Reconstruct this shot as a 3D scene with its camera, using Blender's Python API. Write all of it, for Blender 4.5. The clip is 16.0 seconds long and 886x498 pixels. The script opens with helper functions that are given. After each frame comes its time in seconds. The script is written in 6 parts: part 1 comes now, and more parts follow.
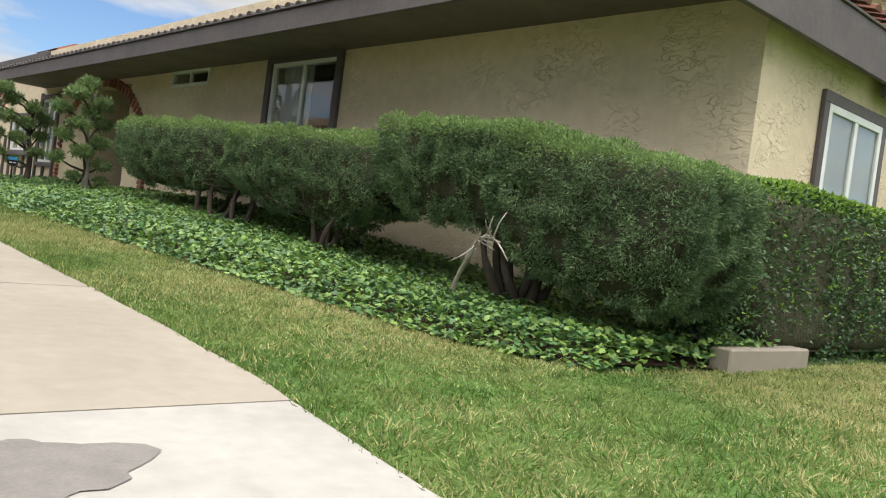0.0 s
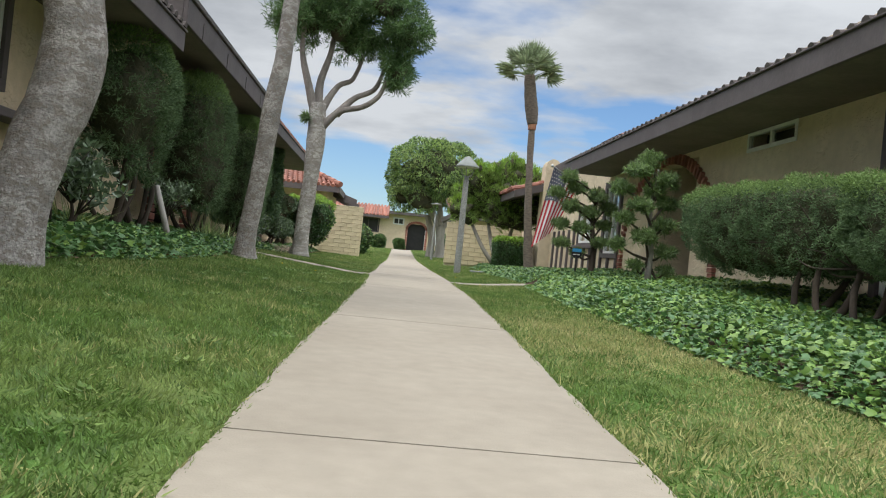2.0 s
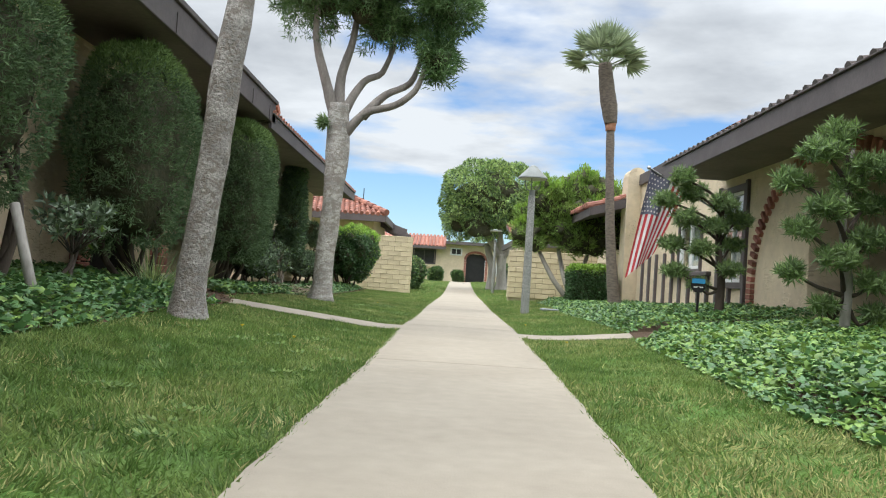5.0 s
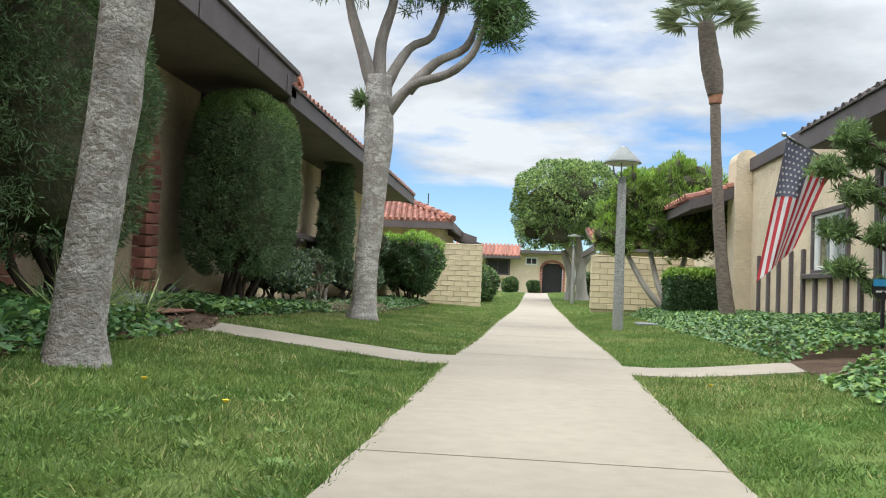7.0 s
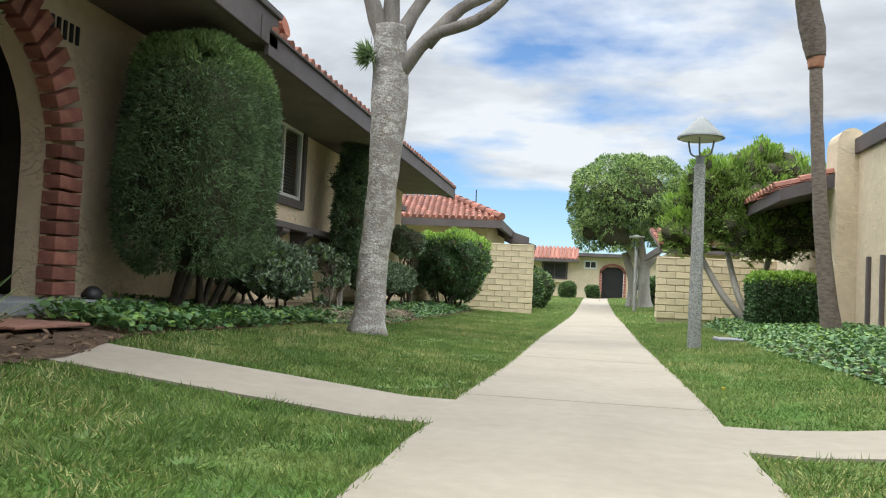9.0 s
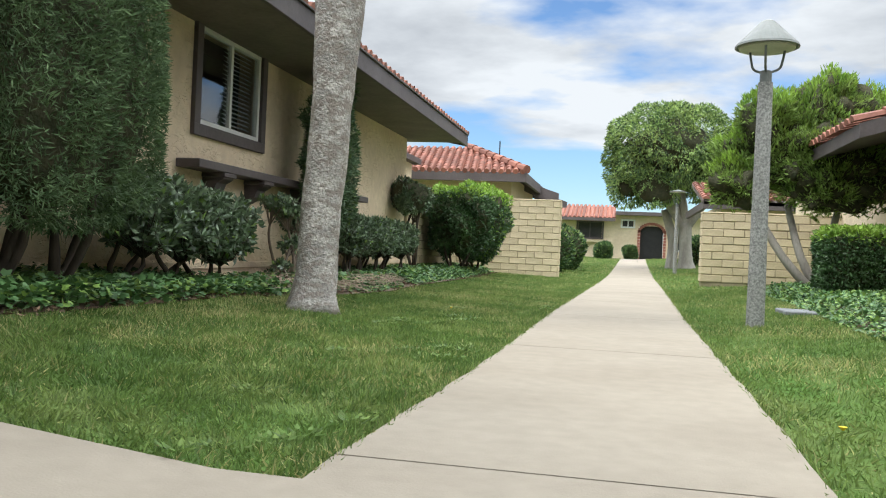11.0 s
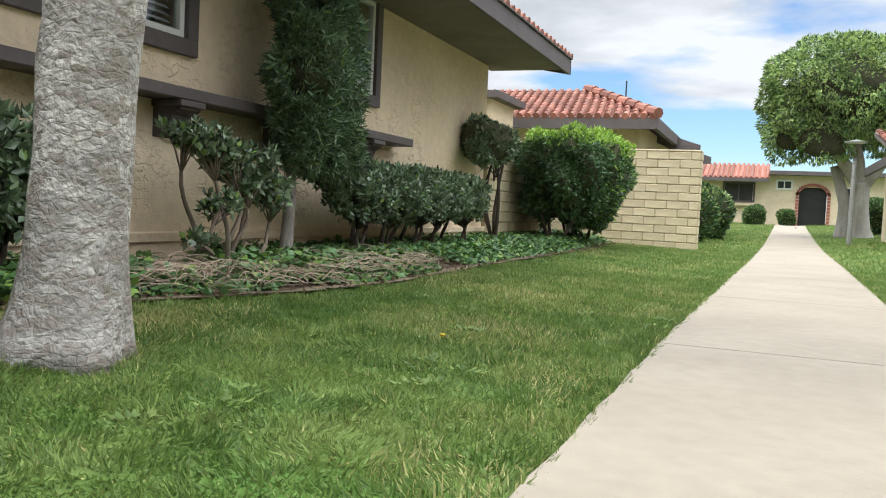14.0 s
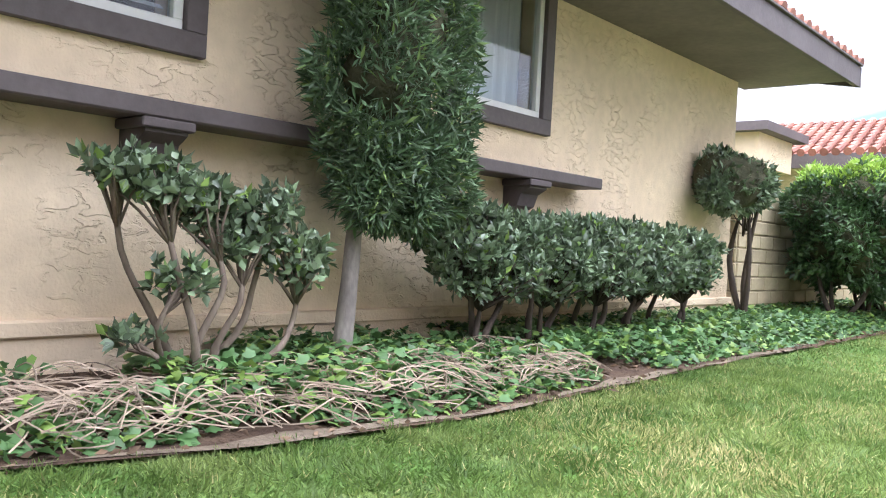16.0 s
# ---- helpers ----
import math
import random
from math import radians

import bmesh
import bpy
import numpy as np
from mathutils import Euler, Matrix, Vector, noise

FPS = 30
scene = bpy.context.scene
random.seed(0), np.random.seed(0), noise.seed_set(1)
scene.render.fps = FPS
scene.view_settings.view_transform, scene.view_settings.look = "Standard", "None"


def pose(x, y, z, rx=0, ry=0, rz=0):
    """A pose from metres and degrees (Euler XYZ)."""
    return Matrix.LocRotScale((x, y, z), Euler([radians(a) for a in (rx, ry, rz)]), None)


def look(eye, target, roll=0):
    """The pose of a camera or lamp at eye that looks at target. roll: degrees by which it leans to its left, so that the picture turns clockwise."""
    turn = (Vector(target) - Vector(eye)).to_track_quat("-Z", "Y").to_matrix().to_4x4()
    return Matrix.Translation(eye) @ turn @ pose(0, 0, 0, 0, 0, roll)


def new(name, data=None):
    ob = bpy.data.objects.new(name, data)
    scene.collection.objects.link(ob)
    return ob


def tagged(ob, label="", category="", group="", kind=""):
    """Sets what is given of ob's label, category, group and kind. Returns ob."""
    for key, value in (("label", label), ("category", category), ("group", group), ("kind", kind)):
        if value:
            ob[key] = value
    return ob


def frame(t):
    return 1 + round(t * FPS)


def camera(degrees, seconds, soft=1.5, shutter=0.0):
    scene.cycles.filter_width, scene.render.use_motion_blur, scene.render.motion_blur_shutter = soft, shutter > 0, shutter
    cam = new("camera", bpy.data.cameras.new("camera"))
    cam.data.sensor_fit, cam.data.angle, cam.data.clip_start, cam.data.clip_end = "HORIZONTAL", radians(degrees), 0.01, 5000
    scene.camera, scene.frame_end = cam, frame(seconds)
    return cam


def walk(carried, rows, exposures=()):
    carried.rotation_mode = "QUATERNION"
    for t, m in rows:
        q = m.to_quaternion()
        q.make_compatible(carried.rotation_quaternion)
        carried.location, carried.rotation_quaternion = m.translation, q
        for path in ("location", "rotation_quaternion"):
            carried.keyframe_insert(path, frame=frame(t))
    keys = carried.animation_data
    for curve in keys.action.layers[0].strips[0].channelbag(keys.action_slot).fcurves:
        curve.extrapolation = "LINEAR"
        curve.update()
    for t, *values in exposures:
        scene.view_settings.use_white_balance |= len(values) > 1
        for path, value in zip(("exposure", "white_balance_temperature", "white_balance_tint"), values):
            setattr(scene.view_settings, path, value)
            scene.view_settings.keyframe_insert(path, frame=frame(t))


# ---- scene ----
cam = camera(56.5, 16.0, soft=1.1)
PATH = [
    (0, (0.629, -0.949, 0.424), (1.976, 0.529, 0.381), 7.5),
    (0.5, (1.15, -0.289, 0.397), (2.18, 1.425, 0.418), 6.4),
    (1, (1.215, 0.151, 0.369), (1.882, 2.036, 0.377), 7.1),
    (1.5, (1.379, 0.745, 0.386), (1.76, 2.708, 0.39), 6.0),
    (2, (1.483, 1.397, 0.401), (1.628, 3.392, 0.415), 5.9),
    (2.5, (1.555, 2.062, 0.456), (1.593, 4.061, 0.528), 5.0),
    (3, (1.571, 2.668, 0.491), (1.459, 4.662, 0.593), 5.9),
    (3.5, (1.588, 3.287, 0.511), (1.376, 5.276, 0.529), 4.8),
    (4, (1.632, 3.949, 0.511), (1.639, 5.948, 0.542), 4.1),
    (6.5, (1.815, 7.249, 0.538), (1.708, 9.242, 0.674), 2.4),
    (7, (1.792, 7.905, 0.513), (1.601, 9.894, 0.608), 2.4),
    (7.5, (1.82, 8.443, 0.521), (1.567, 10.426, 0.572), 2.4),
    (8, (1.845, 9.045, 0.522), (1.57, 11.025, 0.587), 3.1),
    (8.5, (1.906, 9.619, 0.529), (1.626, 11.598, 0.6), 1.8),
    (9, (1.899, 10.178, 0.546), (1.566, 12.147, 0.644), 2.8),
    (9.5, (1.956, 10.754, 0.565), (1.626, 12.725, 0.646), 2.4),
    (12, (2.062, 13.596, 0.564), (1.595, 15.541, 0.536), 2.6),
    (12.5, (2.096, 14.262, 0.6), (1.641, 16.209, 0.573), 1.8),
    (13, (2.04, 14.983, 0.581), (1.491, 16.905, 0.525), 2.9),
    (13.5, (1.99, 15.589, 0.603), (1.372, 17.49, 0.522), 2.8),
    (14, (1.851, 16.244, 0.594), (1.119, 18.103, 0.491), 2.7),
    (14.5, (1.757, 16.875, 0.635), (0.911, 18.685, 0.538), 1.3),
    (15, (1.681, 17.501, 0.648), (0.632, 19.203, 0.628), 3.1),
    (15.5, (1.65, 18.148, 0.711), (0.42, 19.725, 0.724), 3.3),
    (16, (1.523, 18.81, 0.738), (0.202, 20.311, 0.724), 3.1),
]
walk(cam, [(t, look(eye, target, roll)) for t, eye, target, roll in PATH],
     [(0, 0.08, 6550, 10), (0.7, 0.2, 6550, 10), (1.4, -0.3, 6350, 9), (2.2, -0.12, 6250, 8), (4, 0.16, 6200, 7), (9.5, 0.22, 6200, 7), (12, 0.24, 6250, 7), (13.5, 0.24, 6250, 8), (14.5, 0.55, 6250, 9), (15.0, 0.88, 6050, 12), (15.5, 1.2, 5950, 16), (16, 1.36, 5850, 18)])


# ---------------- light ----------------
SUN_EL, SUN_AZ = 64.0, 212.0          # degrees above the horizon; degrees clockwise from +y
w = bpy.data.worlds.new("sky")
scene.world = w
w.use_nodes = True
wt = w.node_tree
wt.nodes.clear()


def wn(kind, **kw):
    n = wt.nodes.new(kind)
    for k, v in kw.items():
        n.inputs[k].default_value = v
    return n


sky = wn("ShaderNodeTexSky")
sky.sky_type, sky.sun_disc = "NISHITA", False
sky.sun_elevation, sky.sun_rotation = radians(SUN_EL), radians(SUN_AZ)
sky.air_density, sky.dust_density, sky.ozone_density = 1.0, 0.35, 2.6
co = wn("ShaderNodeTexCoord")
# clouds lie in a flat layer: the direction is divided by its height
sep = wn("ShaderNodeSeparateXYZ")
wt.links.new(co.outputs["Generated"], sep.inputs[0])
zz = wn("ShaderNodeMath")
zz.operation = "ADD"
zz.inputs[1].default_value = 0.16
wt.links.new(sep.outputs["Z"], zz.inputs[0])
zm = wn("ShaderNodeMath")
zm.operation = "MAXIMUM"
zm.inputs[1].default_value = 0.03
wt.links.new(zz.outputs[0], zm.inputs[0])
dv = wn("ShaderNodeVectorMath")
dv.operation = "DIVIDE"
cmb = wn("ShaderNodeCombineXYZ")
for k in range(3):
    wt.links.new(zm.outputs[0], cmb.inputs[k])
wt.links.new(co.outputs["Generated"], dv.inputs[0])
wt.links.new(cmb.outputs[0], dv.inputs[1])
mp = wn("ShaderNodeMapping")
mp.inputs["Location"].default_value = (0.35, 1.1, 0.0)
mp.inputs["Rotation"].default_value = (0, 0, radians(20))
mp.inputs["Scale"].default_value = (0.7, 0.8, 1.0)
wt.links.new(dv.outputs[0], mp.inputs[0])
n1 = wn("ShaderNodeTexNoise", Scale=1.15, Detail=9.0, Roughness=0.52)
wt.links.new(mp.outputs[0], n1.inputs["Vector"])
cr = wn("ShaderNodeValToRGB")
cr.color_ramp.elements[0].position, cr.color_ramp.elements[0].color = 0.47, (0, 0, 0, 1)
cr.color_ramp.elements[1].position, cr.color_ramp.elements[1].color = 0.56, (1, 1, 1, 1)
# the layer closes towards the zenith
thick = wn("ShaderNodeMath")
thick.operation = "MULTIPLY_ADD"
thick.inputs[1].default_value = 0.5
wt.links.new(sep.outputs["Z"], thick.inputs[0])
wt.links.new(n1.outputs["Fac"], thick.inputs[2])
less = wn("ShaderNodeMath")
less.operation = "SUBTRACT"
less.inputs[1].default_value = 0.035
wt.links.new(thick.outputs[0], less.inputs[0])
wt.links.new(less.outputs[0], cr.inputs[0])
n2 = wn("ShaderNodeTexNoise", Scale=2.6, Detail=6.0, Roughness=0.55)
wt.links.new(mp.outputs[0], n2.inputs["Vector"])
shade = wn("ShaderNodeValToRGB")
shade.color_ramp.elements[0].position, shade.color_ramp.elements[0].color = 0.33, (4.7, 4.85, 5.15, 1)
shade.color_ramp.elements[1].position, shade.color_ramp.elements[1].color = 0.60, (7.4, 7.5, 7.7, 1)
wt.links.new(n2.outputs["Fac"], shade.inputs[0])
# an overcast layer is brighter overhead than near the horizon
zen = wn("ShaderNodeMapRange")
zen.interpolation_type = "SMOOTHSTEP"
zen.inputs[1].default_value, zen.inputs[2].default_value = 0.26, 0.82
zen.inputs[3].default_value, zen.inputs[4].default_value = 0.60, 3.1
wt.links.new(sep.outputs["Z"], zen.inputs[0])
sc = wn("ShaderNodeVectorMath")
sc.operation = "SCALE"
wt.links.new(shade.outputs[0], sc.inputs[0])
wt.links.new(zen.outputs[0], sc.inputs["Scale"])
mx = wn("ShaderNodeMix")
mx.data_type = "RGBA"
wt.links.new(cr.outputs[0], mx.inputs["Factor"])
haze = wn("ShaderNodeVectorMath")
haze.operation = "MULTIPLY"
haze.inputs[1].default_value = (0.62, 0.70, 0.80)
wt.links.new(sky.outputs[0], haze.inputs[0])
wt.links.new(haze.outputs[0], mx.inputs[6])
wt.links.new(sc.outputs[0], mx.inputs[7])
bg = wn("ShaderNodeBackground", Strength=0.175)
wt.links.new(mx.outputs[2], bg.inputs["Color"])
wo = wn("ShaderNodeOutputWorld")
wt.links.new(bg.outputs[0], wo.inputs[0])

sun = bpy.data.lights.new("sun", "SUN")
sun.energy, sun.angle, sun.color = 1.4, radians(14.0), (1.0, 0.95, 0.87)
so = new("sun", sun)
so.rotation_euler = (radians(90 - SUN_EL), 0, radians(180 - SUN_AZ))

# ---------------- materials ----------------


def mat(name, colour, colour2=None, scale=6.0, rough=0.8, bump=0.0, bump_scale=60.0, metal=0.0, stain=0.15, island=False,
        rand=0.0, spec=0.4, translucent=0.0, stretch=(1, 1, 1), detail=5.0):
    """A surface with a large mottling between two colours, a fine grain, and relief."""
    m = bpy.data.materials.new(name)
    m.use_nodes = True
    t = m.node_tree
    b = t.nodes["Principled BSDF"]
    b.inputs["Roughness"].default_value = rough
    b.inputs["Metallic"].default_value = metal
    b.inputs["Specular IOR Level"].default_value = spec
    colour2 = colour2 or tuple(c * 0.72 for c in colour)
    tc = t.nodes.new("ShaderNodeTexCoord")
    mpn = t.nodes.new("ShaderNodeMapping")
    mpn.inputs["Scale"].default_value = stretch
    t.links.new(tc.outputs["Object"], mpn.inputs[0])
    no = t.nodes.new("ShaderNodeTexNoise")
    no.inputs["Scale"].default_value, no.inputs["Detail"].default_value = scale, detail
    t.links.new(mpn.outputs[0], no.inputs["Vector"])
    ramp = t.nodes.new("ShaderNodeValToRGB")
    ramp.color_ramp.elements[0].position, ramp.color_ramp.elements[0].color = 0.36, (*colour2, 1)
    ramp.color_ramp.elements[1].position, ramp.color_ramp.elements[1].color = 0.64, (*colour, 1)
    t.links.new(no.outputs["Fac"], ramp.inputs[0])
    out = ramp.outputs[0]
    if stain:
        ns = t.nodes.new("ShaderNodeTexNoise")
        ns.inputs["Scale"].default_value, ns.inputs["Detail"].default_value = scale * 9, 4
        t.links.new(mpn.outputs[0], ns.inputs["Vector"])
        mr = t.nodes.new("ShaderNodeMapRange")
        mr.inputs[3].default_value, mr.inputs[4].default_value = 1 - stain * 2, 1 + stain
        t.links.new(ns.outputs["Fac"], mr.inputs[0])
        mm = t.nodes.new("ShaderNodeMix")
        mm.data_type, mm.blend_type = "RGBA", "MULTIPLY"
        mm.inputs["Factor"].default_value = 1
        t.links.new(out, mm.inputs[6])
        t.links.new(mr.outputs[0], mm.inputs[7])
        out = mm.outputs[2]
    if island or rand:
        if island:
            src = t.nodes.new("ShaderNodeNewGeometry").outputs["Random Per Island"]
        else:
            src = t.nodes.new("ShaderNodeObjectInfo").outputs["Random"]
        hs = t.nodes.new("ShaderNodeHueSaturation")
        r1 = t.nodes.new("ShaderNodeMapRange")
        k = rand or 0.35
        r1.inputs[3].default_value, r1.inputs[4].default_value = 1 - k, 1 + k
        t.links.new(src, r1.inputs[0])
        t.links.new(r1.outputs[0], hs.inputs["Value"])
        t.links.new(out, hs.inputs["Color"])
        out = hs.outputs[0]
    t.links.new(out, b.inputs["Base Color"])
    if bump:
        bn = t.nodes.new("ShaderNodeTexNoise")
        bn.inputs["Scale"].default_value, bn.inputs["Detail"].default_value = bump_scale, 6
        t.links.new(mpn.outputs[0], bn.inputs["Vector"])
        bu = t.nodes.new("ShaderNodeBump")
        bu.inputs["Strength"].default_value, bu.inputs["Distance"].default_value = 0.8, bump
        t.links.new(bn.outputs["Fac"], bu.inputs["Height"])
        t.links.new(bu.outputs[0], b.inputs["Normal"])
    if translucent:
        tr = t.nodes.new("ShaderNodeBsdfTranslucent")
        t.links.new(out, tr.inputs["Color"])
        ms = t.nodes.new("ShaderNodeMixShader")
        ms.inputs[0].default_value = translucent
        t.links.new(b.outputs[0], ms.inputs[1])
        t.links.new(tr.outputs[0], ms.inputs[2])
        t.links.new(ms.outputs[0], t.nodes["Material Output"].inputs["Surface"])
    return m


def stucco_material(name, colour, colour2):
    """Trowelled stucco: flat patches with curled ridges, and a fine sand grain."""
    m = mat(name, colour, colour2, scale=1.1, rough=0.92, stain=0.10, spec=0.2)
    t = m.node_tree
    tc = t.nodes.new("ShaderNodeTexCoord")
    wv = t.nodes.new("ShaderNodeTexNoise")
    wv.inputs["Scale"].default_value, wv.inputs["Detail"].default_value = 9, 5
    wv.inputs["Distortion"].default_value = 0.6
    sq = t.nodes.new("ShaderNodeMapping")
    sq.inputs["Scale"].default_value = (1, 1, 2.2)
    t.links.new(tc.outputs["Object"], sq.inputs[0])
    t.links.new(sq.outputs[0], wv.inputs["Vector"])
    r0 = t.nodes.new("ShaderNodeValToRGB")
    r0.color_ramp.elements[0].position, r0.color_ramp.elements[1].position = 0.49, 0.53
    t.links.new(wv.outputs["Fac"], r0.inputs[0])
    pm = t.nodes.new("ShaderNodeTexNoise")
    pm.inputs["Scale"].default_value, pm.inputs["Detail"].default_value = 2.2, 4
    t.links.new(tc.outputs["Object"], pm.inputs["Vector"])
    pr = t.nodes.new("ShaderNodeMapRange")
    pr.inputs[1].default_value, pr.inputs[2].default_value = 0.46, 0.62
    t.links.new(pm.outputs["Fac"], pr.inputs[0])
    rp = t.nodes.new("ShaderNodeMath")
    rp.operation = "MULTIPLY"
    t.links.new(r0.outputs[0], rp.inputs[0])
    t.links.new(pr.outputs[0], rp.inputs[1])
    fine = t.nodes.new("ShaderNodeTexNoise")
    fine.inputs["Scale"].default_value, fine.inputs["Detail"].default_value = 70, 5
    t.links.new(tc.outputs["Object"], fine.inputs["Vector"])
    add = t.nodes.new("ShaderNodeMath")
    add.operation = "MULTIPLY_ADD"
    add.inputs[1].default_value = 0.25
    t.links.new(fine.outputs["Fac"], add.inputs[0])
    t.links.new(rp.outputs[0], add.inputs[2])
    bu = t.nodes.new("ShaderNodeBump")
    bu.inputs["Strength"].default_value, bu.inputs["Distance"].default_value = 0.85, 0.017
    t.links.new(add.outputs[0], bu.inputs["Height"])
    t.links.new(bu.outputs[0], t.nodes["Principled BSDF"].inputs["Normal"])
    return m


def bark_material(name, pale, dark, scale, relief):
    """Plated bark: raised flakes with dark seams between them, mottled with lichen."""
    m = mat(name, pale, tuple(c * 0.55 for c in pale), scale=5, rough=0.95, stain=0.42, spec=0.15, stretch=(1, 1, 1.6))
    t = m.node_tree
    b = t.nodes["Principled BSDF"]
    tc = t.nodes.new("ShaderNodeTexCoord")
    nz = t.nodes.new("ShaderNodeTexNoise")
    nz.inputs["Scale"].default_value, nz.inputs["Detail"].default_value = 7, 4
    t.links.new(tc.outputs["Object"], nz.inputs["Vector"])
    wr = t.nodes.new("ShaderNodeMix")
    wr.data_type = "VECTOR"
    wr.inputs["Factor"].default_value = 0.16
    sq = t.nodes.new("ShaderNodeMapping")
    sq.inputs["Scale"].default_value = (1, 1, 1.7)
    t.links.new(tc.outputs["Object"], sq.inputs[0])
    t.links.new(sq.outputs[0], wr.inputs[4])
    t.links.new(nz.outputs["Color"], wr.inputs[5])
    vo = t.nodes.new("ShaderNodeTexVoronoi")
    vo.feature = "DISTANCE_TO_EDGE"
    vo.inputs["Scale"].default_value = scale
    t.links.new(wr.outputs[1], vo.inputs["Vector"])
    rp = t.nodes.new("ShaderNodeValToRGB")
    rp.color_ramp.elements[0].position, rp.color_ramp.elements[1].position = 0.0, 0.13
    rp.color_ramp.elements[0].color = (0.9, 0.9, 0.9, 1)
    t.links.new(vo.outputs["Distance"], rp.inputs[0])
    old = b.inputs["Base Color"].links[0].from_socket
    mx2 = t.nodes.new("ShaderNodeMix")
    mx2.data_type = "RGBA"
    t.links.new(rp.outputs[0], mx2.inputs["Factor"])
    mx2.inputs[6].default_value = (*dark, 1)
    t.links.new(old, mx2.inputs[7])
    # places where the pale outer bark has flaked away
    pn = t.nodes.new("ShaderNodeTexNoise")
    pn.inputs["Scale"].default_value, pn.inputs["Detail"].default_value, pn.inputs["Roughness"].default_value = 15, 5, 0.66
    t.links.new(wr.outputs[1], pn.inputs["Vector"])
    pr = t.nodes.new("ShaderNodeValToRGB")
    pr.color_ramp.elements[0].position, pr.color_ramp.elements[1].position = 0.49, 0.55
    pr.color_ramp.elements[1].color = (0.92, 0.92, 0.92, 1)
    t.links.new(pn.outputs["Fac"], pr.inputs[0])
    mx3 = t.nodes.new("ShaderNodeMix")
    mx3.data_type = "RGBA"
    t.links.new(pr.outputs[0], mx3.inputs["Factor"])
    t.links.new(mx2.outputs[2], mx3.inputs[6])
    mx3.inputs[7].default_value = (pale[0] * 0.42, pale[1] * 0.39, pale[2] * 0.37, 1)
    t.links.new(mx3.outputs[2], b.inputs["Base Color"])
    fine = t.nodes.new("ShaderNodeTexNoise")
    fine.inputs["Scale"].default_value, fine.inputs["Detail"].default_value = 40, 6
    t.links.new(tc.outputs["Object"], fine.inputs["Vector"])
    ad = t.nodes.new("ShaderNodeMath")
    ad.operation = "MULTIPLY_ADD"
    ad.inputs[1].default_value = 0.9
    t.links.new(fine.outputs["Fac"], ad.inputs[0])
    t.links.new(rp.outputs[0], ad.inputs[2])
    bu = t.nodes.new("ShaderNodeBump")
    bu.inputs["Strength"].default_value, bu.inputs["Distance"].default_value = 0.9, relief
    t.links.new(ad.outputs[0], bu.inputs["Height"])
    t.links.new(bu.outputs[0], b.inputs["Normal"])
    return m


def glass_material():
    m = bpy.data.materials.new("window_glass")
    m.use_nodes = True
    t = m.node_tree
    b = t.nodes["Principled BSDF"]
    b.inputs["Base Color"].default_value = (0.9, 0.95, 0.95, 1)
    b.inputs["Roughness"].default_value = 0.02
    b.inputs["Transmission Weight"].default_value = 1.0
    b.inputs["IOR"].default_value = 1.5
    return m


STUCCO = stucco_material("tan_stucco", (0.76, 0.62, 0.44), (0.66, 0.53, 0.37))
STUCCO_R = stucco_material("tan_stucco_weathered", (0.73, 0.605, 0.435), (0.62, 0.51, 0.36))
BROWN = mat("dark_brown_paint", (0.115, 0.095, 0.094), (0.09, 0.073, 0.072), scale=2.5, rough=0.6, bump=0.002, bump_scale=40)
SOFFIT = mat("brown_soffit", (0.20, 0.165, 0.145), (0.16, 0.13, 0.115), scale=2, rough=0.8)
TILE = mat("terracotta_tile", (0.42, 0.155, 0.095), (0.31, 0.105, 0.07), scale=3, rough=0.8, bump=0.003, rand=0.28)
TILE_D = mat("weathered_tile", (0.10, 0.082, 0.077), (0.07, 0.058, 0.054), scale=3, rough=0.9, island=True, rand=0.25)
TILE_J = mat("terracotta_tile_joined", (0.31, 0.128, 0.085), (0.22, 0.09, 0.064), scale=3, rough=0.8, bump=0.003, island=True, rand=0.3)
CONC = mat("pavement_concrete", (0.30, 0.259, 0.202), (0.263, 0.225, 0.174), scale=1.3, rough=0.9, bump=0.0015, bump_scale=140, stain=0.10)
CONC2 = mat("pale_new_concrete", (0.35, 0.325, 0.285), (0.29, 0.268, 0.235), scale=1.3, rough=0.9, bump=0.0015, bump_scale=140, stain=0.12)
STAIN = mat("damp_stain_concrete", (0.185, 0.165, 0.143), (0.15, 0.133, 0.117), scale=9, rough=0.7, bump=0.001, bump_scale=140)
JOINT = mat("joint_dirt", (0.10, 0.085, 0.065), rough=1.0, scale=12)
TURF = mat("turf_ground", (0.085, 0.165, 0.035), (0.13, 0.17, 0.05), scale=1.6, rough=1.0, bump=0.02, bump_scale=60, stain=0.3, spec=0.1)
SOIL = mat("bed_soil", (0.115, 0.078, 0.052), (0.075, 0.05, 0.035), scale=5, rough=1.0, bump=0.02, bump_scale=45, stain=0.3, spec=0.1)
LUSH = mat("lush_grass_blade", (0.083, 0.148, 0.031), (0.122, 0.19, 0.044), scale=2.5, rough=0.5, stain=0.0, island=True, rand=0.35, translucent=0.35, spec=0.3)
GRASS = mat("grass_blade", (0.135, 0.208, 0.05), (0.20, 0.258, 0.076), scale=1.6, rough=0.6, stain=0.0, island=True, rand=0.35, translucent=0.35, spec=0.25)
DRY = mat("dry_grass_blade", (0.43, 0.39, 0.18), (0.33, 0.335, 0.13), scale=2, rough=0.8, stain=0, island=True, rand=0.3, translucent=0.3, spec=0.2)
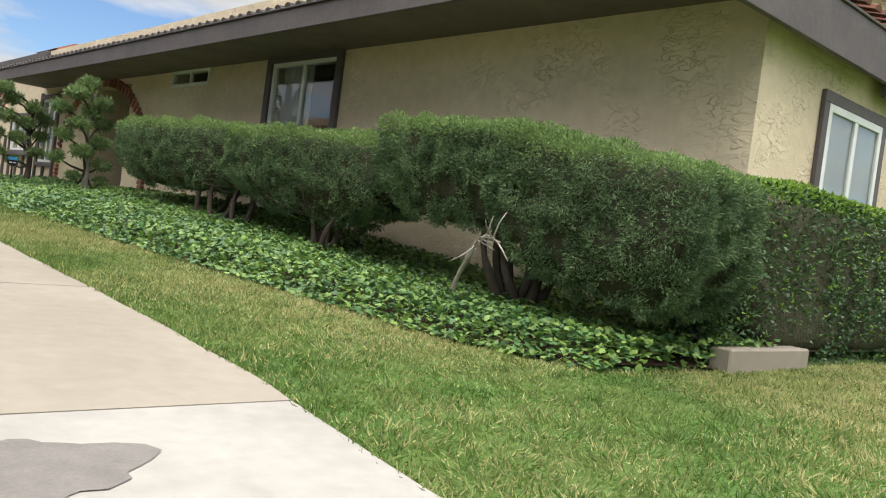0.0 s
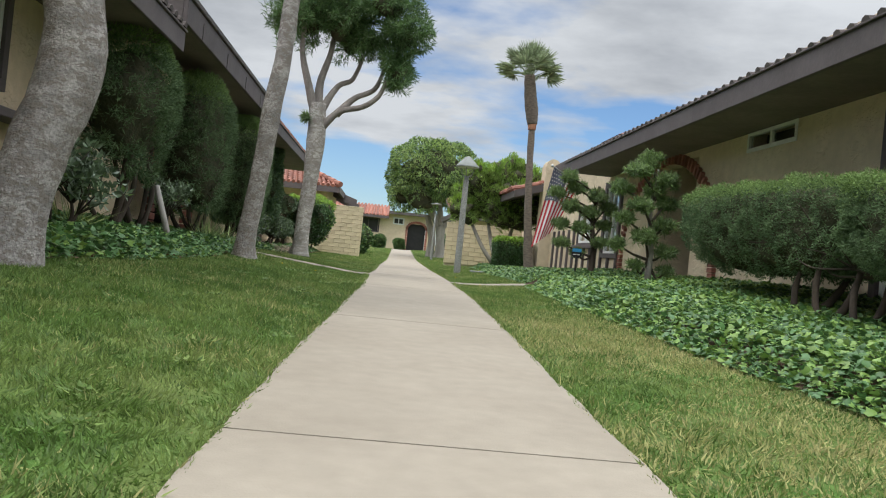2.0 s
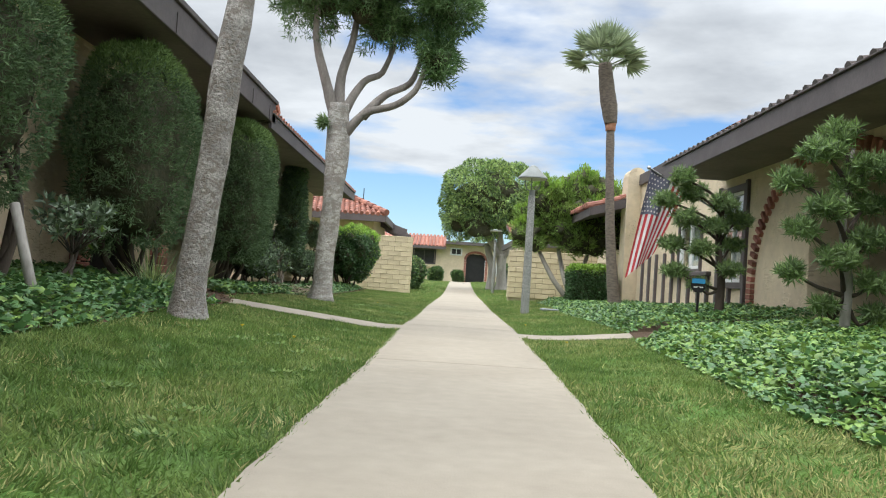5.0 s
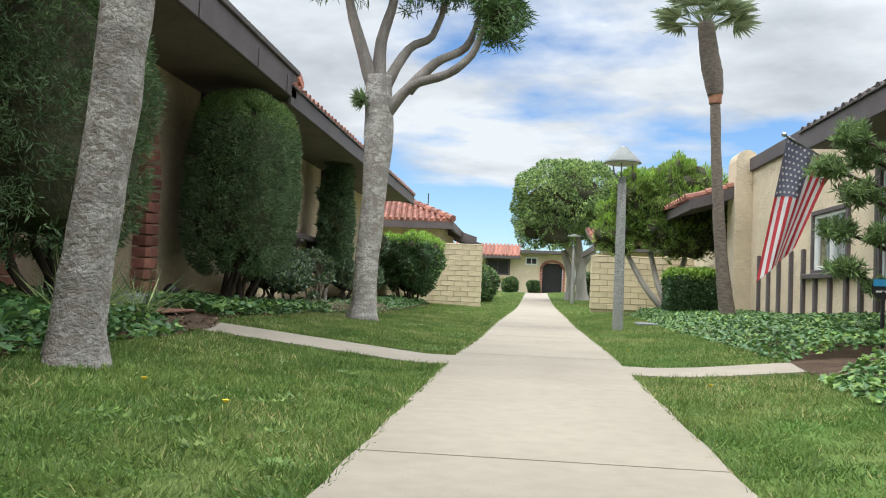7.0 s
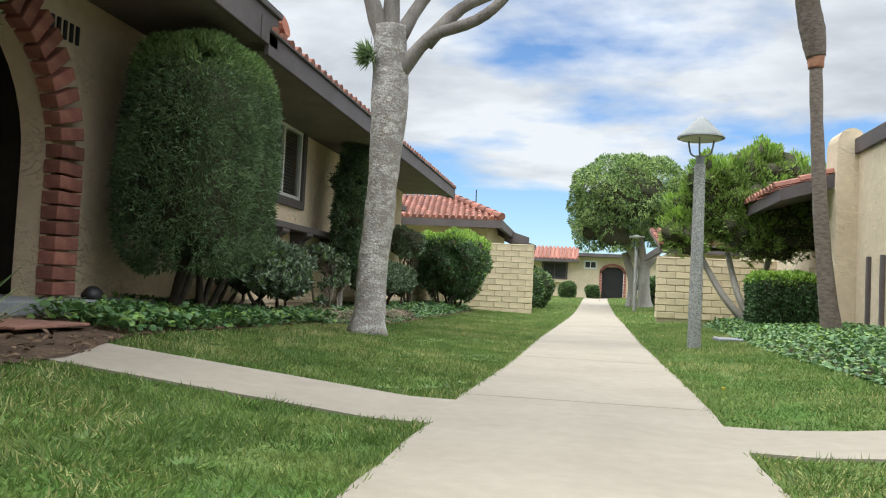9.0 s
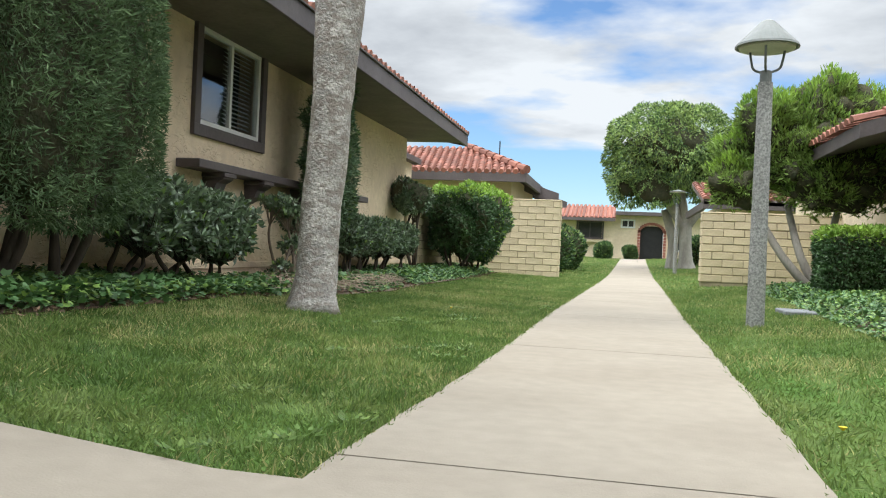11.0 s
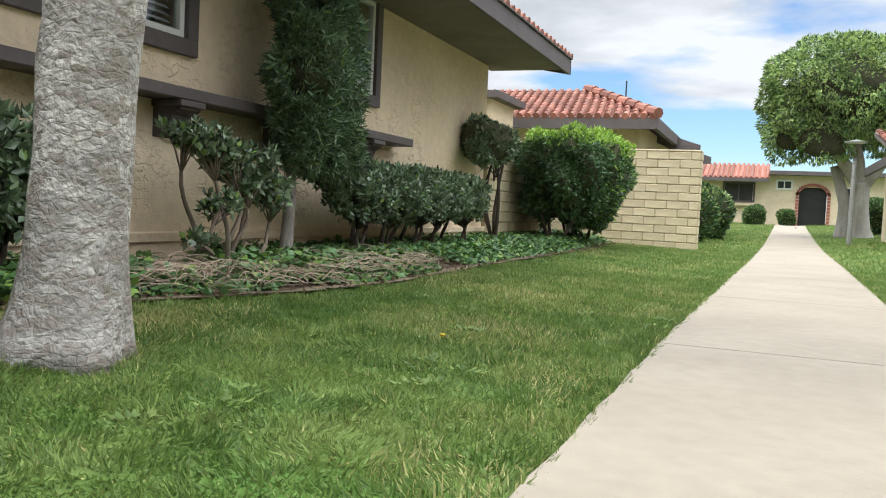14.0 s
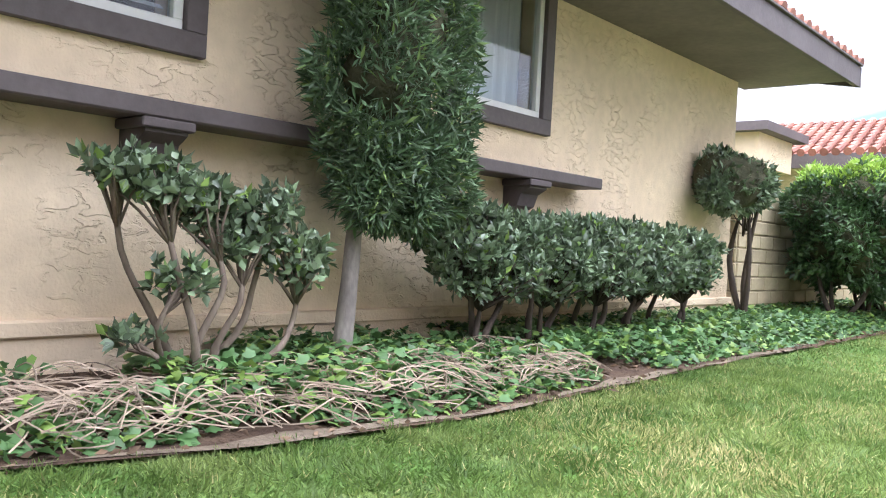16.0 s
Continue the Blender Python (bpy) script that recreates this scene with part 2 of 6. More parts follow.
IVY = mat("ivy_leaf", (0.10, 0.20, 0.062), (0.065, 0.14, 0.046), scale=1.3, rough=0.5, stain=0.0, island=True, rand=0.3, translucent=0.2, spec=0.45)
IVYB = mat("young_ivy_leaf", (0.22, 0.33, 0.072), (0.15, 0.255, 0.057), scale=1.3, rough=0.5, stain=0.0, island=True, rand=0.28, translucent=0.25, spec=0.45)
JUNI = mat("juniper_foliage", (0.155, 0.225, 0.105), (0.092, 0.142, 0.07), scale=7, rough=0.85, stain=0.0, island=True, rand=0.3, translucent=0.15, spec=0.15)
JUNT = mat("paler_juniper_sprig", (0.22, 0.315, 0.105), (0.16, 0.24, 0.08), scale=2.5, rough=0.7, stain=0.0, island=True, rand=0.35, translucent=0.25, spec=0.2)
BROWNJ = mat("dead_juniper_sprig", (0.22, 0.15, 0.09), (0.15, 0.10, 0.06), scale=6, rough=0.9, stain=0, island=True, rand=0.3)
# Dark fill inside foliage: the shade between leaves put into its colour.
CORE = mat("shaded_depth_fill", (0.085, 0.08, 0.05), (0.055, 0.06, 0.036), scale=14, rough=1.0, bump=0.03, bump_scale=30, spec=0.05)
BOX = mat("box_hedge_leaf", (0.075, 0.138, 0.05), (0.05, 0.098, 0.038), scale=2.5, rough=0.4, stain=0.0, island=True, rand=0.5, translucent=0.15)
BOXY = mat("yellowing_hedge_leaf", (0.27, 0.40, 0.06), (0.18, 0.31, 0.05), scale=2.5, rough=0.45, stain=0.0, island=True, rand=0.4, translucent=0.3)
PITT = mat("glossy_shrub_leaf", (0.165, 0.225, 0.125), (0.115, 0.165, 0.092), scale=3, rough=0.32, stain=0.0, island=True, rand=0.5, translucent=0.12, spec=0.55)
PODO = mat("podocarpus_leaf", (0.115, 0.18, 0.088), (0.08, 0.135, 0.068), scale=3, rough=0.4, stain=0.0, island=True, rand=0.5, translucent=0.15)
PINE = mat("soft_needle_leaf", (0.19, 0.27, 0.105), (0.13, 0.195, 0.08), scale=3, rough=0.5, stain=0.0, island=True, rand=0.4, translucent=0.25)
STRAP = mat("pale_strap_leaf", (0.36, 0.42, 0.16), (0.27, 0.33, 0.12), scale=3, rough=0.5, stain=0.0, island=True, rand=0.35, translucent=0.25)
FICUS = mat("round_tree_leaf", (0.30, 0.40, 0.125), (0.21, 0.31, 0.095), scale=1.0, rough=0.45, stain=0.0, island=True, rand=0.45, translucent=0.25)
MELA = mat("upper_tree_leaf", (0.11, 0.19, 0.06), (0.075, 0.14, 0.045), scale=1.5, rough=0.55, stain=0.0, island=True, rand=0.45, translucent=0.25)
CYPR = mat("shaggy_tree_leaf", (0.26, 0.36, 0.085), (0.16, 0.25, 0.06), scale=1.2, rough=0.6, stain=0.0, island=True, rand=0.5, translucent=0.2)
BARK = bark_material("pale_scaly_bark", (0.47, 0.435, 0.40), (0.17, 0.14, 0.12), 30, 0.022)
BARK3 = bark_material("flaking_grey_bark", (0.62, 0.58, 0.53), (0.19, 0.155, 0.13), 26, 0.022)
# Limb bark darkened for the crown's shade; also a grey shrub stem's own colour.
LIMB = mat("stem_and_shaded_limb_bark", (0.31, 0.275, 0.245), (0.19, 0.165, 0.145), scale=5, rough=0.95, bump=0.012, bump_scale=22, stain=0.25, stretch=(1, 1, 0.4))
BARK2 = mat("smooth_grey_bark", (0.40, 0.37, 0.33), (0.27, 0.245, 0.215), scale=4, rough=0.9, bump=0.012, bump_scale=16, stain=0.2, stretch=(1, 1, 0.3))
WOOD = mat("shrub_wood", (0.085, 0.064, 0.048), (0.05, 0.038, 0.029), scale=12, rough=0.95, bump=0.006, bump_scale=60, stretch=(1, 1, 0.3))
DEAD = mat("bleached_dead_wood", (0.46, 0.41, 0.35), (0.30, 0.26, 0.21), scale=14, rough=0.9, bump=0.003)
PALMB = mat("palm_bark", (0.19, 0.155, 0.125), (0.115, 0.092, 0.075), scale=14, rough=0.95, bump=0.012, bump_scale=30, stretch=(1, 1, 2.5))
PALMC = mat("peeled_palm_bark", (0.40, 0.20, 0.12), (0.30, 0.14, 0.085), scale=14, rough=0.9, bump=0.01)
FROND = mat("palm_frond", (0.31, 0.36, 0.22), (0.23, 0.28, 0.16), scale=2, rough=0.5, stain=0.0, island=True, rand=0.35, translucent=0.25)
BLOCK = mat("slump_block", (0.56, 0.47, 0.315), (0.48, 0.395, 0.26), scale=3.5, rough=0.95, bump=0.006, bump_scale=26, stain=0.10, rand=0.09)
MORTAR = mat("wall_mortar", (0.36, 0.30, 0.205), (0.30, 0.25, 0.17), scale=8, rough=1.0, bump=0.004)
WHITE = mat("white_window_frame", (0.74, 0.74, 0.72), (0.66, 0.66, 0.64), scale=4, rough=0.45, stain=0.04)
# Near-black colour that stands in for the shade of unlit rooms.
DARKIN = mat("unlit_room_dark", (0.055, 0.052, 0.05), (0.035, 0.034, 0.033), scale=2, rough=0.9)
CURTAIN = mat("pale_curtain", (0.62, 0.64, 0.63), (0.52, 0.54, 0.54), scale=3, rough=0.9, stain=0.05, stretch=(1, 6, 0.3))
BLIND = mat("blind_slat", (0.66, 0.67, 0.68), (0.58, 0.59, 0.60), scale=4, rough=0.6, stain=0.03)
BRICK = mat("red_brick", (0.36, 0.155, 0.11), (0.26, 0.10, 0.075), scale=9, rough=0.9, bump=0.006, bump_scale=40, rand=0.35)
LAMPG = mat("grey_green_lamp_metal", (0.21, 0.22, 0.205), (0.16, 0.17, 0.158), scale=6, rough=0.5, metal=0.2, stain=0.12)
LAMPW = mat("lamp_lens_white", (0.62, 0.60, 0.52), (0.52, 0.50, 0.43), scale=6, rough=0.5, stain=0.1)
POST = mat("exposed_aggregate", (0.44, 0.435, 0.41), (0.20, 0.20, 0.19), scale=55, rough=0.95, bump=0.012, bump_scale=90, stain=0.3)
REDF = mat("flag_red", (0.50, 0.045, 0.055), (0.42, 0.035, 0.045), scale=6, rough=0.75, stain=0.05, translucent=0.35)
WHITEF = mat("flag_white", (0.72, 0.70, 0.68), (0.64, 0.62, 0.60), scale=6, rough=0.75, stain=0.05, translucent=0.35)
BLUEF = mat("flag_navy", (0.17, 0.175, 0.23), (0.14, 0.145, 0.20), scale=6, rough=0.75, stain=0.05, translucent=0.25)
METAL = mat("brushed_metal", (0.55, 0.55, 0.55), rough=0.35, metal=0.9, stain=0.05)
STONE = mat("grey_step_stone", (0.23, 0.235, 0.24), (0.16, 0.165, 0.17), scale=7, rough=0.9, bump=0.004)
DOORM = mat("dark_door_paint", (0.022, 0.020, 0.020), (0.015, 0.014, 0.014), scale=4, rough=0.5)
TWIG = mat("pale_shrub_stem", (0.27, 0.215, 0.165), (0.17, 0.13, 0.10), scale=14, rough=0.95, bump=0.004, bump_scale=60, stretch=(1, 1, 0.3))
DUST = mat("dusty_bare_soil", (0.225, 0.18, 0.13), (0.14, 0.11, 0.078), scale=5, rough=1.0, bump=0.01, bump_scale=70, stain=0.2, spec=0.1)
STRAW = mat("dry_stems", (0.36, 0.285, 0.21), (0.24, 0.18, 0.125), scale=8, rough=0.95, island=True, rand=0.4)
LITTER = mat("fallen_leaf", (0.19, 0.125, 0.075), (0.12, 0.08, 0.05), scale=8, rough=0.95, island=True, rand=0.4)
RUG = mat("red_brown_mat", (0.26, 0.13, 0.09), (0.19, 0.09, 0.065), scale=30, rough=1.0, bump=0.003)
DANDY = mat("dandelion_yellow", (0.75, 0.55, 0.03), (0.65, 0.45, 0.02), scale=30, rough=0.8)
SIGNB = mat("sign_blue", (0.05, 0.30, 0.55), (0.04, 0.24, 0.46), scale=6, rough=0.5)
BLACK = mat("black_plastic", (0.02, 0.02, 0.02), rough=0.5)
GLASS = glass_material()

# ---------------- helpers of this scene ----------------


def sm(u):
    u = max(0.0, min(1.0, u))
    return u * u * (3 - 2 * u)


def mix(a, b, u):
    return a + (b - a) * u


def height(x, y):
    """The lie of the land: a walk that climbs gently, with banks up to the houses."""
    z = -0.3 * (1 - sm((y + 3) / 13)) + 0.45 * sm((y - 33) / 29)
    if x < 1.1:
        z += mix(0.10, 0.035, sm((y - 14) / 7)) * min(1.1 - x, 3.2) * sm((y + 2) / 7)
    if x > 2.9:
        z += mix(0.02, 0.105, sm((y - 1) / 9)) * min(x - 2.9, 3.0) * mix(1, 0.6, sm((y - 16) / 5))
    return z


def along(y, table):
    for (a, u), (b, v) in zip(table, table[1:]):
        if y <= b:
            return mix(u, v, max(0, (y - a) / (b - a)))
    return table[-1][1]


EDGE_L = [(-6, 0.7), (0, 1.0), (1.5, 1.045), (3, 1.065), (5, 1.125), (6, 1.17), (7, 1.22), (10, 1.305), (14.6, 1.31), (16, 1.365), (17, 1.385), (20.6, 1.41), (30, 1.62), (54, 2.02), (61, 2.1)]
EDGE_R = [(-6, 1.85), (0, 2.04), (0.9, 2.11), (1.6, 2.22), (2.6, 2.27), (3.6, 2.29), (5, 2.295), (6.5, 2.325), (8.2, 2.365), (10.5, 2.44), (12.2, 2.49), (15, 2.58), (20, 2.64), (29, 2.85), (52, 3.25), (61, 3.5)]
BED_R = [(1.45, 5.3), (1.6, 4.2), (2.3, 3.8), (4, 3.62), (6, 3.42), (9, 3.34), (13.2, 3.6), (14.2, 3.75), (19, 3.85), (24, 4.2), (28, 4.2)]
BED_L = [(1, -0.9), (6.8, -0.6), (8, -0.35), (9.5, -0.3), (10.6, -0.3), (11.4, -0.42), (13.6, -0.4), (14.8, -0.75), (16.6, -0.75), (18.5, -0.95), (19.2, -0.85),
         (20.3, -0.62), (21.3, -0.5), (24, -0.6), (28, -0.6), (31, -0.75)]


def make(name, verts, faces, material, parent=None, smooth=False, label=""):
    me = bpy.data.meshes.new(name)
    me.from_pydata([tuple(v) for v in verts], [], [tuple(f) for f in faces])
    if smooth:
        me.polygons.foreach_set("use_smooth", [True] * len(me.polygons))
    me.materials.append(material)
    ob = new(name, me)
    ob.parent = parent
    if label:
        ob["label"] = label
    return ob


def part(name, bm, material, parent=None, label="", smooth=False):
    me = bpy.data.meshes.new(name)
    bmesh.ops.recalc_face_normals(bm, faces=bm.faces)
    bm.to_mesh(me)
    bm.free()
    if smooth:
        me.polygons.foreach_set("use_smooth", [True] * len(me.polygons))
    me.materials.append(material)
    ob = new(name, me)
    ob.parent = parent
    if label:
        ob["label"] = label
    return ob


def empty(name, x=0.0, y=0.0, z=0.0):
    ob = new(name)
    ob.location = (x, y, z)
    ob.empty_display_size = 0.1
    return ob


def box(bm, x0, x1, y0, y1, z0, z1, bevel=0.0, m=None):
    r = bmesh.ops.create_cube(bm, size=1)
    vs = r["verts"]
    bmesh.ops.scale(bm, vec=(abs(x1 - x0), abs(y1 - y0), abs(z1 - z0)), verts=vs)
    bmesh.ops.translate(bm, vec=((x0 + x1) / 2, (y0 + y1) / 2, (z0 + z1) / 2), verts=vs)
    if bevel:
        es = list({e for v in vs for e in v.link_edges})
        r = bmesh.ops.bevel(bm, geom=es, offset=bevel, segments=1, affect="EDGES")
        vs = list({v for f in r["faces"] for v in f.verts} | {v for v in vs if v.is_valid})
    if m is not None:
        bmesh.ops.transform(bm, matrix=m, verts=vs)
    return bm


def boxes(*specs, bevel=0.0):
    bm = bmesh.new()
    for s in specs:
        box(bm, *s, bevel=bevel)
    return bm


def prism(poly, axis, a, b):
    """A flat outline in the two other axes, carried from a to b along the axis."""
    bm = bmesh.new()
    def put(p, v):
        q = list(p)
        q.insert("xyz".index(axis), v)
        return bm.verts.new(q)
    lo, hi = [put(p, a) for p in poly], [put(p, b) for p in poly]
    n = len(poly)
    bm.faces.new(lo)
    bm.faces.new(hi[::-1])
    for i in range(n):
        bm.faces.new((lo[i], lo[(i + 1) % n], hi[(i + 1) % n], hi[i]))
    return bm


def tube(path, radii, sides=10, rough=0.0, seed=0, cap=True):
    """A bent, tapering round form along a path of points."""
    rng = random.Random(seed)
    pts = [Vector(p) for p in path]
    verts, faces = [], []
    up = Vector((0.13, 0.97, 0.2))
    for i, p in enumerate(pts):
        d = (pts[min(i + 1, len(pts) - 1)] - pts[max(i - 1, 0)]).normalized()
        s = d.cross(up).normalized()
        u = s.cross(d)
        for k in range(sides):
            a = 2 * math.pi * k / sides
            r = radii[i] * (1 + rng.uniform(-rough, rough))
            verts.append(p + (s * math.cos(a) + u * math.sin(a)) * r)
    for i in range(len(pts) - 1):
        for k in range(sides):
            a, b = i * sides + k, i * sides + (k + 1) % sides
            faces.append((a, b, b + sides, a + sides))
    if cap:
        faces.append(tuple(range(sides))[::-1])
        faces.append(tuple(range((len(pts) - 1) * sides, len(pts) * sides)))
    return verts, faces


def joined(pieces):
    verts, faces = [], []
    for v, f in pieces:
        o = len(verts)
        verts += list(v)
        faces += [tuple(i + o for i in q) for q in f]
    return verts, faces


def smooth_path(pts, n):
    """Catmull-Rom through the points, n steps each."""
    P = [Vector(p) for p in pts]
    out = []
    for i in range(len(P) - 1):
        a, b, c, d = P[max(i - 1, 0)], P[i], P[i + 1], P[min(i + 2, len(P) - 1)]
        for k in range(n):
            t = k / n
            out.append(0.5 * ((2 * b) + (c - a) * t + (2 * a - 5 * b + 4 * c - d) * t * t + (3 * b - a - 3 * c + d) * t ** 3))
    out.append(P[-1])
    return out


def leaf_mesh(name, pos, axis, side, length, width, materials, parent=None, fold=0.25, pick=None):
    """Many leaves in one mesh: each a folded kite of four corners at pos, along axis, broad along side."""
    n = len(pos)
    pos, axis, side = np.asarray(pos, float), np.asarray(axis, float), np.asarray(side, float)
    axis /= np.linalg.norm(axis, axis=1, keepdims=True) + 1e-9
    side -= axis * np.sum(axis * side, 1, keepdims=True)
    side /= np.linalg.norm(side, axis=1, keepdims=True) + 1e-9
    nor = np.cross(axis, side)
    L, W = np.broadcast_to(length, (n,))[:, None], np.broadcast_to(width, (n,))[:, None]
    v = np.empty((n, 4, 3))
    v[:, 0] = pos
    v[:, 1] = pos + axis * L * 0.45 + side * W * 0.5 + nor * W * fold
    v[:, 2] = pos + axis * L
    v[:, 3] = pos + axis * L * 0.45 - side * W * 0.5 + nor * W * fold
    me = bpy.data.meshes.new(name)
    me.vertices.add(n * 4)
    me.vertices.foreach_set("co", v.astype(np.float32).ravel())
    me.loops.add(n * 6)
    base = (np.arange(n) * 4)[:, None]
    me.loops.foreach_set("vertex_index", (base + np.array([0, 1, 2, 0, 2, 3])).astype(np.int32).ravel())
    me.polygons.add(n * 2)
    me.polygons.foreach_set("loop_start", np.arange(n * 2, dtype=np.int32) * 3)
    for m in materials:
        me.materials.append(m)
    if pick is not None:
        me.polygons.foreach_set("material_index", np.repeat(np.asarray(pick, np.int32), 2))
    me.update(calc_edges=True)
    ob = new(name, me)
    ob.parent = parent
    return ob


def rnd_dirs(n, rng):
    d = rng.normal(size=(n, 3))
    return d / np.linalg.norm(d, axis=1, keepdims=True)


def lump(p, scale, amp, seed):
    return amp * noise.noise(Vector(p) * scale + Vector((seed * 7.3, seed * 3.1, seed)))


def shell_points(n, centre, half, power, rng, amp=0.06, freq=2.0, seed=0, z_cut=-1.0, taper=0.0, tilt=0.0):
    """Points and normals on a rounded box (power 2: an ellipsoid; higher: squarer), lumpy; z_cut trims the underside."""
    d = rnd_dirs(int(n * 1.7), rng)
    half = np.asarray(half, float)
    # even out over the surface of the box
    q = np.sum(np.abs(d) ** power, 1) ** (-1 / power)
    p = d * q[:, None]
    nrm = np.sign(p) * np.abs(p) ** (power - 1) / half
    nrm /= np.linalg.norm(nrm, axis=1, keepdims=True)
    p = p * half
    keep = p[:, 2] > z_cut * half[2]
    p, nrm = p[keep][:n], nrm[keep][:n]
    off = np.array([lump(a + np.asarray(centre), freq, amp, seed) for a in p])
    p = p * (1 - taper * np.maximum(0, -p[:, 2:] / half[2]) ** 1.5 * np.array([1.0, 1.0, 0.0]))
    p = p + nrm * off[:, None]
    p[:, 2] += tilt * p[:, 1]
    return p + np.asarray(centre), nrm


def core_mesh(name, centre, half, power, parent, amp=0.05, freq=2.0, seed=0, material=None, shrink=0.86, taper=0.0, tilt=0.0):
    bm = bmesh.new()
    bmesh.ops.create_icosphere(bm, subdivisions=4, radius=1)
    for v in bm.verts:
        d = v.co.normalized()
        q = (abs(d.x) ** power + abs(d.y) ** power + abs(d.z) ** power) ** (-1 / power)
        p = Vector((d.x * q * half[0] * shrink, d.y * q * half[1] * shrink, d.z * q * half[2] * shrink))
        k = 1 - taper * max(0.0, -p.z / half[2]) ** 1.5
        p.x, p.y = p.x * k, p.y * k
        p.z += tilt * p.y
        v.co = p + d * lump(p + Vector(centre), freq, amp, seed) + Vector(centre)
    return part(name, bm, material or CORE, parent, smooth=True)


def foliage(name, centre, half, power, n, length, width, materials, parent, seed, amp=0.06, freq=2.0, up=0.25, spread=0.7, depth=0.10,
            z_cut=-1.0, top_pale=0.0, core=True, droop=0.0, mix2=0.0, shrink=0.86, taper=0.0, hole=None, hole_freq=5.0, tilt=0.0):
    """A clipped or rounded crown: an inner mass, and sprigs that stand out of its surface."""
    rng = np.random.default_rng(seed)
    # a dark solid, added to stand for the crown's shaded depth
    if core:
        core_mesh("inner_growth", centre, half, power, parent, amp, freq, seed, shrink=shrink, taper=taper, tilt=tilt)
    p, nrm = shell_points(n, centre, half, power, rng, amp, freq, seed, z_cut, taper, tilt)
    if hole:
        # thin places: more of them low down (first number) than near the top (second)
        fr = np.clip((p[:, 2] - centre[2] + half[2]) / (2 * half[2]), 0, 1)
        nn = np.array([noise.noise(Vector(a) * hole_freq + Vector((seed, 0, 0))) + 0.6 * noise.noise(Vector(a) * hole_freq * 2.7 + Vector((0, seed, 0))) for a in p])
        keep = nn + rng.normal(0, 0.08, len(p)) < hole[0] + (hole[1] - hole[0]) * fr
        p, nrm = p[keep], nrm[keep]
    m = len(p)
    ax = nrm + rnd_dirs(m, rng) * spread + np.array([0, 0, up - droop])
    p = p - nrm * rng.uniform(-0.2, 1, (m, 1)) ** 2 * depth
    ln = length * rng.uniform(0.6, 1.35, m)
    pick = np.zeros(m, int)
    # sprigs near the top and on upward faces take the second, paler material
    if top_pale:
        frac = (p[:, 2] - (centre[2] - half[2])) / (2 * half[2])
        pick = ((frac + rng.normal(0, 0.08, m) + 0.25 * np.maximum(nrm[:, 2], 0)) > 1.12 - top_pale).astype(int)
    if mix2:
        pick |= (rng.random(m) < mix2).astype(int)
    return leaf_mesh(name, p - nrm * length * 0.4, ax, rnd_dirs(m, rng), ln, width * rng.uniform(0.7, 1.3, m), materials, parent, pick=pick)


def limbs(name, base, tips, r0, r1, material, parent, seed=0, bend=0.15, steps=5, sides=8):
    """Several stems from one foot to their tips, each bent."""
    rng = random.Random(seed)
    out = []
    for tip in tips:
        b, t = Vector(base), Vector(tip)
        mid = (b + t) / 2 + Vector((rng.uniform(-1, 1), rng.uniform(-1, 1), rng.uniform(-0.5, 0.3))) * bend * (t - b).length
        pts = smooth_path([b, mid, t], steps)
        out.append(tube(pts, [mix(r0, r1, i / (len(pts) - 1)) * (1 + 0.2 * rng.uniform(-1, 1)) for i in range(len(pts))], sides, 0.12, seed))
    v, f = joined(out)
    return make(name, v, f, material, parent, smooth=True)

# ---------------- ground ----------------


def strip(name, x_of0, x_of1, y0, y1, nx, ny, lift, material, thick=0.0):
    """A strip of land between two edges, that follows the lie of the land."""
    verts, faces = [], []
    for j in range(ny + 1):
        y = mix(y0, y1, j / ny)
        a, b = x_of0(y), x_of1(y)
        for i in range(nx + 1):
            x = mix(a, b, i / nx)
            verts.append((x, y, height(x, y) + lift))
    for j in range(ny):
        for i in range(nx):
            a = j * (nx + 1) + i
            faces.append((a, a + 1, a + nx + 2, a + nx + 1))
    if thick:
        n = len(verts)
        verts += [(x, y, z - thick) for x, y, z in verts]
        rim = [j * (nx + 1) for j in range(ny + 1)]
        for a, b in zip(rim, rim[1:]):
            faces.append((a, b, b + n, a + n))
            a, b = a + nx, b + nx
            faces.append((b, a, a + n, b + n))
        for i in range(nx):
            faces.append((i, i + n, i + 1 + n, i + 1))
            a = ny * (nx + 1) + i
            faces.append((a, a + 1, a + 1 + n, a + n))
    return make(name, verts, faces, material, smooth=False)


def ground_sheet():
    xs = [-900, -300, -80, -30, -12, -6] + [round(-4 + 0.4 * i, 2) for i in range(29)] + [9, 12, 16, 30, 80, 300, 900]
    ys = [-900, -300, -80, -30, -12] + [round(-7 + 0.5 * i, 2) for i in range(146)] + [80, 150, 400, 900]
    verts = [(x, y, height(x, y) - 0.012) for y in ys for x in xs]
    n = len(xs)
    faces = [(j * n + i, j * n + i + 1, (j + 1) * n + i + 1, (j + 1) * n + i) for j in range(len(ys) - 1) for i in range(n - 1)]
    return tagged(make("ground", verts, faces, TURF, smooth=True), "mown green turf with dry yellowish patches", "lawn", kind="structure")


ground_sheet()

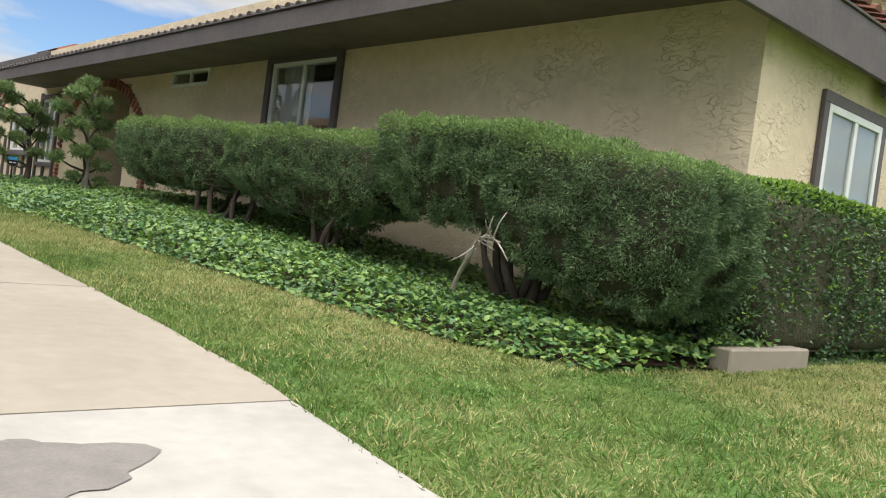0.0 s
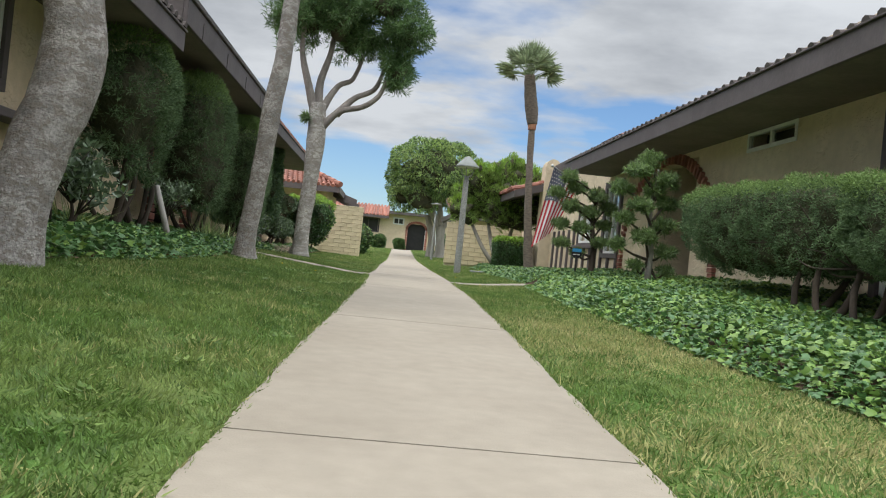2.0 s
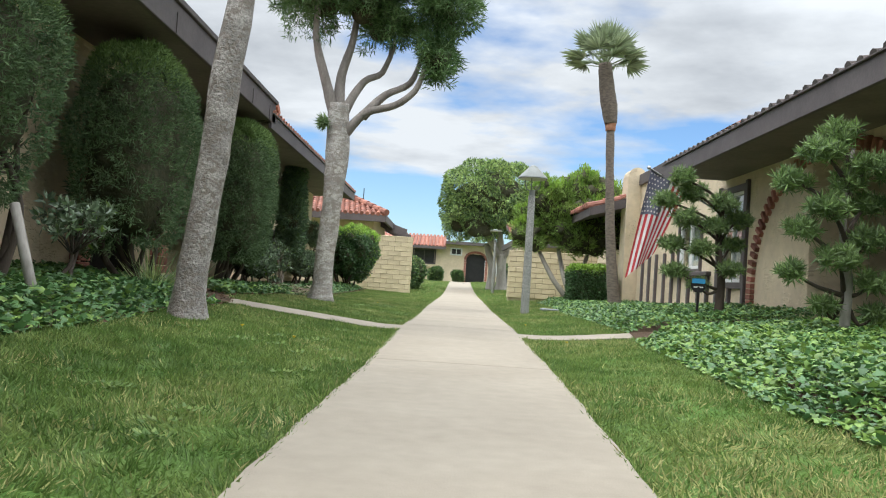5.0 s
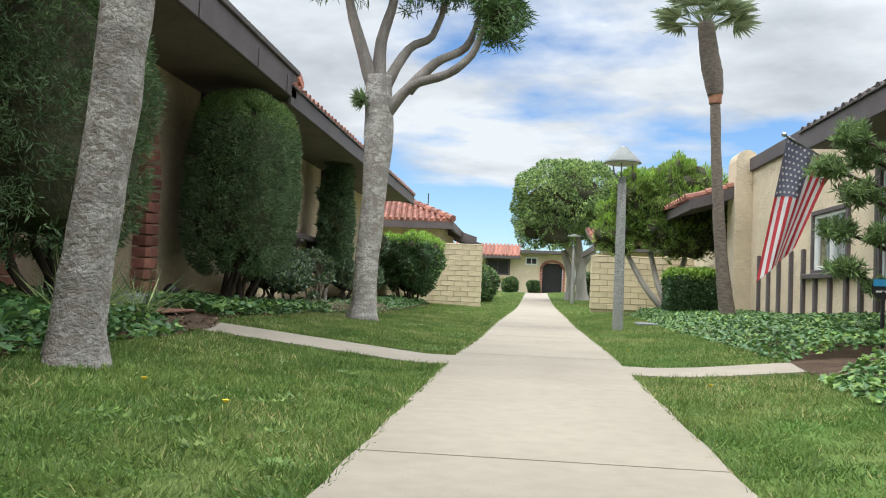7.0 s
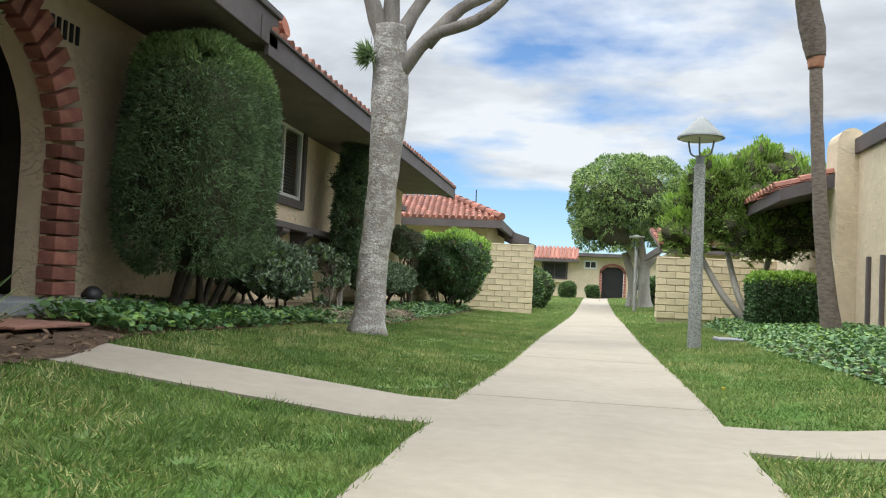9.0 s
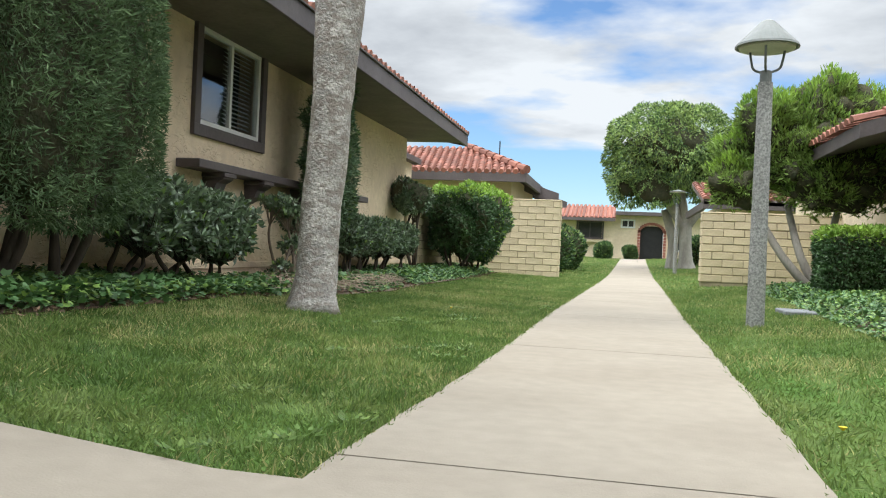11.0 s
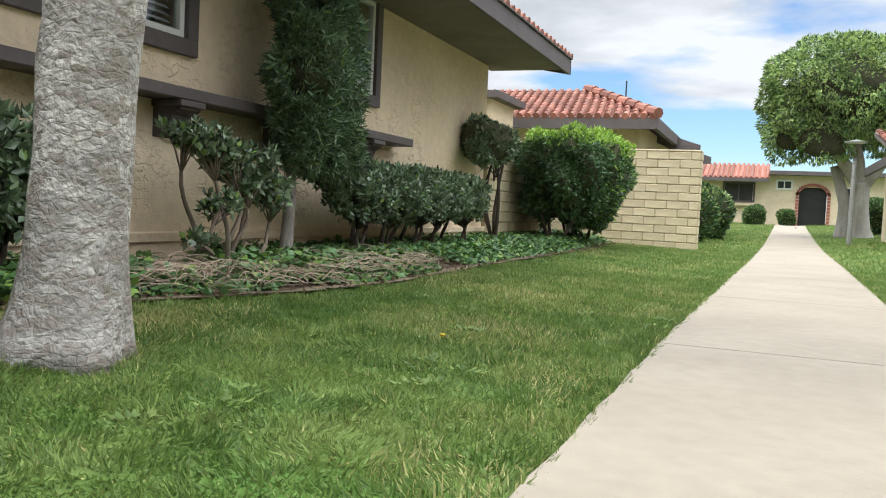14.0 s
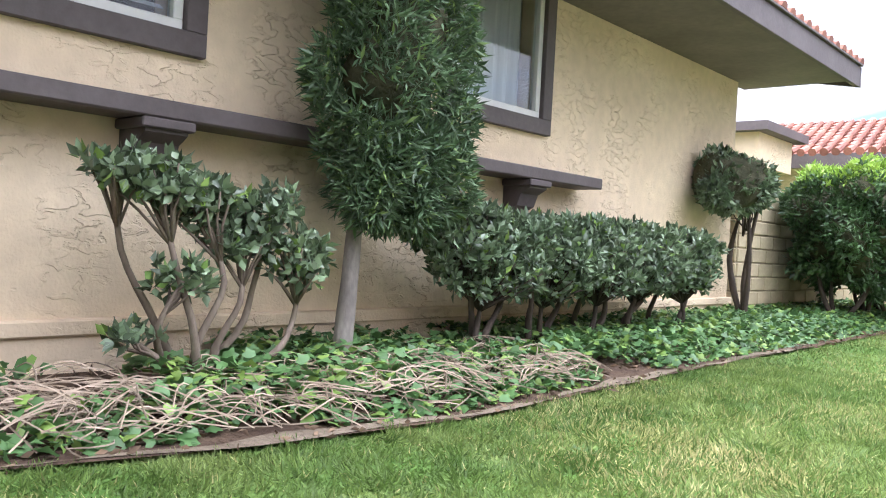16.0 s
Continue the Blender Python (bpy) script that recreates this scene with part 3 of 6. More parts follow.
# slabs of the walk, with open joints between them
JOINTS = [-6, 1.42, 3.72, 6.68, 10.45, 14.52, 17.4, 20.2, 22.9, 25.8, 28.7, 31.6, 34.5, 37.4, 40.3, 43.2, 46.1, 49, 52, 55, 58, 61]
walkway = tagged(empty("pavement"), "pale concrete garden walk cast in slabs with worn joints", "walkway", kind="structure")
for k, (a, b) in enumerate(zip(JOINTS, JOINTS[1:])):
    s = strip("slab", lambda y: along(y, EDGE_L) + 0.006 * math.sin(y * 9), lambda y: along(y, EDGE_R) + 0.006 * math.sin(y * 7 + 1),
              a + 0.006, b - 0.006, 6, max(4, int((b - a) * 5)), 0.004, CONC2 if k == 0 else CONC, 0.12)
    s.parent = walkway
bed = strip("joint_bed", lambda y: along(y, EDGE_L) + 0.02, lambda y: along(y, EDGE_R) - 0.02, -6, 61, 2, 130, -0.004, JOINT)
bed.parent = walkway
s = strip("slab", lambda y: -2.2, lambda y: 1.325, 13.52, 14.28, 14, 3, 0.001, CONC, 0.1)
s.parent = walkway
s = strip("slab", lambda y: 2.51, lambda y: 5.9, 13.40, 14.03, 12, 3, 0.001, CONC, 0.1)
s.parent = walkway
# the damp stain on the first slab
rng = random.Random(5)
outline = []
for k in range(40):
    a = 2 * math.pi * k / 40
    r = 1 + 0.22 * math.sin(3 * a + 1) + 0.13 * math.sin(7 * a) + 0.05 * rng.uniform(-1, 1)
    x, y = 1.16 + 0.30 * r * math.cos(a), 0.98 + 0.26 * r * math.sin(a)
    outline.append((x, y, height(x, y) + 0.0075))
tagged(make("damp_stain", outline, [tuple(range(40))], STAIN), "dark damp stain drying on pale concrete", "stain", kind="structure")

# planting beds
for nm, e0, e1, y0, y1 in (("bed_soil_left", lambda y: -2.6, lambda y: along(y, BED_L), 1, 31), ("bed_soil_right", lambda y: along(y, BED_R), lambda y: 6.2, 1.45, 28)):
    o = strip(nm, e0, e1, y0, y1, 8, 90, 0.006, SOIL)
    tagged(o, "dark bare soil of a planting bed beside the house", "soil", kind="structure")

o = strip("bare_edge", lambda y: along(y, BED_L) - 0.06 - 0.035 * math.sin(y * 3.1) - 0.02 * math.sin(y * 11.7), lambda y: along(y, BED_L) - 0.005 + 0.02 * math.sin(y * 5.3), 19.0, 25.5, 3, 60, 0.010, DUST)
tagged(o, "pale dusty strip of bare soil along the lawn", "soil", kind="structure")

# ---------------- houses ----------------
XR, XL = 5.9, -1.91


def wall_with_holes(name, x_front, thick, y0, y1, z0, z1, holes, material, parent):
    """A wall along y: a grid of blocks round rectangular openings (y0, y1, z0, z1)."""
    ys = sorted({y0, y1, *[h[0] for h in holes], *[h[1] for h in holes]})
    zs = sorted({z0, z1, *[h[2] for h in holes], *[h[3] for h in holes]})
    bm = bmesh.new()
    xb = x_front + thick
    def inside(y, z):
        return any(h[0] < y < h[1] and h[2] < z < h[3] for h in holes)
    for a, b in zip(ys, ys[1:]):
        for c, d in zip(zs, zs[1:]):
            if not inside((a + b) / 2, (c + d) / 2):
                box(bm, x_front, xb, a, b, c, d)
    bmesh.ops.remove_doubles(bm, verts=bm.verts, dist=1e-4)
    seen = {}
    for f in bm.faces:
        seen.setdefault(tuple(sorted(v.index for v in f.verts)), []).append(f)
    bmesh.ops.delete(bm, geom=[f for fs in seen.values() if len(fs) > 1 for f in fs], context="FACES")
    return part(name, bm, material, parent)


def window(name, parent, x, out, y0, y1, z0, z1, trim=0.11, split=True, curtain=None, blinds=0, sash=0.05):
    """A sliding window in a wall of constant x, with dark trim round it; out is -1 or 1, the way the wall faces."""
    o = empty(name, x, (y0 + y1) / 2, z0)
    o.parent = parent
    def bx(nm, mt, x0, x1, *r, bevel=0.004, label=""):
        bm = boxes((x0, x1, *r), bevel=bevel)
        p = part(nm, bm, mt, o, label)
        p.matrix_parent_inverse = Matrix.Translation((-x, -(y0 + y1) / 2, -z0))
        return p
    e = 0.045 * out
    for r in () if not trim else ((y0 - trim, y1 + trim, z1, z1 + trim), (y0 - trim, y1 + trim, z0 - trim, z0), (y0 - trim, y0, z0, z1), (y1, y1 + trim, z0, z1)):
        bx("trim_board", BROWN, x - 0.02 * out, x + e, *r)
    f0, f1 = x - 0.05 * out, x + 0.012 * out
    ym = (y0 + y1) / 2
    for r in ((y0, y1, z1 - sash, z1), (y0, y1, z0, z0 + sash), (y0, y0 + sash, z0 + sash, z1 - sash), (y1 - sash, y1, z0 + sash, z1 - sash)):
        bx("window_frame", WHITE, f0, f1, *r)
    panes = [(y0 + sash, y1 - sash)]
    if split:
        bx("mullion", WHITE, f0 + 0.01 * out, f1 - 0.004 * out, ym - sash * 0.5, ym + sash * 0.5, z0 + sash, z1 - sash)
        panes = [(y0 + sash, ym - sash * 0.5), (ym + sash * 0.5, y1 - sash)]
    for a, b in panes:
        g = bx("pane", GLASS, x - 0.03 * out, x - 0.022 * out, a, b, z0 + sash, z1 - sash, bevel=0)
        g.visible_shadow = False
    if blinds:
        for a, b in (panes if blinds == 2 else panes[-1:]):
            z = z0 + sash + 0.02
            while z < z1 - sash:
                m = Matrix.Translation((x - 0.10 * out, (a + b) / 2, z)) @ Matrix.Rotation(radians(35 * out), 4, "Y")
                bm = bmesh.new()
                box(bm, -0.022, 0.022, -(b - a) / 2, (b - a) / 2, -0.0015, 0.0015, m=m)
                p = part("slat", bm, BLIND, o)
                p.matrix_parent_inverse = Matrix.Translation((-x, -(y0 + y1) / 2, -z0))
                z += 0.045
    if curtain:
        a, b = curtain
        n = int((b - a) / 0.02)
        vs, fs = [], []
        for i in range(n + 1):
            yy = mix(a, b, i / n)
            xx = x - (0.16 + 0.018 * math.sin(i * 0.9) + 0.008 * math.sin(i * 2.3)) * out
            vs += [(xx, yy, z0), (xx, yy, z1)]
            if i:
                fs.append((2 * i - 2, 2 * i, 2 * i + 1, 2 * i - 1))
        p = make("curtain", vs, fs, CURTAIN, o, smooth=True)
        p.matrix_parent_inverse = Matrix.Translation((-x, -(y0 + y1) / 2, -z0))
    return o


def barrel_tiles(name, parent, e0, e1, run, rise_dir, spacing=0.24, course=0.38, material=None, radius=0.085, lift=0.03):
    """Rows of rounded roof tiles from the eave line e0-e1 up the roof along rise_dir for run metres, joined."""
    e0, e1, up = Vector(e0), Vector(e1), Vector(rise_dir).normalized()
    lv = (e1 - e0)
    n = max(1, int(lv.length / spacing))
    la = lv.normalized()
    nor = la.cross(up)
    if nor.z < 0:
        nor = -nor
    pieces = []
    rng = random.Random(len(name) + n)
    courses = max(1, int(run / course))
    for i in range(n):
        for j in range(courses):
            c = e0 + la * spacing * (i + 0.5) + up * course * j + nor * (lift + rng.uniform(-0.006, 0.006))
            d = up * (course + 0.04)
            vs, fs = [], []
            for k in range(5):
                a = math.pi * k / 4
                for q, s in ((0, 1.0), (1, 0.86)):
                    vs.append(c + d * q + la * math.cos(a) * radius * s * 1.25 + nor * (math.sin(a) * radius * s - (0.02 if q else 0)))
            for k in range(4):
                fs.append((2 * k, 2 * k + 1, 2 * k + 3, 2 * k + 2))
            fs.append((0, 2, 4, 6, 8))
            pieces.append((vs, fs))
    v, f = joined(pieces)
    ob = make(name, v, f, material or TILE_J, parent)
    ob["kind"] = "stuff"
    return ob


def batten_line(parent, x, y, z0, z1, w=0.075):
    return part("batten", boxes((x - 0.03, x + 0.02, y - w / 2, y + w / 2, z0, z1), bevel=0.006), BROWN, parent)


def arch_bricks(parent, x, out, ya, yb, z0, spring, top, w=0.20, depth=0.07, n_leg=14, n_arc=28):
    """A surround of bricks: two straight legs and a round head, each brick its own piece."""
    bm = boxes((-depth / 2, depth / 2, -w / 2, w / 2, -0.5, 0.5))
    me0 = bpy.data.meshes.new("brick")
    lh = (spring - z0) / n_leg
    bmesh.ops.scale(bm, vec=(1, 1, lh * 0.86), verts=bm.verts)
    bmesh.ops.bevel(bm, geom=bm.edges[:], offset=0.006, segments=1, affect="EDGES")
    bm.to_mesh(me0)
    bm.free()
    me0.materials.append(BRICK)
    rng = random.Random(3)
    yc, r, hh = (ya + yb) / 2, (yb - ya) / 2, top - spring
    for y in (ya, yb):
        for k in range(n_leg):
            o = new("brick", me0)
            o.parent = parent
            o.matrix_basis = pose(x + out * (0.02 + rng.uniform(-0.006, 0.006)), y, z0 + (k + 0.5) * lh, rng.uniform(-1.5, 1.5), 0, 0)
    for k in range(n_arc):
        a = math.pi * (k + 0.5) / n_arc
        y, z = yc + r * math.cos(a), spring + hh * math.sin(a)
        t = math.atan2(hh * math.cos(a), -r * math.sin(a))
        o = new("brick", me0)
        o.parent = parent
        o.matrix_basis = pose(x + out * (0.02 + rng.uniform(-0.006, 0.006)), y, z, math.degrees(t) - 90 + rng.uniform(-1.5, 1.5), 0, 0)
        o.scale = (1, 1, 1.0)
    return me0


# ----- house on the right -----
GY0, GY1 = 1.88, 24.1
GYE = 17.75                             # far end of the eave                   # from the near gable end to the far end
ER, EZ = 4.95, 2.255                     # eave line and underside of the fascia
house_r = tagged(empty("house", XR, 10, 0), "single-storey tan stucco house with dark brown eaves and clay tile roof", "house")
INV_R = Matrix.Translation((-XR, -10, 0))


def keep(parent):
    """Children of a house keep their places in the world."""
    for c in parent.children:
        if c.matrix_parent_inverse == Matrix.Identity(4):
            c.matrix_parent_inverse = Matrix.Translation(-parent.location)


WA = (6.98, 8.42, 1.28, 2.24)           # bedroom window
WB = (6.98, 8.42, 0.30, 0.86)           # low window behind the hedge
VN = (10.20, 11.45, 2.06, 2.315)         # small high window
DR = (13.05, 14.75, 0.2, 2.2)           # recessed entry
WC = (16.82, 17.75, 0.76, 2.07)
WD = (18.75, 19.95, 0.98, 1.75)            # front room window
wall_with_holes("wall", XR, 0.25, GY0, GY1, -0.6, 3.1, [WA, WB, VN, DR, WC, WD], STUCCO_R, house_r)
part("end_wall", boxes((XR + 0.25, 13.0, GY0, GY0 + 0.25, -0.6, 3.1)), STUCCO_R, house_r)
part("base_board", boxes((XR - 0.03, XR + 0.01, GY0, 13.0, -0.25, 0.10)), STUCCO_R, house_r)
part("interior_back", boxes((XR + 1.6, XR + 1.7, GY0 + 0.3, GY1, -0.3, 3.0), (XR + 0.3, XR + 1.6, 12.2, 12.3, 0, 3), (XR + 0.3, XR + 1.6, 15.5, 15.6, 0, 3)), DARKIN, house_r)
part("soffit", boxes((ER + 0.04, XR + 0.1, GY0 - 0.155, GYE, EZ + 0.05, EZ + 0.09), (XR + 0.1, 13, GY0 + 0.01, GY0 + 0.1, EZ + 0.05, EZ + 0.09)), SOFFIT, house_r)
part("fascia", boxes((ER, ER + 0.045, GY0 - 0.2, GYE, EZ, EZ + 0.215), (ER - 0.025, ER + 0.04, GY0 - 0.2, GYE, EZ + 0.217, EZ + 0.237), bevel=0.004), BROWN, house_r)
RS = 0.18                               # roof rise per metre
part("roof_deck", prism([(ER + 0.05, EZ + 0.22), (11.5, EZ + 0.215 + RS * (11.5 - ER)), (11.5, EZ + 0.1 + RS * (11.5 - ER)), (ER + 0.05, EZ + 0.1)], "y", GY0 - 0.15, GYE), SOFFIT, house_r)
barrel_tiles("roof_tiles", house_r, (ER - 0.02, GY0 - 0.2, EZ + 0.205), (ER - 0.02, GYE, EZ + 0.205), 2.0, (1, 0, RS), spacing=0.2, radius=0.05, lift=0.02, material=TILE_D)
# eave of the near end
part("end_fascia", boxes((ER, 7.7, GY0 - 0.21, GY0 - 0.165, EZ - 0.21, EZ + 0.16), (ER, 7.7, GY0 - 0.225, GY0 - 0.17, EZ + 0.162, EZ + 0.185), bevel=0.004), BROWN, house_r)
part("end_fascia", boxes((7.72, 13, GY0 - 0.14, GY0 - 0.095, EZ - 0.28, EZ + 0.05), bevel=0.004), BROWN, house_r)
part("end_soffit", boxes((ER + 0.05, 13, GY0 - 0.163, GY0 - 0.004, EZ - 0.10, EZ - 0.06)), SOFFIT, house_r)
barrel_tiles("roof_tiles", house_r, (ER, GY0 - 0.24, EZ + 0.22), (13, GY0 - 0.24, EZ + 0.22), 0.5, (0, 1, 0.3), spacing=0.2, radius=0.05, lift=0.02)
for nm, r, kw in (("window", WA, dict(curtain=(7.72, 8.38))), ("window", WB, {}), ("window", VN, dict(trim=0.0, sash=0.05)), ("window", WC, dict(curtain=(17.2, 17.7), trim=0.09)), ("window", WD, dict(trim=0.06, curtain=(18.8, 19.9)))):
    o = window(nm, house_r, XR, -1, *r, **kw)
# entry recess
for ys in ((DR[1], DR[1] + 0.2), (DR[0] - 0.2, DR[0])):
    part("recess_side", boxes((XR + 0.25, XR + 1.0, *ys, 0.1, 2.4)), STUCCO_R, house_r)
dm = empty("front_door")
dm.parent = house_r
part("door_leaf", boxes((XR + 0.95, XR + 1.0, DR[0], DR[1], 0.2, 2.2)), DOORM, dm)
for k in range(2):
    y = DR[0] + 0.1 + k * 0.8
    part("screen_bar", boxes((XR + 0.92, XR + 0.95, y, y + 0.04, 0.3, 2.1)), BLACK, dm)
arch_bricks(house_r, XR, -1, 12.14, 16.45, 0.15, 0.75, 2.28, w=0.17, n_leg=8, n_arc=44)
for y, zt in ((16.72, 2.2), (17.3, 0.7), (17.85, 2.2), (18.3, 0.9), (18.75, 0.9), (19.3, 0.9), (19.85, 0.9), (20.35, 1.3), (20.9, 1.3), (21.5, 1.3), (22.05, 1.3), (22.6, 1.3)):
    batten_line(house_r, XR - 0.02, y, 0.1, zt, 0.085)
part("parapet_board", boxes((XR - 0.06, XR + 0.02, GYE, 23.2, 2.86, 3.09), bevel=0.006), BROWN, house_r)
part("sill_board", boxes((XR - 0.08, XR + 0.02, 18.2, 20.3, 0.86, 0.93), bevel=0.008), BROWN, house_r)
# pilaster with a rounded cap at the far end
part("pilaster", boxes((XR - 0.30, XR + 0.1, 23.2, 23.75, 0, 3.05)), STUCCO_R, house_r)
bm = bmesh.new()
bmesh.ops.create_cone(bm, segments=16, radius1=0.19, radius2=0.19, depth=0.55, cap_ends=True, matrix=pose(XR - 0.1, 23.47, 3.06, 90, 0, 0))
part("pilaster_cap", bm, STUCCO_R, house_r)
# chimney with a tiled cap
part("chimney", boxes((5.95, 6.9, 17.45, 18.72, 2.3, 3.13), bevel=0.01), STUCCO_R, house_r)
part("chimney_cap", prism([(5.88, 3.13), (6.97, 3.13), (6.6, 3.31), (6.25, 3.31)], "y", 17.38, 18.80), TILE, house_r)
part("vent_pipe", boxes((6.2, 6.27, 15.5, 15.57, 2.6, 3.25), bevel=0.01), TILE, house_r)
keep(house_r)
# window in the gable end
gw = empty("window", 7.9, GY0, 1.2)
gw.parent = house_r
gw.matrix_parent_inverse = INV_R
for r, mt, nm in (((6.85, 6.94, 0.8, 1.78), BROWN, "trim_board"), ((8.0, 8.09, 0.8, 1.78), BROWN, "trim_board"), ((6.85, 8.09, 1.78, 1.87), BROWN, "trim_board"),
                  ((6.94, 7.0, 0.8, 1.78), WHITE, "window_frame"), ((7.94, 8.0, 0.8, 1.78), WHITE, "window_frame"), ((7.0, 7.94, 1.72, 1.78), WHITE, "window_frame"), ((7.44, 7.5, 0.8, 1.72), WHITE, "mullion")):
    p = part(nm, boxes((r[0], r[1], GY0 - 0.04, GY0 - 0.002, r[2], r[3]), bevel=0.004), mt, gw)
    p.matrix_parent_inverse = Matrix.Translation((-7.9, -GY0, -1.2))
for a, b in ((7.0, 7.44), (7.5, 7.94)):
    p = part("pane", boxes((a, b, GY0 - 0.02, GY0 - 0.012, 0.8, 1.72)), GLASS, gw)
    p.matrix_parent_inverse = Matrix.Translation((-7.9, -GY0, -1.2))
    p = part("curtain", boxes((a, b, GY0 - 0.008, GY0 - 0.003, 0.8, 1.72)), CURTAIN, gw)
    p.matrix_parent_inverse = Matrix.Translation((-7.9, -GY0, -1.2))

# ----- house on the left -----
house_l = tagged(empty("house", XL, 18, 0), "tan stucco house with brown trim, brick arch, clay tile roof", "house")
HY0, HY1 = 2.0, 27.2
EL, ELZ = -0.86, 2.51
WL1 = (19.49, 20.82, 1.64, 2.58)
WM = (22.7, 23.66, 1.66, 2.58)
WN0 = (17.0, 18.3, 1.64, 2.58)
AR = (13.5, 15.55, 0.2, 2.42)
WK = (7.3, 8.62, 1.5, 2.4)
wall_with_holes("wall", XL, -0.25, HY0, HY1, -0.3, 3.2, [WL1, WM, WN0, AR, WK], STUCCO, house_l)
part("end_wall", boxes((-9, XL - 0.25, HY1 - 0.25, HY1, -0.3, 3.2)), STUCCO, house_l)
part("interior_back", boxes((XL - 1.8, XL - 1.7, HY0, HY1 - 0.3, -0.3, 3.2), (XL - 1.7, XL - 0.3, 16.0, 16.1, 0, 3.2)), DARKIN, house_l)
part("weep_ledge", boxes((XL - 0.02, XL + 0.05, 15.9, HY1 + 0.03, 0.27, 0.34), bevel=0.008), STUCCO, house_l)
part("foundation", boxes((XL - 0.02, XL + 0.025, 15.9, HY1, -0.2, 0.27)), STUCCO, house_l)
part("soffit", boxes((XL - 0.1, EL - 0.04, 17.0, HY1 + 0.4, ELZ + 0.06, ELZ + 0.1)), SOFFIT, house_l)
part("fascia", boxes((EL - 0.045, EL, 16.9, HY1 + 0.45, ELZ, ELZ + 0.20), (EL - 0.04, EL + 0.025, 16.9, HY1 + 0.45, ELZ + 0.202, ELZ + 0.225), bevel=0.004), BROWN, house_l)
part("roof_deck", prism([(EL - 0.05, ELZ + 0.21), (-8, ELZ + 0.205 + RS * (EL + 8)), (-8, ELZ + 0.08 + RS * (EL + 8)), (EL - 0.05, ELZ + 0.08)], "y", 16.9, HY1 + 0.42), SOFFIT, house_l)
barrel_tiles("roof_tiles", house_l, (EL + 0.02, 16.9, ELZ + 0.21), (EL + 0.02, HY1 + 0.5, ELZ + 0.21), 2.2, (-1, 0, RS), spacing=0.2, radius=0.055, lift=0.012)
part("rake_board", prism([(EL, ELZ), (-8, ELZ + RS * (EL + 8)), (-8, ELZ + 0.2 + RS * (EL + 8)), (EL, ELZ + 0.2)], "y", HY1 + 0.43, HY1 + 0.48), BROWN, house_l)
# the higher roof over the entry
UY = 10.45
part("near_soffit", boxes((XL - 0.1, EL - 0.04, HY0, UY, 2.34, 2.38)), SOFFIT, house_l)
part("near_fascia", boxes((EL - 0.045, EL, HY0, UY, 2.28, 2.49), (EL - 0.04, EL + 0.025, HY0, UY, 2.492, 2.515), bevel=0.004), BROWN, house_l)
part("near_roof_deck", prism([(EL - 0.05, 2.50), (-8, 2.50 + RS * 6), (-8, 2.40 + RS * 6), (EL - 0.05, 2.40)], "y", HY0, UY - 0.01), SOFFIT, house_l)
barrel_tiles("roof_tiles", house_l, (EL + 0.03, 5.0, 2.515), (EL + 0.03, UY, 2.515), 1.2, (-1, 0, RS * 0.8), spacing=0.2, radius=0.055, lift=0.012, material=TILE_D)
part("upper_end_wall", boxes((-5, EL - 0.35, UY - 0.06, UY - 0.01, 2.3, 3.0)), STUCCO, house_l)
for yj in (11.2, 12.7, 14.2, 15.7, 16.7):
    part("panel_joint", boxes((EL - 0.01, EL + 0.008, yj, yj + 0.025, 2.61, 2.80)), BROWN, house_l)
part("upper_soffit", boxes((XL - 0.1, EL - 0.04, UY, 17.05, 2.62, 2.66)), SOFFIT, house_l)
part("upper_fascia", boxes((EL - 0.05, EL + 0.0, UY, 17.1, 2.60, 2.88), (EL - 0.05, EL + 0.03, UY - 0.02, 17.12, 2.882, 2.94), (XL - 2, EL - 0.05, UY, UY + 0.05, 2.60, 2.88), (XL, EL - 0.05, 17.05, 17.1, 2.60, 2.88), bevel=0.006), BROWN, house_l)
part("upper_roof_deck", prism([(EL - 0.06, 2.9), (-8, 2.9 + RS * 7), (-8, 2.75 + RS * 7), (EL - 0.06, 2.75)], "y", UY + 0.06, 17.08), SOFFIT, house_l)
bm = bmesh.new()
bmesh.ops.create_cone(bm, segments=12, radius1=0.12, radius2=0.10, depth=0.8, cap_ends=True, matrix=pose(EL - 0.38, 17.25, ELZ + 0.27, 0, 76, 0))
part("ridge_tile", bm, TILE, house_l)
for r, kw in ((WL1, dict(blinds=1)), (WM, dict(curtain=(22.75, 23.64), split=False)), (WN0, {}), (WK, dict(trim=0.1))):
    window("window", house_l, XL, 1, *r, **kw)
# long shelf below the windows on corbels
shelf = empty("window_shelf")
shelf.parent = house_l
part("shelf_board", boxes((XL, XL + 0.24, 19.15, 24.2, 1.20, 1.28), bevel=0.008), BROWN, shelf)
for y in (19.75, 20.65, 21.9, 23.4):
    part("corbel", prism([(XL, 1.2), (XL + 0.22, 1.2), (XL + 0.22, 1.14), (XL + 0.15, 1.10), (XL + 0.12, 1.02), (XL, 0.96)], "y", y - 0.10, y + 0.10), BROWN, shelf)
    part("corbel_cap", boxes((XL, XL + 0.245, y - 0.125, y + 0.125, 1.155, 1.198), bevel=0.006), BROWN, shelf)
part("porch_wall", boxes((XL - 1.3, XL - 1.2, 12.6, 16.0, 0.0, 3.2), (XL - 1.2, XL - 0.26, 12.6, 12.7, 0.0, 3.2)), STUCCO, house_l)
part("porch_floor", boxes((XL - 1.2, XL - 0.41, 12.7, 16.0, 0.0, 0.345)), CONC, house_l)
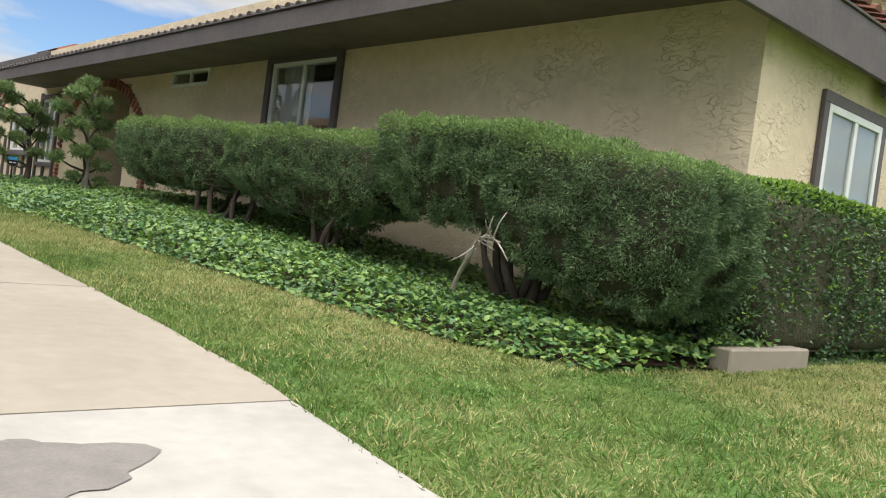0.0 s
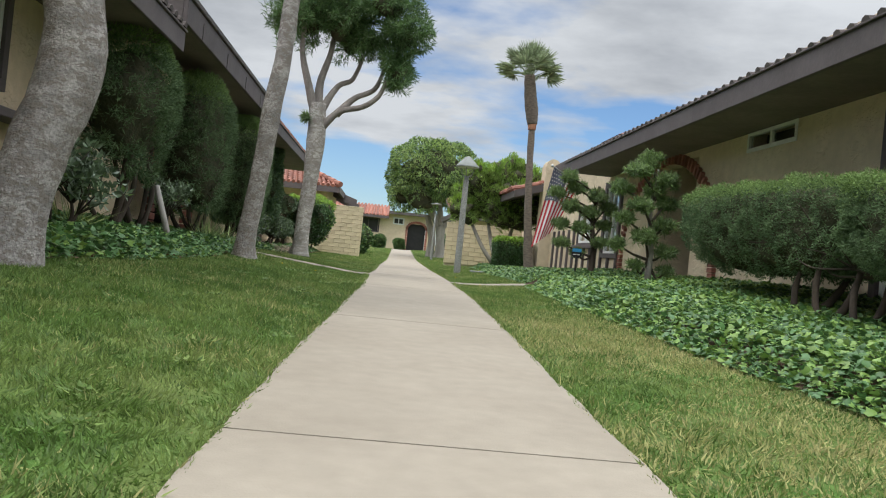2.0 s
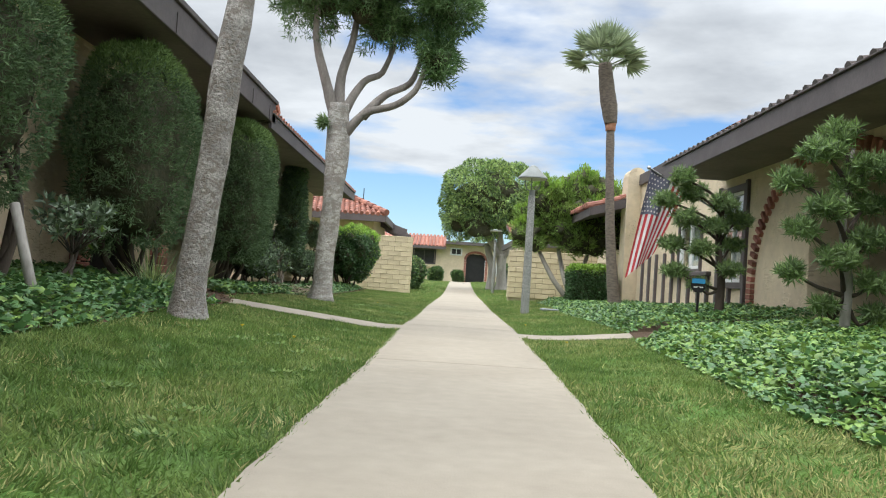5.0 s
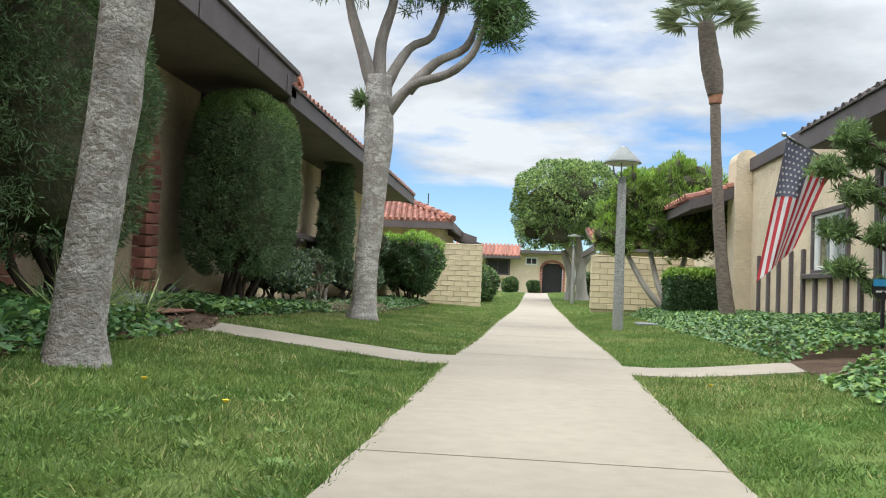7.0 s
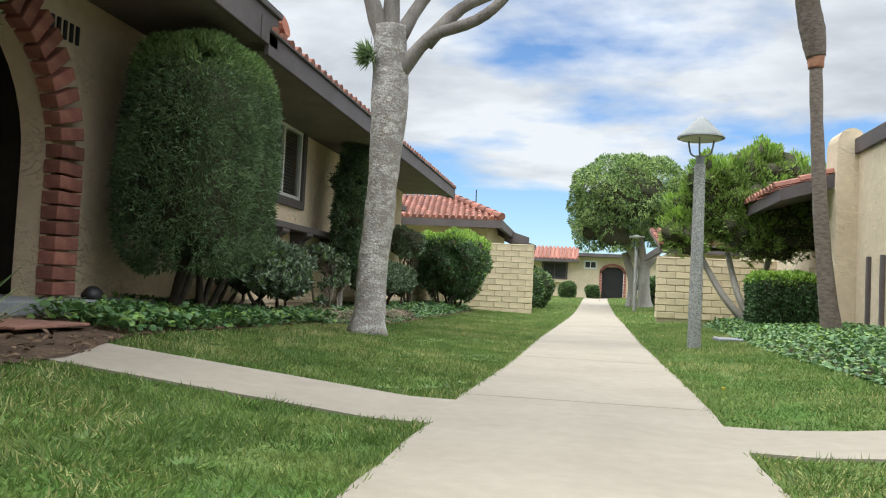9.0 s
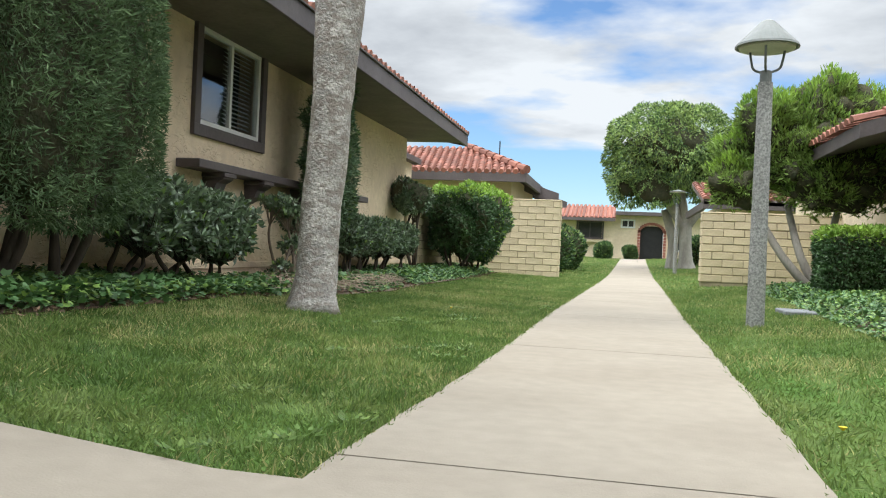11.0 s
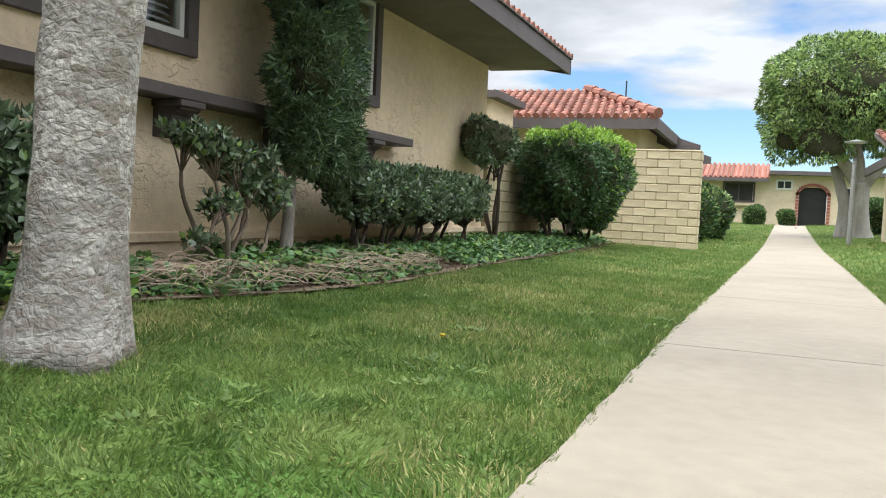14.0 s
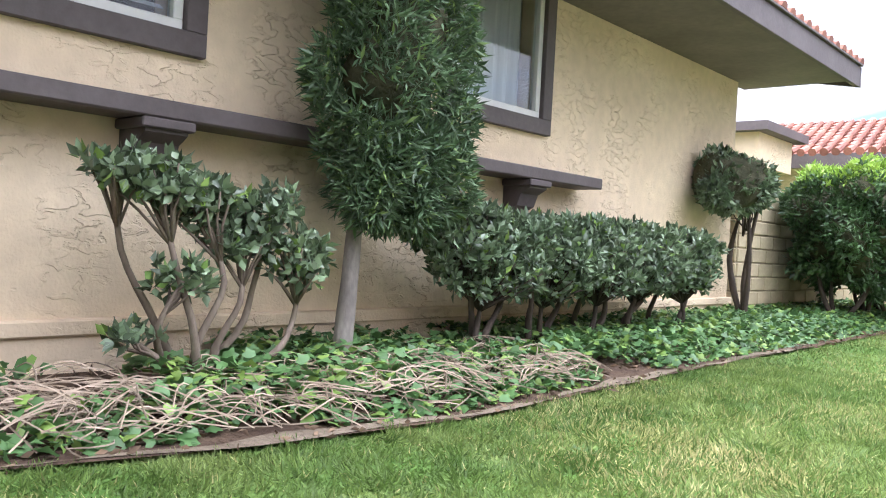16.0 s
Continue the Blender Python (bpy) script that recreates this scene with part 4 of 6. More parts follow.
arch_bricks(house_l, XL, 1, 13.38, 15.67, 0.25, 1.35, 2.46, w=0.27, depth=0.14, n_leg=10, n_arc=26)
# stucco between the square opening and the round arch
ayc, ar, ah = (AR[0] + AR[1]) / 2, (AR[1] - AR[0]) / 2, AR[3] - 1.35
for sgn in (-1, 1):
    curve = [(ayc + sgn * ar * math.cos(a), 1.35 + ah * math.sin(a)) for a in [math.pi / 2 * k / 10 for k in range(11)]]
    part("spandrel", prism(curve + [(ayc + sgn * ar, AR[3])], "x", XL - 0.25, XL - 0.003), STUCCO, house_l)
part("door_mat", boxes((XL + 0.5, XL + 1.0, 13.95, 14.6, height(-1.2, 14.3) + 0.004, height(-1.2, 14.3) + 0.022), bevel=0.004), RUG, house_l)
# house number plate, as plain bars
for k in range(5):
    part("number_bar", boxes((XL + 0.002, XL + 0.014, 15.42 + 0.075 * k, 15.455 + 0.075 * k, 2.24, 2.38)), BLACK, house_l)
part("porch_step", boxes((XL - 0.4, XL + 0.42, 13.0, 16.4, 0.0, 0.35), bevel=0.012), STONE, house_l)
# small roof shelf of the near window
part("window_shelf_near", boxes((XL, XL + 0.25, 7.0, 9.6, 1.15, 1.23), bevel=0.008), BROWN, house_l)
keep(house_l)
for c in list(shelf.children) + list(dm.children):
    c.matrix_parent_inverse = Matrix.Identity(4)

# ---------------- block walls ----------------


def block_wall(label, x0, x1, y0, y1, top, course=0.152, length=0.40, gap=0.012):
    """A garden wall of slump blocks along x, with a body of mortar and a block for each piece."""
    zb = min(height(x0, y0), height(x1, y0)) - 0.05
    wall = tagged(empty("garden_wall", (x0 + x1) / 2, y0, zb), label, "wall")
    inv = Matrix.Translation((-(x0 + x1) / 2, -y0, -zb))
    p = part("mortar_body", boxes((x0 + 0.012, x1 - 0.012, y0 + 0.012, y1 - 0.012, zb, top - 0.03)), MORTAR, wall)
    p.matrix_parent_inverse = inv
    p = part("cap", boxes((x0 - 0.01, x1 + 0.01, y0 - 0.01, y1 + 0.01, top - 0.035, top), bevel=0.01), BLOCK, wall)
    p.matrix_parent_inverse = inv
    rng = random.Random(int(x0 * 10))
    meshes = {}
    def block(a, b, face, z):
        w = round(b - a - gap, 3)
        key = (w, face, rng.randrange(3))
        if key not in meshes:
            bm = boxes((-w / 2, w / 2, -0.02, 0.02, -(course - gap) / 2, (course - gap) / 2))
            bmesh.ops.bevel(bm, geom=bm.edges[:], offset=0.010, segments=1, affect="EDGES")
            for v in bm.verts:
                v.co += Vector((rng.uniform(-1, 1) * 0.002, rng.uniform(-1, 1) * 0.006, rng.uniform(-1, 1) * 0.004))
            me = bpy.data.meshes.new("block")
            bm.to_mesh(me)
            bm.free()
            me.materials.append(BLOCK)
            meshes[key] = me
        o = new("block", meshes[key])
        o.parent = wall
        o.matrix_parent_inverse = inv
        c = (a + b) / 2
        if face == "front":
            o.matrix_basis = pose(c, y0 + 0.012 + rng.uniform(-0.004, 0.004), z)
        elif face == "west":
            o.matrix_basis = pose(x0 + 0.012, c, z, 0, 0, 90)
        else:
            o.matrix_basis = pose(x1 - 0.012, c, z, 0, 0, 90)
    rows = int((top - 0.035 - zb) / course)
    for j in range(rows):
        z = top - 0.035 - course * (j + 0.5)
        for face, lo, hi in (("front", x0, x1), ("west", y0 + 0.03, y1), ("east", y0 + 0.03, y1)):
            a = lo
            first = length / 2 if j % 2 else length
            while a < hi - 0.02:
                b = min(hi, a + first)
                if hi - b < 0.12:
                    b = hi
                block(a, b, face, z)
                a, first = b, length
    return wall


block_wall("tan slump-block garden wall with flat cap beside the walk", -1.95, 0.62, 32.0, 32.4, 1.84)
block_wall("low tan slump-block garden wall beside the path", 3.62, 6.6, 29.6, 30.0, 1.54)
block_wall("tan slump-block side wall behind the bushes", -2.1, -1.85, 27.25, 32.0, 1.5)

# ---------------- clipped hedges on the right ----------------


def clipped_hedge(name, label, centre, half, base_pts, n, seed, power=5.0, stems=4, length=0.055, width=0.0095, mats=None, top_pale=0.22, z_cut=-0.95, amp=0.05, cat="hedge", wood=None, freq=2.4, up=0.2, mix2=0.0, taper=0.0, hole=(0.12, 0.5), shrink=0.8, twigs=14, tilt=0.0):
    bx, by = base_pts[0]
    bz = height(bx, by)
    h = tagged(empty(name, bx, by, bz), label, cat)
    rng = random.Random(seed)
    for (sx, sy) in base_pts:
        tips = [(centre[0] + rng.uniform(-0.5, 0.5) * half[0], sy + rng.uniform(-0.3, 0.38) * half[1] * (1.0 / len(base_pts) ** 0.5),
                 centre[2] - half[2] * rng.uniform(0.0, 0.5)) for _ in range(stems)]
        limbs("stem", (sx, sy, height(sx, sy) - 0.03), tips, 0.036, 0.015, wood or WOOD, h, seed)
        # thin bare twigs reaching out below the leaves
        for tip in tips[:2] if twigs else []:
            ends = [(tip[0] + rng.uniform(-0.8, 0.8) * half[0], tip[1] + rng.uniform(-0.45, 0.45) * half[1], tip[2] + rng.uniform(-0.35, 0.5) * half[2]) for _ in range(twigs)]
            root = tuple(mix(a, b, 0.75) for a, b in zip((sx, sy, height(sx, sy)), tip))
            limbs("twig", root, ends, 0.011, 0.003, wood or WOOD, h, seed + 1, bend=0.25, sides=5)
    foliage("foliage", centre, half, power, n, length, width, mats or [JUNI, JUNT, BROWNJ], h, seed, top_pale=top_pale, z_cut=z_cut, amp=amp, freq=freq, up=up, mix2=mix2, spread=1.15, taper=taper, hole=hole, shrink=shrink, tilt=tilt)
    for c in h.children:
        c.matrix_parent_inverse = Matrix.Translation((-bx, -by, -bz))
    return h


SPRIG = dict(length=0.032, width=0.0078, amp=0.075, freq=6.5, up=0.1)
h1 = clipped_hedge("juniper_hedge", "large clipped green juniper hedge on bare twisted stems", (4.85, 3.32, 0.83), (0.45, 0.84, 0.40), [(4.86, 2.93), (4.9, 2.8)], 110000, 11, power=9, stems=5, taper=0.42, tilt=0.06, hole=(-0.05, 0.55), **SPRIG)
foliage("foliage", (-0.01, -0.80, 0.72), (0.45, 0.80, 0.46), 9, 115000, 0.032, 0.0078, [JUNI, JUNT, BROWNJ], h1, 19, amp=0.075, freq=6.5, spread=1.15, up=0.1, top_pale=0.2, taper=0.3, tilt=0.13, hole=(0.1, 0.6))
clipped_hedge("juniper_hedge", "clipped green juniper hedge with flat top on bare stems", (4.93, 5.55, 0.755), (0.43, 1.36, 0.43), [(4.70, 5.05), (4.74, 5.2)], 125000, 12, stems=4, power=9, taper=0.6, tilt=0.05, hole=(-0.05, 0.55), **SPRIG)
clipped_hedge("juniper_hedge", "clipped green juniper hedge with rounded end on slender stems", (4.98, 8.48, 0.90), (0.41, 1.63, 0.43), [(4.72, 7.58), (4.7, 7.2), (4.72, 6.75)], 110000, 13, stems=2, power=8, taper=0.45, tilt=0.03, hole=(-0.05, 0.55), **SPRIG)
clipped_hedge("box_hedge", "dense dark green clipped box hedge against the gable wall", (7.75, 1.72, 0.42), (2.6, 0.24, 0.62), [(6.2, 1.7), (7.4, 1.7), (8.6, 1.7)], 60000, 14, power=9, stems=1, length=0.036, width=0.02, mats=[BOX, BOXY], top_pale=0.05, amp=0.03, mix2=0.09, twigs=0)
# bleached dead branch hanging in the near hedge
rng = random.Random(8)
dead = []
foot = Vector((4.35, 2.85, 0.36))
dead.append(tube(smooth_path([(4.42, 3.1, -0.1), (4.40, 3.02, 0.12), (4.33, 2.82, 0.34)], 4), [0.02, 0.02, 0.018, 0.018, 0.016, 0.016, 0.014, 0.012, 0.012], 6, 0.2, 1))
main = smooth_path([(4.40, 3.02, 0.12), (4.33, 2.84, 0.34), (4.30, 2.72, 0.42), (4.28, 2.55, 0.40)], 4)
for k in range(15):
    foot = main[4 + k % 8]
    d = Vector((rng.uniform(-0.5, 0.2), rng.uniform(-1, 0.25), rng.uniform(-0.35, 0.8))).normalized()
    ln = rng.uniform(0.08, 0.22)
    mid = foot + d * ln * 0.5 + Vector((0, rng.uniform(-0.03, 0.03), rng.uniform(-0.03, 0.03)))
    end = mid + (d + Vector((0, rng.uniform(-0.6, 0.6), rng.uniform(-0.6, 0.6)))).normalized() * ln * 0.5
    dead.append(tube([foot, mid, end], [0.006, 0.005, 0.0025], 5, 0.1, k))
dead.append(tube(main, [0.013 - 0.0006 * i for i in range(len(main))], 6, 0.2, 3))
branch = tagged(empty("dead_branch", 4.40, 3.02, 0.0), "bleached bare dead branch caught in the juniper", "branch")
for k, (v, f) in enumerate(dead):
    make("stem" if k in (0, len(dead) - 1) else "twig", v, f, DEAD, branch, smooth=True).matrix_parent_inverse = Matrix.Translation((-4.40, -3.02, 0.0))
v, f = tube([(5.35, 1.85, -0.15), (5.33, 1.9, 0.32)], [0.025, 0.022], 8, 0.1, 2)
tagged(make("garden_stake", v, f, DEAD), "short weathered wooden stake in the ivy", "stake")
tagged(part("edging_curb", boxes((5.15, 6.2, 1.42, 1.56, -0.35, -0.04), bevel=0.012), CONC), "short weathered concrete curb edging the bed", "curb")

# two open-crowned small trees by the entry


def cloud_tree(label, base, pads, r0, seed, n=2600, pad_amp=0.05):
    bx, by = base
    bz = height(bx, by)
    t = tagged(empty("small_tree", bx, by, bz), label, "tree")
    tops = [p[:3] for p in pads]
    trunk_top = (bx + 0.03, by + 0.02, max(p[2] for p in pads) - 0.1)
    v, f = tube(smooth_path([(bx, by, bz - 0.05), (bx + 0.03, by, bz + 0.5), (bx - 0.02, by + 0.03, bz + 1.0), trunk_top], 4), [r0 * (1 - 0.05 * i) for i in range(13)], 9, 0.08, seed)
    make("trunk", v, f, WOOD if seed % 2 else BARK2, t, smooth=True)
    pieces = []
    for (px, py, pz, r, h) in pads:
        zb = max(bz + 0.4, pz - 0.25)
        pieces.append(tube(smooth_path([(bx, by, zb), ((bx + px) / 2, (by + py) / 2, pz - 0.1), (px, py, pz)], 3), [0.022, 0.02, 0.018, 0.015, 0.013, 0.011, 0.01], 6, 0.1, seed))
    v, f = joined(pieces)
    make("branch", v, f, WOOD, t, smooth=True)
    rng = np.random.default_rng(seed)
    P, A, S = [], [], []
    for (px, py, pz, r, h) in pads:
        # tufts of needles that radiate from twig ends
        k = int(n * r / 0.3 / 19)
        c = rnd_dirs(k, rng) * np.array([r, r, h]) * 0.95 * (rng.random((k, 1)) ** 0.4) + np.array([px, py, pz])
        for q in c:
            d = rnd_dirs(22, rng) * 0.8 + np.array([0, 0, 0.35])
            P.append(np.repeat(q[None], 22, 0))
            A.append(d)
    P, A = np.concatenate(P), np.concatenate(A)
    m = len(P)
    leaf_mesh("foliage", P, A, rnd_dirs(m, rng), 0.085 * rng.uniform(0.6, 1.3, m), 0.012, [PINE, JUNT], t, pick=(rng.random(m) < 0.35).astype(int))
    for c in t.children:
        c.matrix_parent_inverse = Matrix.Translation((-bx, -by, -bz))
    return t


cloud_tree("small tree with soft green needle tufts on a pale trunk", (4.87, 11.75),
           [(4.80, 11.8, 1.88, 0.17, 0.12), (4.62, 11.7, 1.72, 0.17, 0.1), (5.02, 11.75, 1.62, 0.16, 0.12), (4.46, 11.85, 1.5, 0.15, 0.1), (4.86, 11.8, 1.5, 0.15, 0.1), (5.08, 11.85, 1.34, 0.15, 0.09),
            (4.68, 11.65, 1.28, 0.18, 0.1), (4.48, 11.7, 1.1, 0.15, 0.08), (5.02, 11.7, 1.04, 0.17, 0.09), (4.75, 11.6, 0.88, 0.17, 0.09), (5.06, 11.7, 0.72, 0.14, 0.07), (4.46, 11.75, 0.76, 0.12, 0.07), (4.7, 11.7, 0.52, 0.1, 0.05), (5.1, 11.7, 0.48, 0.09, 0.05)], 0.045, 22, n=1700)
cloud_tree("small tree with clipped cloud-like green clumps and dark trunk", (4.93, 14.9),
           [(4.44, 14.9, 1.90, 0.15, 0.12), (4.62, 15.0, 1.74, 0.18, 0.12), (4.25, 14.9, 1.62, 0.15, 0.09), (4.95, 14.9, 1.62, 0.19, 0.12), (5.16, 15.0, 1.45, 0.16, 0.1), (4.50, 14.85, 1.42, 0.19, 0.1), (4.85, 14.9, 1.35, 0.17, 0.09),
            (5.14, 15.1, 1.16, 0.15, 0.08), (4.4, 15.0, 1.12, 0.16, 0.09), (4.7, 14.8, 1.08, 0.17, 0.09), (5.02, 14.8, 0.86, 0.15, 0.08), (4.42, 14.9, 0.80, 0.15, 0.08), (4.68, 14.9, 0.66, 0.12, 0.06)], 0.06, 23, n=1800)

# ---------------- shrubs on the left ----------------
clipped_hedge("tall_shrub", "tall clipped dark green shrub with bare lower stems", (-1.33, 10.3, 1.62), (0.45, 0.85, 0.85), [(-1.4, 10.3), (-1.2, 10.6)], 44000, 31, power=2.8, stems=4, top_pale=0.18, amp=0.12, hole=(-0.35, 0.45), shrink=0.66, taper=0.3, freq=2.8, cat="shrub", length=0.06)
clipped_hedge("tall_shrub", "tall clipped dark green shrub trained beside the arch", (-1.2, 12.9, 1.5), (0.45, 0.8, 1.0), [(-1.2, 12.9), (-1.1, 13.1)], 44000, 32, power=3.0, stems=3, top_pale=0.18, amp=0.12, hole=(-0.15, 0.45), shrink=0.74, freq=2.8, cat="shrub", length=0.06)
clipped_hedge("round_shrub", "large rounded clipped green shrub against the stucco wall", (-1.2, 16.5, 1.5), (0.5, 0.78, 0.98), [(-1.35, 16.35), (-1.3, 16.8)], 66000, 33, power=3.4, stems=3, top_pale=0.2, amp=0.07, cat="shrub", length=0.055)


def leafy_shrub(label, base, pads, n, seed, mats=None, length=0.075, width=0.034, spread=1.0, name="shrub", dense=False, trunk=0.028, mix2=0.1, wood=None):
    """An open shrub with crooked stems and glossy leaves gathered at the twig ends."""
    bx, by = base
    bz = height(bx, by)
    t = tagged(empty(name, bx, by, bz), label, "shrub")
    rng = np.random.default_rng(seed)
    r2 = random.Random(seed)
    stems, P, A = [], [], []
    for (px, py, pz, rx, ry, rz) in pads:
        foot = (bx + r2.uniform(-0.08, 0.08), by + r2.uniform(-0.1, 0.1), bz - 0.03)
        mid = (mix(foot[0], px, 0.5) + r2.uniform(-0.08, 0.08), mix(foot[1], py, 0.55) + r2.uniform(-0.1, 0.1), mix(foot[2], pz - rz, 0.35))
        mid2 = (mix(mid[0], px, 0.4) + r2.uniform(-0.06, 0.06), mix(mid[1], py, 0.75) + r2.uniform(-0.1, 0.1), mix(mid[2], pz - rz, 0.55))
        pts = smooth_path([foot, mid, mid2, (px, py, pz - rz * 0.4)], 4)
        stems.append(tube(pts, [mix(trunk, 0.009, i / 12) for i in range(13)], 7, 0.15, seed))
        k = max(6, int(n * rx * ry * rz * 40) // 9)
        c = rnd_dirs(k, rng) * np.array([rx, ry, rz]) * (rng.random((k, 1)) ** 0.35)
        c = c + np.array([px, py, pz])
        for i, q in enumerate(c):
            if i % 3 == 0:
                stems.append(tube([pts[9], (Vector(q) + pts[10]) / 2 + Vector((0, 0, -0.02)), q], [0.008, 0.006, 0.004], 4, 0.1, i))
            d = rnd_dirs(11, rng) + np.array([0, 0, 0.45])
            P.append(np.repeat(q[None], 11, 0) + d * 0.012)
            A.append(d)
    v, f = joined(stems)
    make("stem", v, f, wood or WOOD, t, smooth=True)
    P, A = np.concatenate(P), np.concatenate(A)
    m = len(P)
    leaf_mesh("foliage", P, A, rnd_dirs(m, rng), length * rng.uniform(0.6, 1.25, m), width * rng.uniform(0.8, 1.2, m), mats or [PITT, IVYB], t, pick=(rng.random(m) < mix2 * 0.4).astype(int))
    for c in t.children:
        c.matrix_parent_inverse = Matrix.Translation((-bx, -by, -bz))
    return t


leafy_shrub("low dark green shrub with thick crooked stems", (-1.15, 8.3), [(-1.1, 8.0, 0.85, 0.32, 0.35, 0.25), (-1.2, 8.5, 0.8, 0.3, 0.35, 0.25), (-1.0, 8.4, 0.65, 0.3, 0.3, 0.2)], 420, 41)
leafy_shrub("small leafy green shrub in the ivy", (-1.2, 11.7), [(-1.15, 11.6, 0.78, 0.28, 0.32, 0.2), (-1.2, 11.9, 0.8, 0.26, 0.3, 0.18)], 420, 42)
# hedge of glossy shrubs below the windows
for k, (y, hh) in enumerate(((17.75, 0.84), (18.35, 0.80), (18.92, 0.76))):
    leafy_shrub("clipped dark green glossy-leaved shrub below the window shelf", (-1.45, y), [(-1.4, y - 0.18, hh, 0.3, 0.3, 0.2), (-1.38, y + 0.18, hh - 0.03, 0.3, 0.3, 0.2), (-1.35, y, hh - 0.2, 0.3, 0.36, 0.2)], 1700, 43 + k)
leafy_shrub("sparse open shrub with twisting pale stems and glossy leaves", (-1.48, 20.70), [(-1.45, 20.32, 0.96, 0.17, 0.14, 0.07), (-1.4, 20.46, 0.91, 0.18, 0.18, 0.09), (-1.42, 20.66, 0.84, 0.16, 0.16, 0.11), (-1.38, 20.98, 0.84, 0.15, 0.13, 0.10), (-1.36, 21.12, 0.62, 0.14, 0.15, 0.12), (-1.38, 20.36, 0.34, 0.10, 0.13, 0.05), (-1.4, 20.85, 0.70, 0.15, 0.18, 0.09), (-1.36, 20.55, 0.54, 0.12, 0.15, 0.06)], 3800, 51, trunk=0.019, length=0.062, width=0.034, wood=TWIG)
for k, y in enumerate((22.45, 23.05, 23.65, 24.25, 24.85)):
    leafy_shrub("clipped glossy green shrub with many crooked stems", (-1.45, y), [(-1.4, y - 0.15, 0.78, 0.30, 0.36, 0.17), (-1.4, y + 0.18, 0.77, 0.30, 0.36, 0.17), (-1.35, y, 0.62, 0.30, 0.40, 0.20)], 2300, 53 + k, length=0.062, width=0.03)

# narrow upright shrub with a single stem
bx, by = -1.5, 21.52
t = tagged(empty("upright_shrub", bx, by, height(bx, by)), "narrow upright dark green shrub on a single grey stem", "shrub")
inv = Matrix.Translation((-bx, -by, -height(bx, by)))
v, f = tube(smooth_path([(bx, by, 0.0), (bx + 0.02, by + 0.02, 0.5), (bx, by + 0.08, 1.0), (bx + 0.02, by + 0.2, 1.7)], 4), [0.055 - 0.0025 * i for i in range(13)], 10, 0.06, 4)
make("trunk", v, f, LIMB, t, smooth=True)
for k, (c, h, n) in enumerate((((-1.4, 21.70, 1.62), (0.28, 0.46, 0.86), 24000), ((-1.38, 21.76, 2.3), (0.23, 0.36, 0.5), 9000), ((-1.4, 21.85, 1.05), (0.26, 0.40, 0.3), 8000))):
    foliage("foliage", c, h, 2.3, n, 0.075, 0.015, [PODO, JUNT], t, 60 + k, amp=0.15, freq=3.6, spread=1.15, depth=0.14, mix2=0.08, shrink=0.5, hole=(0.12, 0.42), hole_freq=4.5)
for c in t.children:
    c.matrix_parent_inverse = inv

# taller bush by the garden wall
bsh = clipped_hedge("bush", "leafy green bush with yellowing new growth beside the wall", (-1.15, 28.75, 1.14), (0.66, 0.8, 0.72), [(-1.2, 28.5), (-1.1, 29.3), (-1.0, 30.0)], 15000, 71, power=2.8, stems=3, twigs=6, length=0.085, width=0.034, mats=[BOX, BOXY], top_pale=0.08, cat="bush", amp=0.3, freq=2.6, taper=0.35)
foliage("foliage", (0.2, 1.25, 1.06), (0.7, 0.95, 0.72), 3.0, 18000, 0.085, 0.034, [BOX, BOXY], bsh, 74, amp=0.3, freq=2.6, spread=1.2, depth=0.25, top_pale=0.22, mix2=0.16, taper=0.35)
clipped_hedge("bush", "small dark hanging bush at the house corner", (-1.6, 26.5, 1.38), (0.22, 0.55, 0.24), [(-1.6, 26.9)], 5000, 72, power=2.4, stems=3, twigs=4, length=0.07, width=0.04, mats=[PITT, BOX], top_pale=0, cat="bush", amp=0.3, freq=3.0)

v, f = tube([(-0.72, 10.3, 0.1), (-0.98, 10.4, 0.82)], [0.034, 0.03], 10, 0.05, 3)
tagged(make("garden_stake", v, f, BARK2, smooth=True), "leaning pale wooden pole propped in the ivy", "stake")

# ---------------- trees ----------------


def trunk_mesh(name, pts, radii, material, parent, seed, steps=6, sides=18, flare=0.0):
    P = smooth_path(pts, steps)
    R = []
    for i in range(len(P)):
        u = i / (len(P) - 1) * (len(radii) - 1)
        k = min(int(u), len(radii) - 2)
        R.append(mix(radii[k], radii[k + 1], u - k))
    v, f = tube(P, R, sides, 0.03, seed)
    z0 = pts[0][2]
    for q in v:
        a = q.z - z0
        if flare and a < 0.35:
            ang = math.atan2(q.y - pts[0][1], q.x - pts[0][0])
            s = 1 + flare * (1 - a / 0.35) ** 2 * (0.65 + 0.5 * math.sin(ang * 4 + seed))
            q.x = pts[0][0] + (q.x - pts[0][0]) * s
            q.y = pts[0][1] + (q.y - pts[0][1]) * s
        n = noise.noise(q * 5.0) * 0.009 + noise.noise(q * 1.7) * 0.009
        q.x += n
        q.y += n * 0.7
    return make(name, v, f, material, parent, smooth=True)


def tree(name, label, x, y):
    z = height(x, y)
    return tagged(empty(name, x, y, z), label, "tree")


def settle(t):
    for c in t.children:
        c.matrix_parent_inverse = Matrix.Translation(-t.location)


